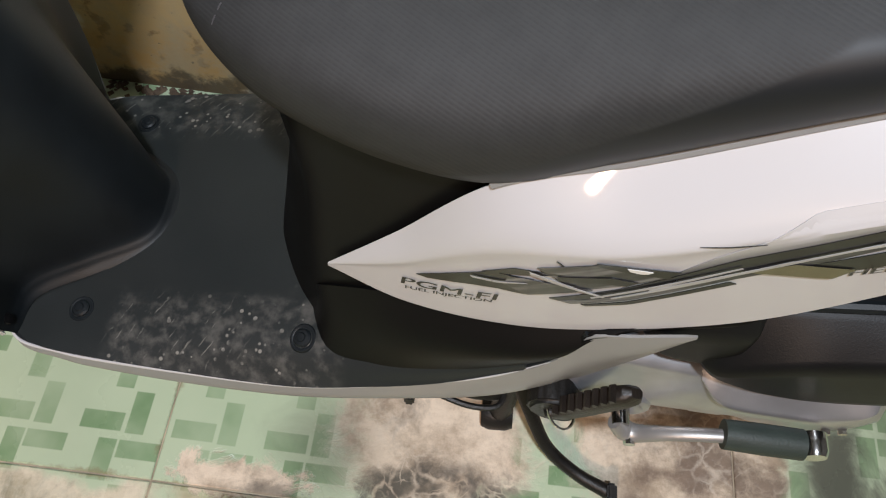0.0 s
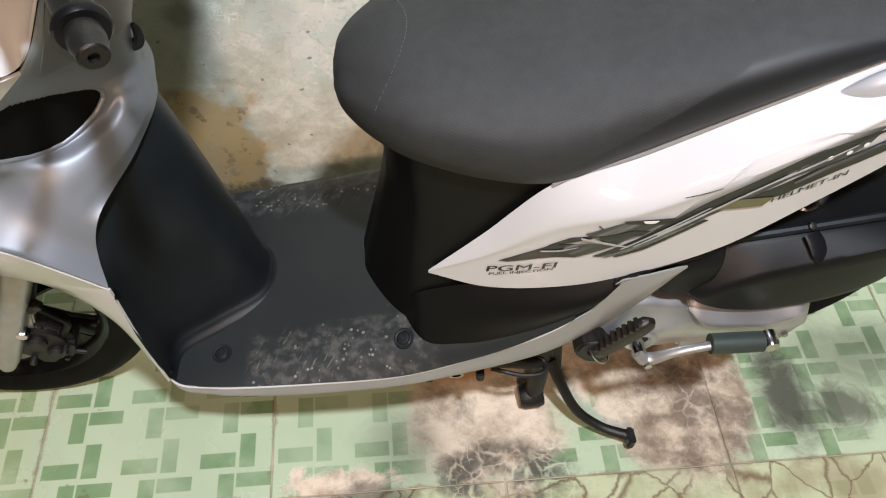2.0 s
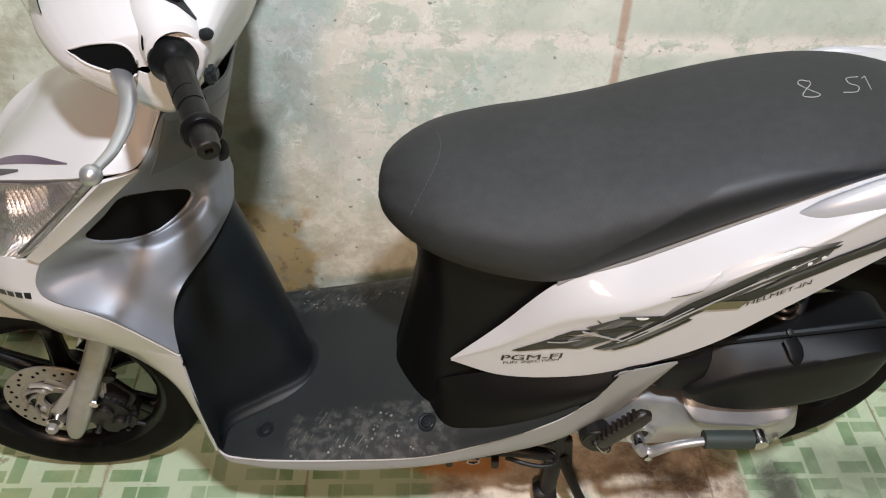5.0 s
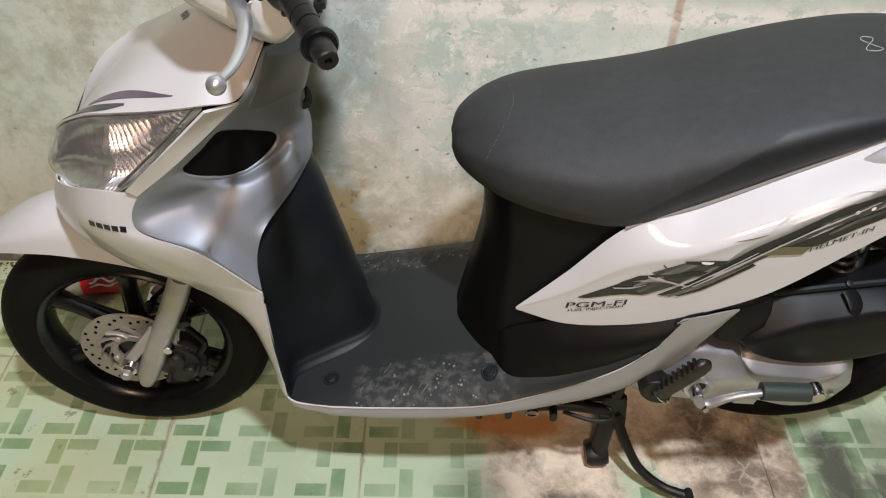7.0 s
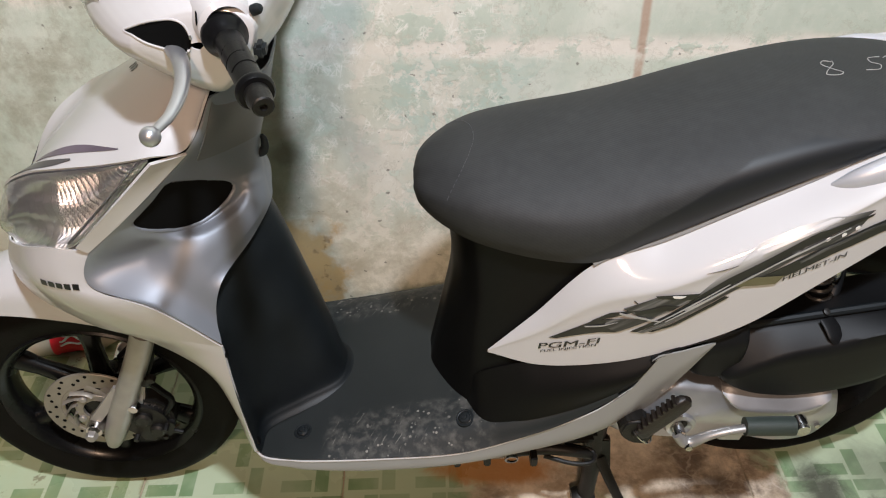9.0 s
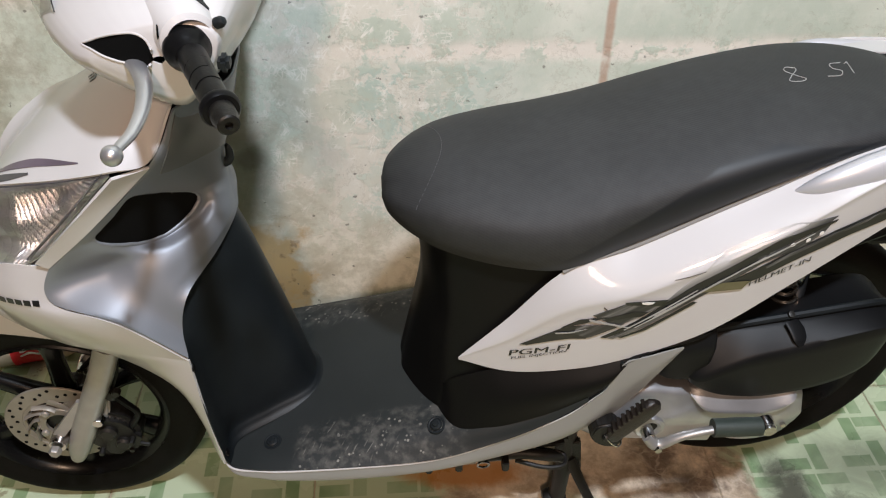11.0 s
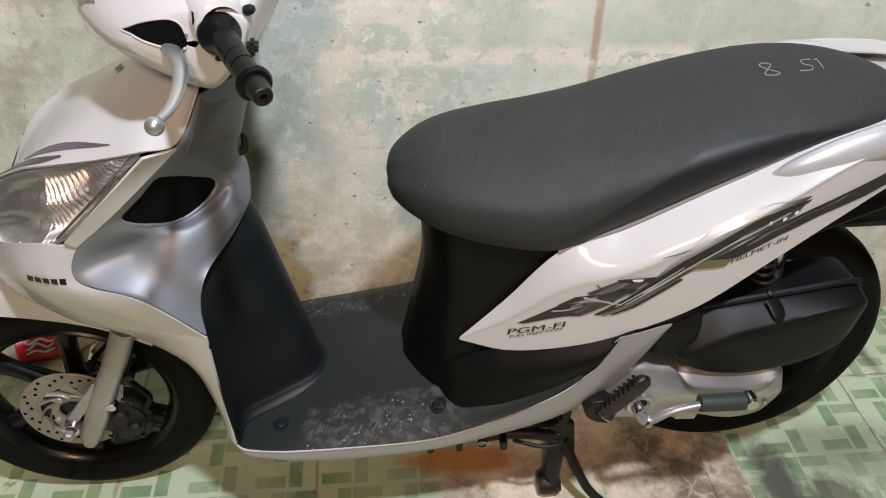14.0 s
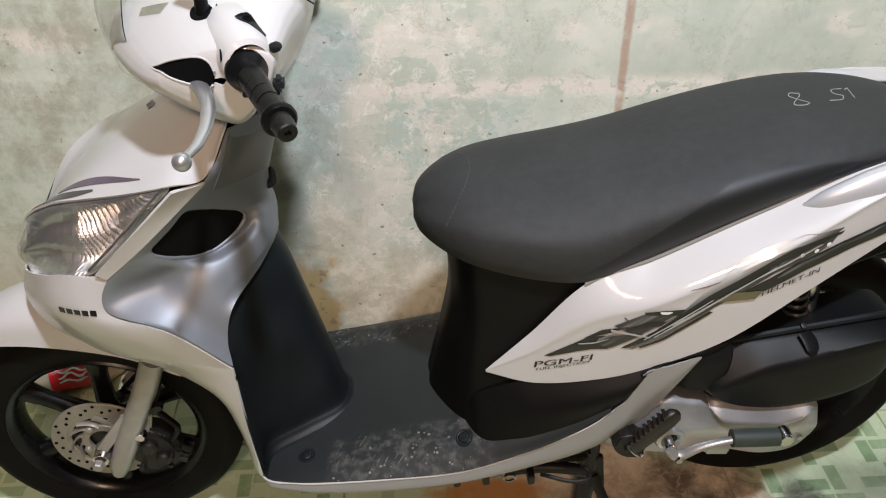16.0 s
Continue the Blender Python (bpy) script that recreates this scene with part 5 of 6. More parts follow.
def tail():
    rail = [(x, y * 0.90, z - 0.013) for x, y, z in [(1.155, -0.171, 0.777), (1.185, -0.180, 0.792), (1.240, -0.184, 0.814), (1.310, -0.180, 0.834), (1.390, -0.160, 0.836), (1.460, -0.122, 0.834), (1.515, -0.060, 0.832), (1.525, 0, 0.832)]]
    full = rail + [(x, -y, z) for x, y, z in reversed(rail[:-1])]
    wide = [0.003, 0.012, 0.018, 0.020, 0.015, 0.012, 0.010, 0.009]
    grab = part("grab_rail", tube(full, wide + [0.009, 0.009, 0.010, 0.012, 0.012, 0.010, 0.003], 16, 90, flat=1.4), RAIL, scooter, "silver painted rear grab rail")
    for s in (-1, 1):
        part("rail_joint", tube([(x, s * (abs(y) + 0.004), z - 0.021 + 0.010 * (k == 0)) for k, (x, y, z) in enumerate(rail[:6])], 0.0026, 8, 40), DARK, grab)
    part("tail_cover", sheet(surface(both_sides([[(1.37, 0, 0.815), (1.37, -0.07, 0.815), (1.32, -0.115, 0.815)], [(1.45, 0, 0.828), (1.45, -0.06, 0.826), (1.44, -0.10, 0.822)], [(1.555, 0, 0.836), (1.555, -0.03, 0.834), (1.55, -0.055, 0.830)]]), 16, 30), 0.003), WHITE, scooter)
    for s in (-1,):
        part("tail_lamp", sheet(surface([[(1.322, s * 0.179, 0.808), (1.322, s * 0.180, 0.805)], [(1.37, s * 0.172, 0.824), (1.37, s * 0.174, 0.800)], [(1.45, s * 0.135, 0.850), (1.45, s * 0.140, 0.80)], [(1.54, s * 0.075, 0.865), (1.55, s * 0.075, 0.82)]], 16, 6), 0.006 * -s), RED_LENS, scooter, "red tail lamp lens")
    part("rear_mudguard", sheet(surface(both_sides([[(1.08, 0, 0.585), (1.08, -0.09, 0.58), (1.08, -0.13, 0.56)], [(1.25, 0, 0.645), (1.25, -0.08, 0.635), (1.25, -0.125, 0.615)], [(1.42, 0, 0.70), (1.42, -0.08, 0.69), (1.42, -0.12, 0.68)], [(1.54, 0, 0.66), (1.54, -0.07, 0.655), (1.54, -0.09, 0.65)], [(1.62, 0, 0.52), (1.62, -0.07, 0.52), (1.62, -0.085, 0.52)], [(1.66, 0, 0.40), (1.66, -0.07, 0.40), (1.66, -0.08, 0.40)]]), 40, 24), 0.004), PLASTIC, scooter, "black plastic rear mudguard")
    arc = [(1.27 + 0.243 * math.cos(a), 0.30 + 0.243 * math.sin(a)) for a in np.linspace(0.85, 2.5, 40)]
    part("wheel_arch", prism(arc + [(1.12, 0.42), (1.27, 0.41)], -0.100, -0.094, 0.002), BLACK_RIM, scooter, "glossy black wheel hugger")
    part("seat_lock_tray", box(0.88, 1.36, -0.120, 0.120, 0.665, 0.715, 0.02), PLASTIC, scooter)
    tub = part("under_tail", prism([(1.300, 0.650), (1.325, 0.634), (1.50, 0.632), (1.56, 0.665), (1.565, 0.80), (1.42, 0.81), (1.30, 0.74)], -0.112, 0.112, 0.006), AIRBOX, scooter, "black plastic box under the tail")
    part("under_tail_lip", prism([(1.318, 0.640), (1.330, 0.630), (1.50, 0.628), (1.50, 0.638)], -0.116, 0.116, 0.002), PLASTIC, tub)


tail()


def cut_corners(pts, times=2, near=0.22):
    """Rounds a closed outline by cutting its corners."""
    p = np.array(pts, float)
    for _ in range(times):
        q = np.roll(p, -1, 0)
        p = np.stack([p * (1 - near) + q * near, p * near + q * (1 - near)], 1).reshape(-1, 2)
    return p


def handlebar():
    secs = []
    for v, front, back, low, top, grow in ((-0.2085, 0.300, 0.436, 0.978, 1.055, 0.12), (-0.2080, 0.300, 0.436, 0.978, 1.055, 0.55), (-0.2060, 0.298, 0.437, 0.976, 1.056, 0.94), (-0.200, 0.288, 0.440, 0.962, 1.062, 1), (-0.175, 0.262, 0.446, 0.945, 1.074, 1), (-0.12, 0.224, 0.458, 0.926, 1.094, 1), (-0.06, 0.198, 0.474, 0.911, 1.106, 1), (0, 0.188, 0.480, 0.903, 1.110, 1)):
        d, h = (back - front) / 2, top - low
        pts = [(front, low + h * 0.50), (front + d * 0.55, low + h * 0.22), (front + d * 1.15, low), (back - d * 0.62, low + h * 0.02), (back - d * 0.16, low + h * 0.42), (back, low + h * 0.84), (back - d * 0.50, top), (front + d * 0.75, top - h * 0.06), (front + d * 0.18, low + h * 0.72)]
        o = cut_corners(pts)
        c = o.mean(0)
        o = c + (o - c) * grow
        secs.append([(x, v, z) for x, z in o])
    left = np.array(secs)
    full = np.concatenate([left, left[-2::-1] * np.array([1, -1, 1])])
    m = full.shape[1]
    ring = np.concatenate([full, full[:, :1]], 1)
    g = np.stack([spline(ring[:, j], 150) for j in range(m + 1)], 1)
    fine = np.linspace(0, m, 3 * m + 1)
    k = np.minimum(fine.astype(int), m - 1)
    g = g[:, k] * (1 - (fine - k))[None, :, None] + g[:, k + 1] * (fine - k)[None, :, None]
    mid = (g[:-1, :-1] + g[1:, :-1] + g[:-1, 1:] + g[1:, 1:]) / 4
    SLOT = smooth_outline([(0.294, 1.037), (0.303, 1.0395), (0.316, 1.0425), (0.333, 1.044), (0.349, 1.0435), (0.359, 1.037), (0.363, 1.025), (0.362, 1.012), (0.356, 1.0055), (0.346, 1.008), (0.330, 1.012), (0.314, 1.019), (0.303, 1.028)], 60)
    skip = np.zeros(mid.shape[:2], bool)
    for side in (1, -1):
        d = np.array([SIGHT.x, SIGHT.y * side, SIGHT.z])
        flat = mid + d * ((-0.20 * side - mid[..., 1]) / d[1])[..., None]
        hit = np.zeros(skip.shape, bool)
        for (x0, z0), (x1, z1) in zip(SLOT, np.roll(SLOT, -1, 0)):
            cross = (z0 > flat[..., 2]) != (z1 > flat[..., 2])
            hit ^= cross & (flat[..., 0] < (x1 - x0) * (flat[..., 2] - z0) / (z1 - z0 + 1e-12) + x0)
        skip |= hit & (mid[..., 1] * side < -0.15) & (mid[..., 0] < 0.40)
    cover = part("handlebar_cover", sheet(g, 0.0025, skip=skip), WHITE, scooter, "glossy white handlebar cover")
    solid = bmesh.new()
    solid.from_mesh(part("cover_lining", sheet(g[3:-3], 0.001), WHITE, cover).data)
    bpy.data.objects.remove(next(o for o in cover.children if o.name == "cover_lining"))
    tree = BVHTree.FromBMesh(solid)

    def on_cover_end(x, z, plane, lift, side):
        d = Vector((SIGHT.x, SIGHT.y * -side, SIGHT.z))
        p = Vector((x, plane * -side, z))
        hit = tree.ray_cast(p - d * 0.3, d)[0]
        return (hit or p) - d * lift

    def patch(name, top, low, plane, mat, label="", thick=0.003, lift=0.0015, side=-1):
        """A thin piece laid on the cover: two edges in x and z on the plane y = plane, carried along SIGHT."""
        g = surface([[(x, 0, z) for x, z in top], [(x, 0, z) for x, z in low]], 8, 20)
        for p in g.reshape(-1, 3):
            p[:] = on_cover_end(p[0], p[2], plane, lift, side)
        return part(name, sheet(g, thick * -side), mat, cover, label)

    for s in (-1, 1):
        rim = np.array([on_cover_end(x, z, -0.20, 0.0, s) for x, z in SLOT])
        part("slot_lip", tube(np.vstack([rim, rim[:2]]), 0.0013, 8, 140), WHITE, cover)
        c = rim.mean(0)
        into = np.array([0.006, -s * 0.02, 0.004])
        part("lever_slot", loft([c + (rim - c) * 1.02, c + (rim - c) * 1.0 + into, c + (rim - c) * 0.85 + into * 2.2, c + (rim - c) * 0.3 + into * 2.4]), DARK, cover, "black lever opening")
        part("lever_perch", box(0.325, 0.356, min(s * 0.19, s * 0.172), max(s * 0.19, s * 0.172), 1.012, 1.038, 0.004), GREY, cover)
        patch("reflector_lens", [(0.268, 1.075), (0.301, 1.073)], [(0.262, 1.060), (0.288, 1.056)], -0.10, CHROME, "small clear lens", 0.004, 0.002, side=s)
        ax = Vector((0.050, s * 0.122, -0.009)).normalized()
        part("switch_housing", lathe([(0.024, 0.0), (0.0300, -0.004), (0.0345, -0.020), (0.040, -0.045), (0.044, -0.075), (0.038, -0.10)], (0.408, s * 0.210, 1.038), ax, 36), WHITE, cover, "white switch housing")
        seam = [on_cover_end(x, z, -0.18, 0.0, s) for x, z in ((0.380, 1.112), (0.378, 1.100), (0.3755, 1.085), (0.373, 1.071), (0.370, 1.044), (0.367, 1.020), (0.368, 1.005))]
        part("cover_seam", tube(seam, 0.0011, 6, 50), DARK, cover)
        if s < 0:
            solid2 = bmesh.new()
            solid2.from_mesh(next(o for o in cover.children if o.name.startswith("switch_housing")).data)
            house = BVHTree.FromBMesh(solid2)
            top, low = spline([(0.392, 1.081), (0.402, 1.084), (0.411, 1.081), (0.424, 1.054)], 18), spline([(0.394, 1.077), (0.400, 1.073), (0.408, 1.068), (0.423, 1.052)], 18)
            quad = []
            for k in (0, 0.33, 0.67, 1):
                row = []
                for p in top * (1 - k) + low * k:
                    q = Vector((p[0], -0.17, p[1]))
                    far = [h[3] for h in (house.ray_cast(q - SIGHT * 0.3, SIGHT), tree.ray_cast(q - SIGHT * 0.3, SIGHT)) if h[0]] + [0.3]
                    row.append(q + SIGHT * (min(far) - 0.3 - 0.0022))
                quad.append(row)
            part("control_window", sheet(np.array(quad), 0.001), PLASTIC, cover, "black switch panel")
            p = Vector(quad[2][9])
            part("light_switch", box(p.x - 0.005, p.x + 0.006, p.y - 0.003, p.y + 0.006, p.z - 0.004, p.z + 0.005, 0.002), RUBBER, cover)
            part("signal_switch", lathe([(0, 0.006), (0.004, 0.005), (0.0062, 0.001), (0.0062, -0.006), (0, -0.006)], (0.440, -0.200, 1.054), (0.8, -0.4, 0.4), 16), PLASTIC, cover, "black turn signal switch")
            part("horn_button", box(0.432, 0.445, -0.222, -0.200, 1.006, 1.022, 0.004), PLASTIC, cover)
            part("cover_screw", lathe([(0, 0.003), (0.004, 0.002), (0.0045, 0), (0, 0)], on_cover_end(0.394, 0.992, -0.195, 0.0, -1), (0.3, -0.85, -0.4), 12), PLASTIC, cover)
        grip = part("grip", tube([(0.402, s * 0.206, 1.031), (0.427, s * 0.268, 1.027), (0.452, s * 0.328, 1.022)], [0.0160, 0.0148, 0.0142], 24, 24), RUBBER, scooter, "black rubber grip with thin grooves")
        part("inner_flange", lathe([(0.015, -0.018), (0.0230, -0.018), (0.0235, -0.007), (0.0255, -0.003), (0.0245, 0.004), (0.019, 0.010), (0.0157, 0.018)], (0.404, s * 0.212, 1.0306), ax, 30), RUBBER, grip)
        part("outer_flange", lathe([(0.0135, -0.008), (0.0175, -0.004), (0.0198, 0.000), (0.0198, 0.004), (0.0175, 0.0075), (0.011, 0.008)], (0.450, s * 0.322, 1.0224), ax, 30), RUBBER, grip)
        part("bar_end", lathe([(0.0128, 0), (0.0128, 0.014), (0.0115, 0.018), (0.0108, 0.0250), (0.009, 0.0265), (0.004, 0.0265), (0.003, 0.022), (0, 0.022)], (0.4525, s * 0.3285, 1.0220), ax, 24), IRON, grip, "dark steel bar end")
        for q, a0 in ((0.30, 0.5), (0.46, 0.2), (0.62, 0.6), (0.40, 3.3), (0.56, 3.6), (0.72, 3.1)):
            c = Vector((0.402 + 0.050 * q, s * (0.206 + 0.122 * q), 1.031 - 0.009 * q))
            part("grip_groove", lathe([(0.0144, -0.0009), (0.0156, -0.0008), (0.0156, 0.0008), (0.0144, 0.0009)], c, (ax + Vector((0.22, 0, 0.18))).normalized(), 18, None, a0, a0 + 2.2), DARK, grip)
        lever = part("brake_lever", tube([(0.318, s * 0.180, 1.016), (0.341, s * 0.200, 1.014), (0.358, s * 0.235, 1.007), (0.362, s * 0.270, 0.997), (0.358, s * 0.305, 0.990), (0.350, s * 0.330, 0.988), (0.347, s * 0.342, 0.989)], [0.008, 0.0105, 0.0092, 0.0078, 0.0064, 0.0055, 0.0052], 14, 40, flat=0.7), ALLOY, scooter, "silver alloy brake lever with a ball end")
        bm = bmesh.new()
        bmesh.ops.create_uvsphere(bm, u_segments=18, v_segments=12, radius=0.0105, matrix=Matrix.Translation((0.347, s * 0.344, 0.988)))
        part("lever_ball", bm, ALLOY, lever)
        part("mirror_stem", tube([(0.350, s * 0.148, 1.065), (0.352, s * 0.150, 1.10), (0.347, s * 0.165, 1.17)], [0.009, 0.008, 0.007], 12), RUBBER, scooter, "black mirror stem")
        part("stem_hole", lathe([(0, 0.003), (0.013, 0.003), (0.015, -0.004)], tree.ray_cast(Vector((0.350, s * 0.148, 1.3)), Vector((0, 0, -1)))[0], (-0.15, s * 0.45, 0.85), 20), DARK, cover)
    part("meter_glass", sheet(surface(both_sides([[(0.435, 0, 1.098), (0.435, -0.05, 1.094), (0.432, -0.085, 1.082)], [(0.485, 0, 1.070), (0.482, -0.05, 1.068), (0.470, -0.085, 1.055)]]), 10, 24) + np.array([0.006, 0, 0.008]), 0.003), SMOKE, cover, "smoked instrument glass")
    part("visor", sheet(surface(both_sides([[(0.200, 0, 0.985), (0.212, -0.07, 0.985), (0.255, -0.125, 0.985)], [(0.190, 0, 1.06), (0.202, -0.07, 1.06), (0.250, -0.13, 1.055)], [(0.215, 0, 1.16), (0.225, -0.06, 1.155), (0.262, -0.11, 1.14)]]), 20, 40), 0.0014), CLEAR, scooter, "small clear visor")
    # dark tube added to stand for the shade between front cover and handlebar
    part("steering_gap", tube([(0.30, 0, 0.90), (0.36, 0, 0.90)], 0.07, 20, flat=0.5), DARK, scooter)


handlebar()


def drive_unit():
    def sections(table, back):
        loops = []
        for u, wt, wc, wb, vt, vc, vb in table:
            o = cut_corners([(back, wt), (vt, wt), (vc, wc), (vb, wb), (back, wb)], 2, 0.10)
            loops.append([(u, y, z) for y, z in o])
        g = np.array(loops)
        return np.stack([spline(g[:, j], 50) for j in range(g.shape[1])], 1)

    # cast case: upper face leaning up, lower face leaning under
    case = part("crankcase", loft(sections(((0.900, 0.330, 0.315, 0.300, -0.17, -0.185, -0.17), (0.930, 0.395, 0.345, 0.284, -0.180, -0.203, -0.178), (0.985, 0.412, 0.350, 0.266, -0.184, -0.207, -0.176), (1.05, 0.405, 0.345, 0.258, -0.186, -0.208, -0.176), (1.12, 0.392, 0.338, 0.262, -0.188, -0.208, -0.176), (1.19, 0.388, 0.335, 0.256, -0.188, -0.206, -0.188), (1.245, 0.386, 0.335, 0.268, -0.186, -0.205, -0.190), (1.274, 0.372, 0.335, 0.300, -0.178, -0.196, -0.186)), -0.08)), ALLOY, scooter, "silver cast engine and transmission case")
    part("case_scroll", loft(sections(((1.075, 0.402, 0.392, 0.386, -0.18, -0.194, -0.186), (1.10, 0.404, 0.374, 0.366, -0.184, -0.213, -0.190), (1.16, 0.402, 0.366, 0.357, -0.186, -0.217, -0.190), (1.21, 0.402, 0.366, 0.356, -0.186, -0.217, -0.190), (1.245, 0.404, 0.382, 0.374, -0.184, -0.210, -0.188), (1.252, 0.400, 0.392, 0.386, -0.17, -0.19, -0.18)), -0.10)), ALLOY, case, "bright raised scroll of the case")
    part("case_foot", prism([(1.092, 0.285), (1.097, 0.249), (1.142, 0.245), (1.146, 0.285)], -0.177, -0.12, 0.005), ALLOY, case)
    part("pivot_boss", lathe([(0, 0.002), (0.012, 0.002), (0.014, -0.002), (0.018, -0.005), (0.024, -0.003), (0.029, 0.008), (0.032, 0.04), (0, 0.04)], (1.012, -0.206, 0.335), (0, 1, 0), 32), ALLOY, case)
    part("pivot_recess", lathe([(0, -0.0005), (0.0125, -0.0005), (0.0125, 0.003), (0, 0.003)], (1.012, -0.2045, 0.335), (0, 1, 0), 24), IRON, case)
    for x, z in ((1.228, 0.312), (1.243, 0.318)):
        part("case_bolt", lathe([(0, -0.004), (0.0048, -0.004), (0.005, 0.002), (0, 0.002)], (x, -0.204, z), (0, 1, 0), 6), CHROME, case)
    k = part("kick_lever", tube([(1.000, -0.226, 0.340), (1.012, -0.230, 0.326), (1.026, -0.233, 0.327), (1.050, -0.236, 0.345), (1.080, -0.237, 0.356), (1.115, -0.237, 0.362)], [0.010, 0.012, 0.010, 0.008, 0.0075, 0.0075], 12, 40, flat=0.8), KICK_ARM, scooter, "silver kick-start lever with dark rubber sleeve")
    part("kick_sleeve", tube([(1.102, -0.236, 0.3635), (1.140, -0.237, 0.363), (1.180, -0.238, 0.3625)], [0.0150, 0.0158, 0.0155], 16), KICK, k, "dark green-black rubber sleeve")
    part("kick_shaft", lathe([(0, -0.014), (0.009, -0.014), (0.010, 0.02), (0, 0.02)], (1.006, -0.216, 0.338), (0, 1, 0), 20), CHROME, k)
    part("kick_bolt", lathe([(0, -0.007), (0.006, -0.007), (0.008, 0.006), (0, 0.006)], (1.018, -0.238, 0.323), (0, 1, 0), 8), CHROME, k)
    part("kick_end", lathe([(0, -0.014), (0.011, -0.014), (0.0135, -0.008), (0.0135, 0.010), (0, 0.010)], (1.191, -0.236, 0.3625), (0, 1, 0), 18), CHROME, k)
    table = ((1.052, 0.498, 0.445, 0.436, -0.160, -0.188, -0.180), (1.072, 0.508, 0.448, 0.424, -0.166, -0.210, -0.200), (1.105, 0.518, 0.472, 0.404, -0.168, -0.214, -0.204), (1.139, 0.526, 0.492, 0.394, -0.170, -0.215, -0.206), (1.19, 0.535, 0.506, 0.388, -0.172, -0.215, -0.206), (1.26, 0.546, 0.528, 0.398, -0.172, -0.215, -0.205), (1.32, 0.553, 0.542, 0.418, -0.170, -0.213, -0.200), (1.355, 0.549, 0.540, 0.454, -0.166, -0.206, -0.194), (1.378, 0.532, 0.522, 0.500, -0.150, -0.182, -0.170))
    box_ = part("air_cleaner", loft(sections(table, -0.085)), AIRBOX, scooter, "charcoal plastic air cleaner case with a raised cover")
    part("case_seam", tube([(1.092, -0.168, 0.520), (1.14, -0.170, 0.531), (1.24, -0.172, 0.549), (1.33, -0.170, 0.560), (1.362, -0.162, 0.553)], 0.006, 8), PLASTIC, box_)
    part("cover_groove", tube([(1.206, -0.178, 0.539), (1.211, -0.190, 0.533), (1.215, -0.202, 0.524), (1.217, -0.209, 0.516)], [0.013, 0.014, 0.014, 0.008], 18, 20, flat=0.22), AIRBOX, box_, "scooped clip recess")
    part("clip_screw", lathe([(0, 0.003), (0.005, 0.002), (0.006, -0.004), (0, -0.004)], (1.205, -0.174, 0.549), (0, -0.5, 0.85), 12), IRON, box_)
    part("intake_duct", loft(sections(((1.000, 0.50, 0.47, 0.44, -0.15, -0.17, -0.16), (1.02, 0.530, 0.49, 0.435, -0.175, -0.194, -0.188), (1.050, 0.548, 0.505, 0.43, -0.180, -0.200, -0.194), (1.084, 0.552, 0.51, 0.44, -0.180, -0.200, -0.196), (1.092, 0.546, 0.51, 0.47, -0.17, -0.190, -0.18)), -0.10)), AIRBOX, scooter, "dark plastic intake duct")
    part("swing_frame", box(0.70, 1.05, -0.08, 0.08, 0.33, 0.50, 0.02), IRON, scooter)
    part("engine_block", box(0.80, 1.12, -0.10, 0.11, 0.23, 0.40, 0.02), IRON, scooter, "grimy dark engine block")
    part("brake_hub", lathe([(0, -0.06), (0.07, -0.06), (0.075, -0.045), (0.075, 0.05), (0, 0.05)], (1.27, 0, 0.30), (0, 1, 0), 30), ALLOY, rear)
    part("muffler", tube([(0.98, 0.14, 0.30), (1.10, 0.155, 0.32), (1.30, 0.165, 0.37), (1.46, 0.165, 0.41)], [0.018, 0.05, 0.056, 0.05], 24, 30), IRON, scooter, "black exhaust muffler")
    shock = part("rear_shock", tube([(1.255, -0.125, 0.36), (1.225, -0.118, 0.66)], 0.014, 12), CHROME, scooter, "rear shock absorber with a dark coil spring")
    turns = [(1.24 + 0.019 * math.cos(a) - 0.004 * a / 6, -0.121 + 0.019 * math.sin(a), 0.44 + a * 0.0028) for a in np.linspace(0, 2 * math.pi * 11, 150)]
    part("spring", tube(turns, 0.0036, 6, 300), SPRING, shock)
    for x in (1.0, 1.05, 1.10):
        part("hose", tube([(x - 0.02, -0.13, 0.40), (x, -0.15, 0.46), (x + 0.06, -0.12, 0.54)], 0.006, 8), RUBBER, scooter)


drive_unit()


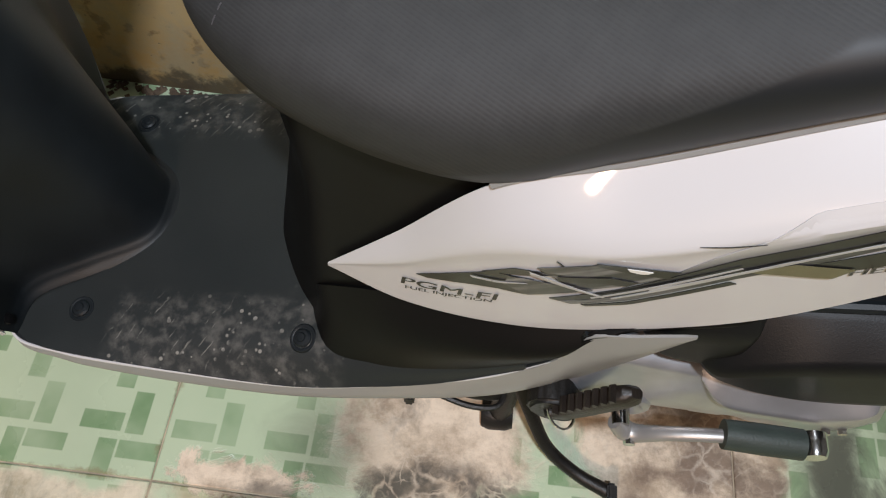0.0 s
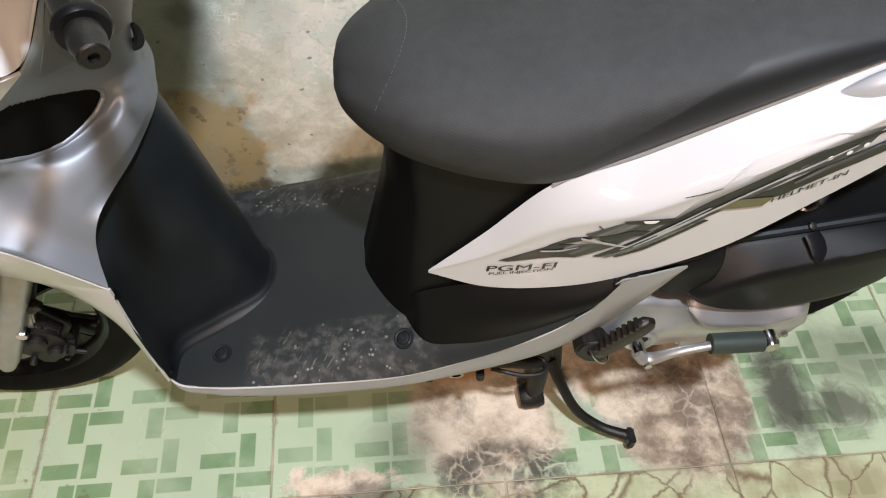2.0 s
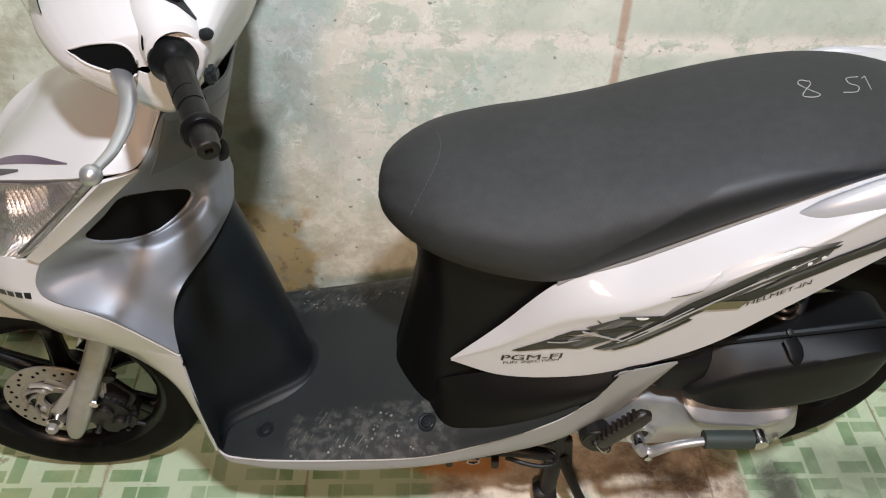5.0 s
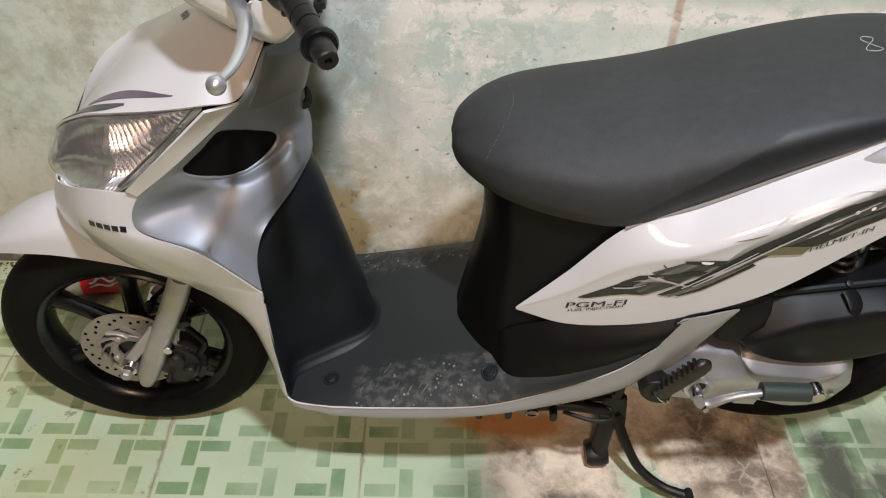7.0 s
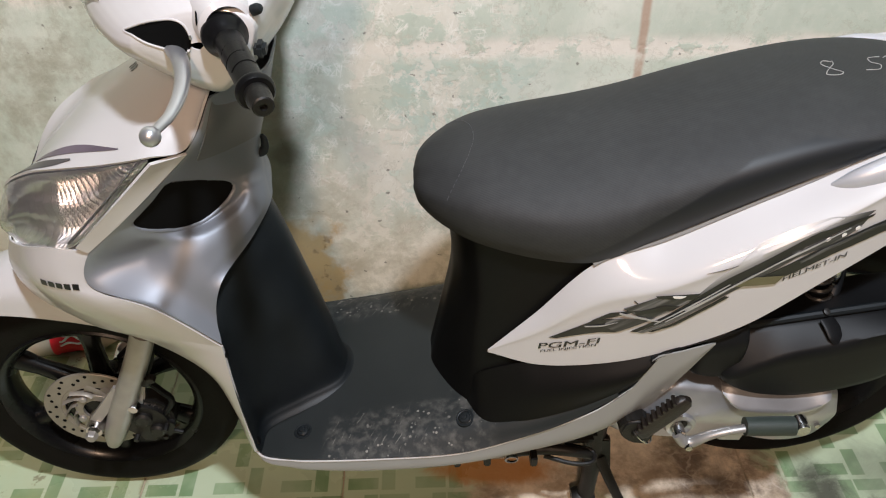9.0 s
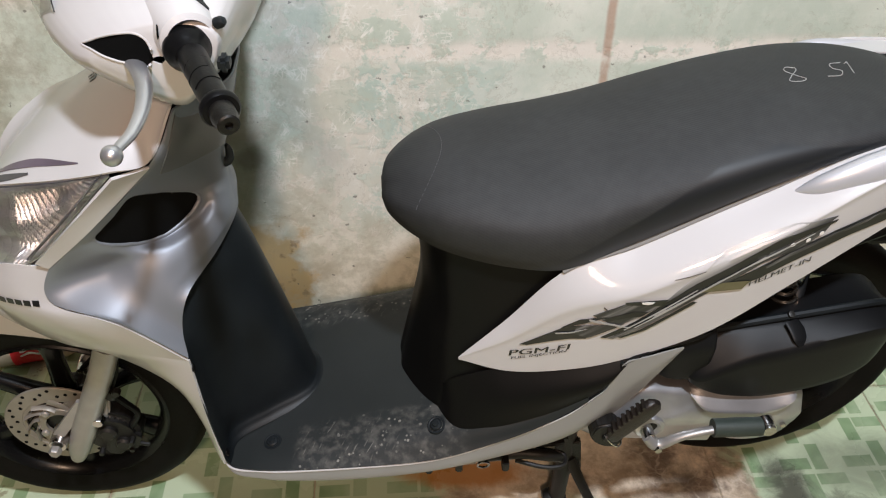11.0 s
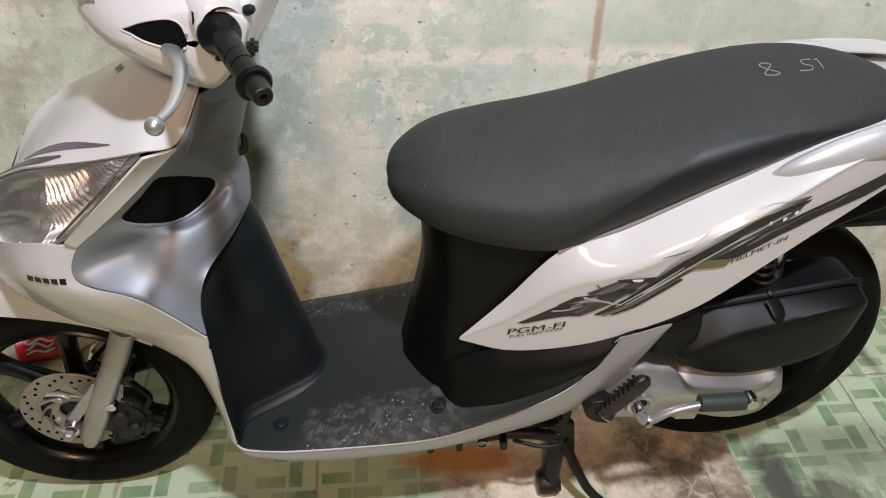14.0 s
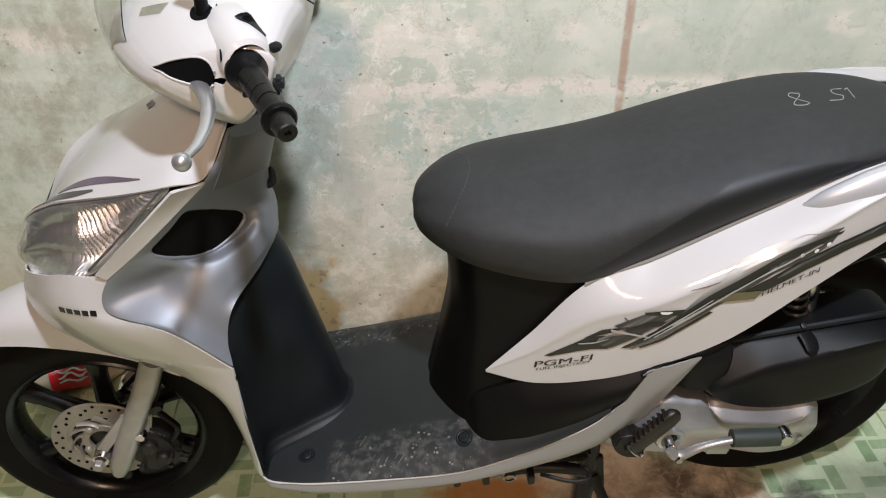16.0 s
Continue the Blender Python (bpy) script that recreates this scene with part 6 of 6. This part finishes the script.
def stands_and_peg():
    st = part("centre_stand", tube([(0.905, -0.105, 0.255), (0.905, -0.115, 0.16), (0.900, -0.128, 0.07), (0.897, -0.130, 0.022)], [0.022, 0.018, 0.016, 0.017], 14), IRON, scooter, "black iron centre stand with a curved foot tang")
    part("far_leg", tube([(0.905, 0.105, 0.255), (0.905, 0.115, 0.16), (0.900, 0.128, 0.07), (0.897, 0.130, 0.022)], [0.022, 0.018, 0.016, 0.017], 14), IRON, st)
    part("cross_tube", tube([(0.905, -0.115, 0.15), (0.905, 0.115, 0.15)], 0.014, 12), IRON, st)
    part("pivot_tube", tube([(0.905, -0.125, 0.255), (0.905, 0.125, 0.255)], 0.018, 12), IRON, st)
    part("stand_tang", tube([(0.915, -0.125, 0.150), (0.935, -0.150, 0.105), (0.965, -0.180, 0.055), (1.010, -0.205, 0.028), (1.055, -0.225, 0.026)], [0.011, 0.0095, 0.009, 0.009, 0.010], 12), IRON, st)
    part("tang_tip", box(1.050, 1.064, -0.245, -0.215, 0.012, 0.042, 0.003), IRON, st)
    for s in (-1, 1):
        part("stand_foot", lathe([(0, -0.022), (0.02, -0.022), (0.024, -0.012), (0.024, 0.012), (0.02, 0.022), (0, 0.022)], (0.895, s * 0.130, 0.024), (1, 0, 0.1), 18), IRON, st)
    part("stand_gusset", prism([(0.885, 0.20), (0.93, 0.20), (0.94, 0.11), (0.905, 0.095), (0.888, 0.12)], -0.128, -0.112, 0.003), IRON, st)
    side = part("side_stand", tube([(0.665, -0.165, 0.232), (0.72, -0.170, 0.232), (0.80, -0.168, 0.235), (0.86, -0.172, 0.228), (0.890, -0.165, 0.205)], [0.013, 0.009, 0.010, 0.010, 0.007], 12), IRON, scooter, "black side stand folded up under the skirt")
    part("side_bracket", box(0.635, 0.675, -0.165, -0.09, 0.205, 0.245, 0.006), IRON, side)
    coil = [(0.675 + a * 0.00062, -0.182 + 0.0032 * math.cos(a), 0.238 + 0.0032 * math.sin(a)) for a in np.linspace(0, 2 * math.pi * 15, 240)]
    part("stand_spring", tube(coil, 0.0011, 6, 240), FORK, side, "small steel spring")
    part("spring_hook", lathe([(0.009, -0.0015), (0.012, -0.0015), (0.012, 0.0015), (0.009, 0.0015), (0.009, -0.0015)], (0.742, -0.186, 0.234), (0, 1, 0.2), 18), CHROME, side)
    part("stand_loop", tube([(0.80, -0.175, 0.225), (0.85, -0.186, 0.215), (0.885, -0.182, 0.212), (0.888, -0.160, 0.214), (0.84, -0.150, 0.222)], 0.004, 8), IRON, side)
    lower, upper = np.array([0.940, -0.222, 0.338]), np.array([1.004, -0.226, 0.424])
    axis, rise, out = (upper - lower), np.array([-0.0135, -0.003, 0.0105]), np.array([0.0, -0.013, -0.002])
    peg_loops = []
    for q, k in ((0.0, 0.75), (0.06, 0.95), (0.30, 1.0), (0.80, 1.0), (0.94, 0.85), (1.0, 0.45)):
        o = cut_corners([(-1, -0.8), (1, -0.8), (1, 0.8), (-1, 0.8)], 2, 0.2) * k
        peg_loops.append([lower + axis * q + rise * u + out * v for u, v in o])
    peg = part("footpeg", loft(peg_loops), PEG, scooter, "folded black rubber passenger footpeg with a toothed edge")
    for q in np.linspace(0.16, 0.86, 8):
        c, e = lower + axis * q + rise * 0.96, axis * 0.030
        part("peg_tooth", loft([[c - e - out * 0.7, c + e - out * 0.7, c + e + out * 0.7, c - e + out * 0.7], [c - out * 0.6 + rise * 0.38, c + e * 0.9 - out * 0.6 + rise * 0.38, c + e * 0.9 + out * 0.6 + rise * 0.38, c + out * 0.6 + rise * 0.38]]), PEG, peg)
    ax = Vector([float(v) for v in axis]).normalized()
    part("peg_ring", lathe([(0.0185, -0.0015), (0.0205, -0.001), (0.0205, 0.001), (0.0185, 0.0015), (0.0185, -0.0015)], lower + axis * 0.05 - rise * 0.1, ax, 28), CHROME, peg, "bright edge ring")
    part("peg_bracket", prism(cut_corners([(0.905, 0.345), (0.925, 0.318), (0.957, 0.312), (0.968, 0.345), (0.945, 0.375), (0.915, 0.372)], 1, 0.2), -0.226, -0.165, 0.004), IRON, peg)
    part("peg_pivot", lathe([(0, -0.004), (0.007, -0.004), (0.009, 0.0), (0.009, 0.01), (0, 0.01)], (0.935, -0.228, 0.345), (0, 1, 0), 14), IRON, peg)
    part("frame_tube", tube([(0.50, -0.11, 0.20), (0.68, -0.115, 0.215), (0.86, -0.115, 0.25), (0.96, -0.13, 0.36)], 0.016, 12), IRON, scooter)
    part("frame_tube", tube([(0.50, 0.11, 0.20), (0.68, 0.115, 0.215), (0.86, 0.115, 0.25), (0.96, 0.13, 0.36)], 0.016, 12), IRON, scooter)
    part("belly_plate", box(0.34, 0.90, -0.15, 0.15, 0.215, 0.240, 0.008), IRON, scooter)
    for x, y, z in ((0.648, -0.180, 0.228), (0.70, -0.183, 0.232), (0.78, -0.19, 0.235)):
        part("frame_clip", box(x - 0.006, x + 0.006, y - 0.006, y + 0.03, z - 0.012, z + 0.01, 0.002), IRON, scooter)


stands_and_peg()


# ---- graphics on the flank ----
def flank_tree():
    return BVHTree.FromObject(flank, bpy.context.evaluated_depsgraph_get())


FLANK_TREE = flank_tree()


def on_flank(x, z, lift=0.0012):
    hit, normal, _, _ = FLANK_TREE.ray_cast(Vector((x, -0.5, z)), Vector((0, 1, 0)))
    return (hit.x, hit.y - lift, hit.z) if hit else (x, -0.2, z)


def bent(pts, n):
    p = np.array(pts, float)
    s = np.r_[0, np.cumsum(np.linalg.norm(np.diff(p, axis=0), axis=1))]
    return np.stack([np.interp(np.linspace(0, s[-1], n), s, p[:, k]) for k in range(2)], 1)


def graphic(top, low, mat, lift=0.0012, n=26):
    a, b = bent(top, n), bent(low, n)
    g = np.array([[on_flank(*(p * (1 - k) + q * k), lift) for p, q in zip(a, b)] for k in (0, 0.34, 0.67, 1)])
    part("graphic", sheet(g, -0.0006), mat, flank)


graphic([(0.790, 0.514), (0.821, 0.539), (0.853, 0.564), (0.889, 0.571)], [(0.800, 0.515), (0.839, 0.533), (0.860, 0.540), (0.884, 0.543)], DECAL)
graphic([(0.868, 0.567), (0.889, 0.571), (0.935, 0.577)], [(0.866, 0.552), (0.886, 0.545), (0.926, 0.570)], DECAL_GREY, 0.0020)
graphic([(0.847, 0.561), (0.872, 0.580), (0.912, 0.590)], [(0.856, 0.564), (0.879, 0.573), (0.908, 0.587)], DECAL)
graphic([(0.889, 0.590), (0.932, 0.615), (0.986, 0.613)], [(0.912, 0.577), (0.931, 0.575), (0.958, 0.592)], DECAL_GREY)
graphic([(0.906, 0.586), (0.945, 0.601), (0.966, 0.600)], [(0.908, 0.580), (0.940, 0.590), (0.958, 0.592)], DECAL, 0.0020)
graphic([(0.930, 0.619), (0.955, 0.621), (0.992, 0.623)], [(0.934, 0.614), (0.955, 0.613), (0.984, 0.612)], DECAL, 0.0020)
graphic([(0.953, 0.6195), (0.962, 0.620), (0.972, 0.6195)], [(0.956, 0.616), (0.964, 0.615), (0.969, 0.6165)], LABEL_WHITE, 0.0028, 8)
graphic([(0.904, 0.547), (0.949, 0.580), (1.025, 0.647), (1.070, 0.676), (1.131, 0.722), (1.204, 0.748)], [(0.912, 0.546), (0.957, 0.574), (1.032, 0.636), (1.078, 0.664), (1.136, 0.708), (1.202, 0.744)], DECAL)
graphic([(0.914, 0.546), (0.957, 0.573), (1.032, 0.635), (1.076, 0.662), (1.120, 0.692)], [(0.922, 0.545), (0.962, 0.567), (1.030, 0.620), (1.074, 0.650), (1.118, 0.684)], DECAL_GREY)
graphic([(0.930, 0.549), (0.962, 0.566), (1.000, 0.595), (1.028, 0.617)], [(0.934, 0.548), (0.966, 0.563), (1.004, 0.592), (1.034, 0.615)], DECAL, 0.0020)
graphic([(1.105, 0.692), (1.136, 0.706), (1.165, 0.722), (1.196, 0.742)], [(1.108, 0.678), (1.140, 0.694), (1.170, 0.710), (1.190, 0.728)], DECAL_GREY)
graphic([(1.063, 0.643), (1.104, 0.669), (1.151, 0.700), (1.207, 0.729), (1.275, 0.757), (1.352, 0.788)], [(1.086, 0.639), (1.115, 0.654), (1.165, 0.685), (1.228, 0.717), (1.290, 0.738), (1.355, 0.766)], DECAL)
graphic([(1.120, 0.676), (1.151, 0.697), (1.207, 0.726), (1.275, 0.753)], [(1.122, 0.672), (1.153, 0.692), (1.209, 0.722), (1.277, 0.749)], DECAL_GREY, 0.0022)
graphic([(1.352, 0.788), (1.40, 0.807), (1.44, 0.825)], [(1.355, 0.766), (1.40, 0.784), (1.44, 0.803)], DECAL)
graphic([(0.980, 0.6070), (1.012, 0.6480), (1.060, 0.7000), (1.108, 0.7250), (1.150, 0.7440), (1.203, 0.7530)], [(0.982, 0.6060), (1.006, 0.6230), (1.062, 0.6580), (1.112, 0.6900), (1.150, 0.7140), (1.185, 0.7340)], DECAL_FADE, 0.0004, 40)
graphic([(1.030, 0.6330), (1.064, 0.6500), (1.104, 0.6510)], [(1.040, 0.6340), (1.080, 0.6360), (1.094, 0.6370)], DECAL_OLIVE, 0.0026)
graphic([(0.995, 0.6580), (1.015, 0.6645), (1.036, 0.672)], [(0.995, 0.6575), (1.015, 0.6638), (1.036, 0.6716)], DECAL_GREY)
graphic([(0.902, 0.606), (0.906, 0.602), (0.909, 0.599)], [(0.903, 0.607), (0.907, 0.603), (0.910, 0.600)], DECAL, 0.0012, 6)
for x, z in ((1.146, 0.712), (1.166, 0.718), (1.182, 0.728)):
    graphic([(x, z), (x + 0.003, z + 0.003), (x + 0.006, z + 0.002)], [(x + 0.001, z - 0.004), (x + 0.004, z - 0.003), (x + 0.006, z - 0.001)], LABEL_WHITE, 0.0028, 6)


# thin pale stripes inside the black sweep
for a, b in (((0.935, 0.5655), (1.030, 0.6395)), ((0.950, 0.5705), (1.060, 0.655)), ((0.975, 0.593), (1.115, 0.693)), ((1.085, 0.672), (1.175, 0.729))):
    p, q = np.array(a), np.array(b)
    graphic([p, (p + q) / 2 + np.array([0, 0.0006]), q], [p + np.array([0.001, -0.001]), (p + q) / 2 + np.array([0.001, -0.0022]), q + np.array([0.001, -0.0008])], STRIPE, 0.0030, 14)
graphic([(0.884, 0.5835), (0.905, 0.5800), (0.945, 0.5705)], [(0.885, 0.5800), (0.905, 0.5760), (0.944, 0.5690)], STRIPE, 0.0030, 10)
graphic([(0.838, 0.5500), (0.862, 0.5555), (0.884, 0.5645)], [(0.840, 0.5485), (0.862, 0.5530), (0.882, 0.5635)], STRIPE, 0.0030, 10)


def lettering(text, start, end, height, mat, stretch=1.0):
    """Words lying on the flank panel along the line from start to end."""
    cu = bpy.data.curves.new("lettering", "FONT")
    cu.body, cu.size, cu.shear = text, 1.0, 0.25
    tmp = new("lettering", cu)
    bpy.context.view_layer.update()
    me = bpy.data.meshes.new_from_object(tmp.evaluated_get(bpy.context.evaluated_depsgraph_get()))
    bpy.data.objects.remove(tmp)
    xs = [v.co.x for v in me.vertices]
    x0, wide = min(xs), max(xs) - min(xs)
    d = np.array(end) - np.array(start)
    up = np.array([-d[1], d[0]]) / np.linalg.norm(d)
    bm = bmesh.new()
    for shift in (0.0, 0.014, 0.028):
        bm.from_mesh(me)
        bm.verts.ensure_lookup_table()
        for v in bm.verts[-len(me.vertices):]:
            v.co.x += shift
            v.co.z += shift * 0.002
    bmesh.ops.triangulate(bm, faces=bm.faces)
    for v in bm.verts:
        q = np.array(start) + d * (v.co.x - x0) / wide + up * v.co.y * height / 0.69
        v.co = on_flank(*q, 0.0016)
    return part("lettering", bm, mat, flank, "black printed words " + text, False)


lettering("PGM-FI", (0.775, 0.4865), (0.866, 0.5195), 0.0105, DECAL)
lettering("FUEL INJECTION", (0.779, 0.4800), (0.860, 0.5125), 0.0046, DECAL)
lettering("HELMET-IN", (1.104, 0.640), (1.187, 0.679), 0.0080, DECAL_GREY)

# maker's mark on the front cowl and on the front cover, as plain bars
NOSE_TREE = BVHTree.FromObject(nose, bpy.context.evaluated_depsgraph_get())
for i in range(5):
    for side in (1, -1):
        x = 0.068 + i * 0.0125
        g = []
        for k in (0, 1):
            r = []
            for q in (0, 0.5, 1):
                hit = NOSE_TREE.ray_cast(Vector((x + q * 0.0092, -0.5 * side, 0.651 + 0.0085 * k + i * 0.0006)), Vector((0, side, 0)))[0]
                r.append((hit.x, hit.y - 0.001 * side, hit.z) if hit else (x, -0.17 * side, 0.655))
            g.append(r)
        part("mark_bar", sheet(np.array(g), 0.0006 * side), DECAL, nose)

COVER = next(o for o in scooter.children if o.name == "front_cover")
COVER_TREE = BVHTree.FromObject(COVER, bpy.context.evaluated_depsgraph_get())


def on_cover(x, y, lift=0.0012):
    hit = COVER_TREE.ray_cast(Vector((x, y, 1.3)), Vector((0, 0, -1)))[0]
    hit = hit or COVER_TREE.find_nearest(Vector((x, y, 0.80 + 0.3 * x)))[0]
    return (hit.x, hit.y, hit.z + lift)


for i in range(3):
    a, b = (0.209 + 0.005 * i, 0.012 - i * 0.012), (0.218 + 0.005 * i, 0.004 - i * 0.012)
    part("mark_bar", sheet(np.array([[on_cover(a[0], a[1]), on_cover(b[0], a[1])], [on_cover(a[0], b[1]), on_cover(b[0], b[1])]]), 0.0006), DECAL, COVER)
for top, low, mat in (
    ([(0.004, -0.036), (0.040, -0.076), (0.085, -0.104), (0.120, -0.122), (0.160, -0.142)], [(0.004, -0.050), (0.040, -0.090), (0.085, -0.119), (0.120, -0.135), (0.160, -0.145)], DECAL_DUSK),
    ([(0.092, -0.094), (0.135, -0.110), (0.180, -0.132), (0.234, -0.165)], [(0.092, -0.100), (0.137, -0.123), (0.185, -0.145), (0.234, -0.1665)], DECAL_PURPLE),
):
    a, b = spline(top, 24), spline(low, 24)
    g = np.array([[on_cover(*(p * (1 - k) + q * k), 0.0008) for p, q in zip(a, b)] for k in (0, 0.5, 1)])
    part("graphic", sheet(g, -0.0006), mat, COVER, "violet-grey sweep")

# chalk figures on the seat: 8, 5, 1
SEAT_TREE = BVHTree.FromObject(seat_ob, bpy.context.evaluated_depsgraph_get())


def chalk(points):
    pts = []
    for x, y in spline([(a + 0.009, b + 0.032) for a, b in points], 5 * len(points)):
        hit = SEAT_TREE.ray_cast(Vector((x, y, 1.3)), Vector((0, 0, -1)))[0]
        pts.append((x, y, (hit.z if hit else 0.88) + 0.0003))
    part("chalk_stroke", tube(pts, 0.0007, 5, len(pts)), CHALK, seat_ob, "white chalk figure")


chalk([(1.192, -0.012), (1.182, -0.008), (1.176, -0.018), (1.186, -0.034), (1.196, -0.046), (1.186, -0.052), (1.172, -0.048), (1.180, -0.034), (1.192, -0.020), (1.194, -0.010)])
chalk([(1.268, 0.000), (1.250, -0.004), (1.248, -0.018), (1.258, -0.026), (1.250, -0.040), (1.230, -0.042)])
chalk([(1.279, 0.002), (1.276, -0.016), (1.273, -0.034)])
chalk([(1.272, -0.004), (1.2785, 0.002)])


# ---- loose things ----
def bottle():
    ob = tagged(new("plastic_bottle"), "clear plastic drink bottle with a red label lying by the wall", "bottle")
    ob.matrix_world = pose(-0.916, -0.086, 0.044, 0, 0, 12)
    def along(profile):
        return lathe([(r * 1.28, o) for r, o in profile], (0, 0, 0), (1, 0, 0), 36)
    part("bottle_body", along([(0, -0.112), (0.022, -0.115), (0.032, -0.108), (0.034, -0.09), (0.0335, -0.05), (0.031, -0.055), (0.031, 0.04), (0.0335, 0.045), (0.033, 0.06), (0.024, 0.088), (0.0135, 0.105), (0.0125, 0.12), (0.0115, 0.12), (0.022, 0.087), (0.031, 0.06), (0.029, 0.04), (0.029, -0.045), (0.032, -0.09), (0.030, -0.107), (0, -0.109)]), BOTTLE, ob)
    part("bottle_label", along([(0.0318, -0.056), (0.0345, -0.054), (0.0345, -0.050), (0.0322, -0.046), (0.0322, 0.040), (0.0318, 0.042)]), RED, ob, "red paper label with white flourishes")
    part("bottle_cap", along([(0, 0.138), (0.0135, 0.137), (0.0145, 0.134), (0.0145, 0.120), (0.012, 0.119)]), RED, ob)
    lab = ob.children[1]
    for k, (a0, amp) in enumerate(((2.35, 0.10), (2.62, 0.14), (2.95, 0.07))):
        pts = []
        for i in range(24):
            q = i / 23
            ang = a0 + amp * math.sin(q * 9 + k)
            pts.append((-0.034 + 0.064 * q, 0.0325 * math.cos(ang + 0.9), 0.0325 * math.sin(ang - 0.9 + 0.9)))
        part("label_flourish", tube([(x, 0.0418 * math.cos(a), 0.0418 * math.sin(a)) for (x, _, _), a in zip(pts, [a0 + amp * math.sin(i / 23 * 9 + k) for i in range(24)])], [0.0016, 0.0030, 0.0020, 0.0032, 0.0016], 6, 40), LABEL_WHITE, lab)


bottle()


def debris():
    """Crumbs of plaster and dirt along the foot of the wall."""
    rnd = random.Random(5)
    verts, faces = [], []
    for _ in range(420):
        x = rnd.choice([rnd.gauss(-0.36, 0.16), rnd.uniform(-1.5, 1.6), rnd.gauss(-1.1, 0.15)])
        y = -abs(rnd.gauss(0, 0.016)) - 0.004
        r = rnd.uniform(0.0015, 0.0075) * (1.3 if abs(x + 0.36) < 0.2 else 0.8)
        b = len(verts)
        for sx, sy, sz in ((1, 0, 0.2), (-1, 0.1, 0.1), (0.1, 1, 0.15), (0, -1, 0.1), (0, 0.1, 1.0), (0, 0, -0.1)):
            verts.append((x + r * sx * rnd.uniform(0.6, 1.3), min(-0.001, y + r * sy * rnd.uniform(0.6, 1.3)), max(0.0005, r * sz * rnd.uniform(0.6, 1.2))))
        for f in ((0, 2, 4), (2, 1, 4), (1, 3, 4), (3, 0, 4), (2, 0, 5), (1, 2, 5), (3, 1, 5), (0, 3, 5)):
            faces.append([b + k for k in f])
    me = bpy.data.meshes.new("wall_dirt")
    me.from_pydata(verts, [], faces)
    me.materials.append(FIBRE)
    tagged(new("wall_dirt"  , me), "brown crumbs and dirt along the foot of the wall", "dirt", kind="stuff")


debris()


# ---- floor tiles ----
def tile_mesh(name, seed, size=0.408, gap=0.0015):
    rnd = random.Random(seed)
    bm = bmesh.new()
    h = size / 2 - gap
    c = 0.0016
    lower = [bm.verts.new((sx * h, sy * h, -0.0035)) for sx, sy in ((-1, -1), (1, -1), (1, 1), (-1, 1))]
    edge = [bm.verts.new((sx * h, sy * h, -c)) for sx, sy in ((-1, -1), (1, -1), (1, 1), (-1, 1))]
    top = [bm.verts.new((sx * (h - c), sy * (h - c), 0)) for sx, sy in ((-1, -1), (1, -1), (1, 1), (-1, 1))]
    for a, b in ((lower, edge), (edge, top)):
        for i in range(4):
            bm.faces.new((a[i], a[(i + 1) % 4], b[(i + 1) % 4], b[i]))
    bm.faces.new(top)
    me = bpy.data.meshes.new(name)
    bm.to_mesh(me)
    bm.free()
    me.materials.append(TILE)
    return me


TILE_MESH = tile_mesh("tile", 1)
turn = pose(-0.238, -0.69, 0, 0, 0, 2.0)
for i in range(-6, 8):
    for j in range(-7, 3):
        m = turn @ Matrix.Translation(((i + 0.5) * 0.408, (j + 0.5) * 0.408, 0))
        c = m.translation
        if X0 - 0.05 < c.x < X1 + 0.05 and Y0 - 0.05 < c.y < 0.12:
            t = new("tile", TILE_MESH)
            rnd = random.Random(i * 31 + j)
            t.matrix_world = m @ pose(0, 0, rnd.uniform(-0.0006, 0.0002), rnd.uniform(-0.08, 0.08), rnd.uniform(-0.08, 0.08), rnd.uniform(-0.1, 0.1))
            t.parent = floor

# the joint under the worn patch is filled level with mortar
filler = mesh_ob("joint_filler", box(0.4045, 0.4115, 0.004, 0.400, -0.004, 0.0004), TILE, False)
filler.matrix_world = turn
filler.parent = floor
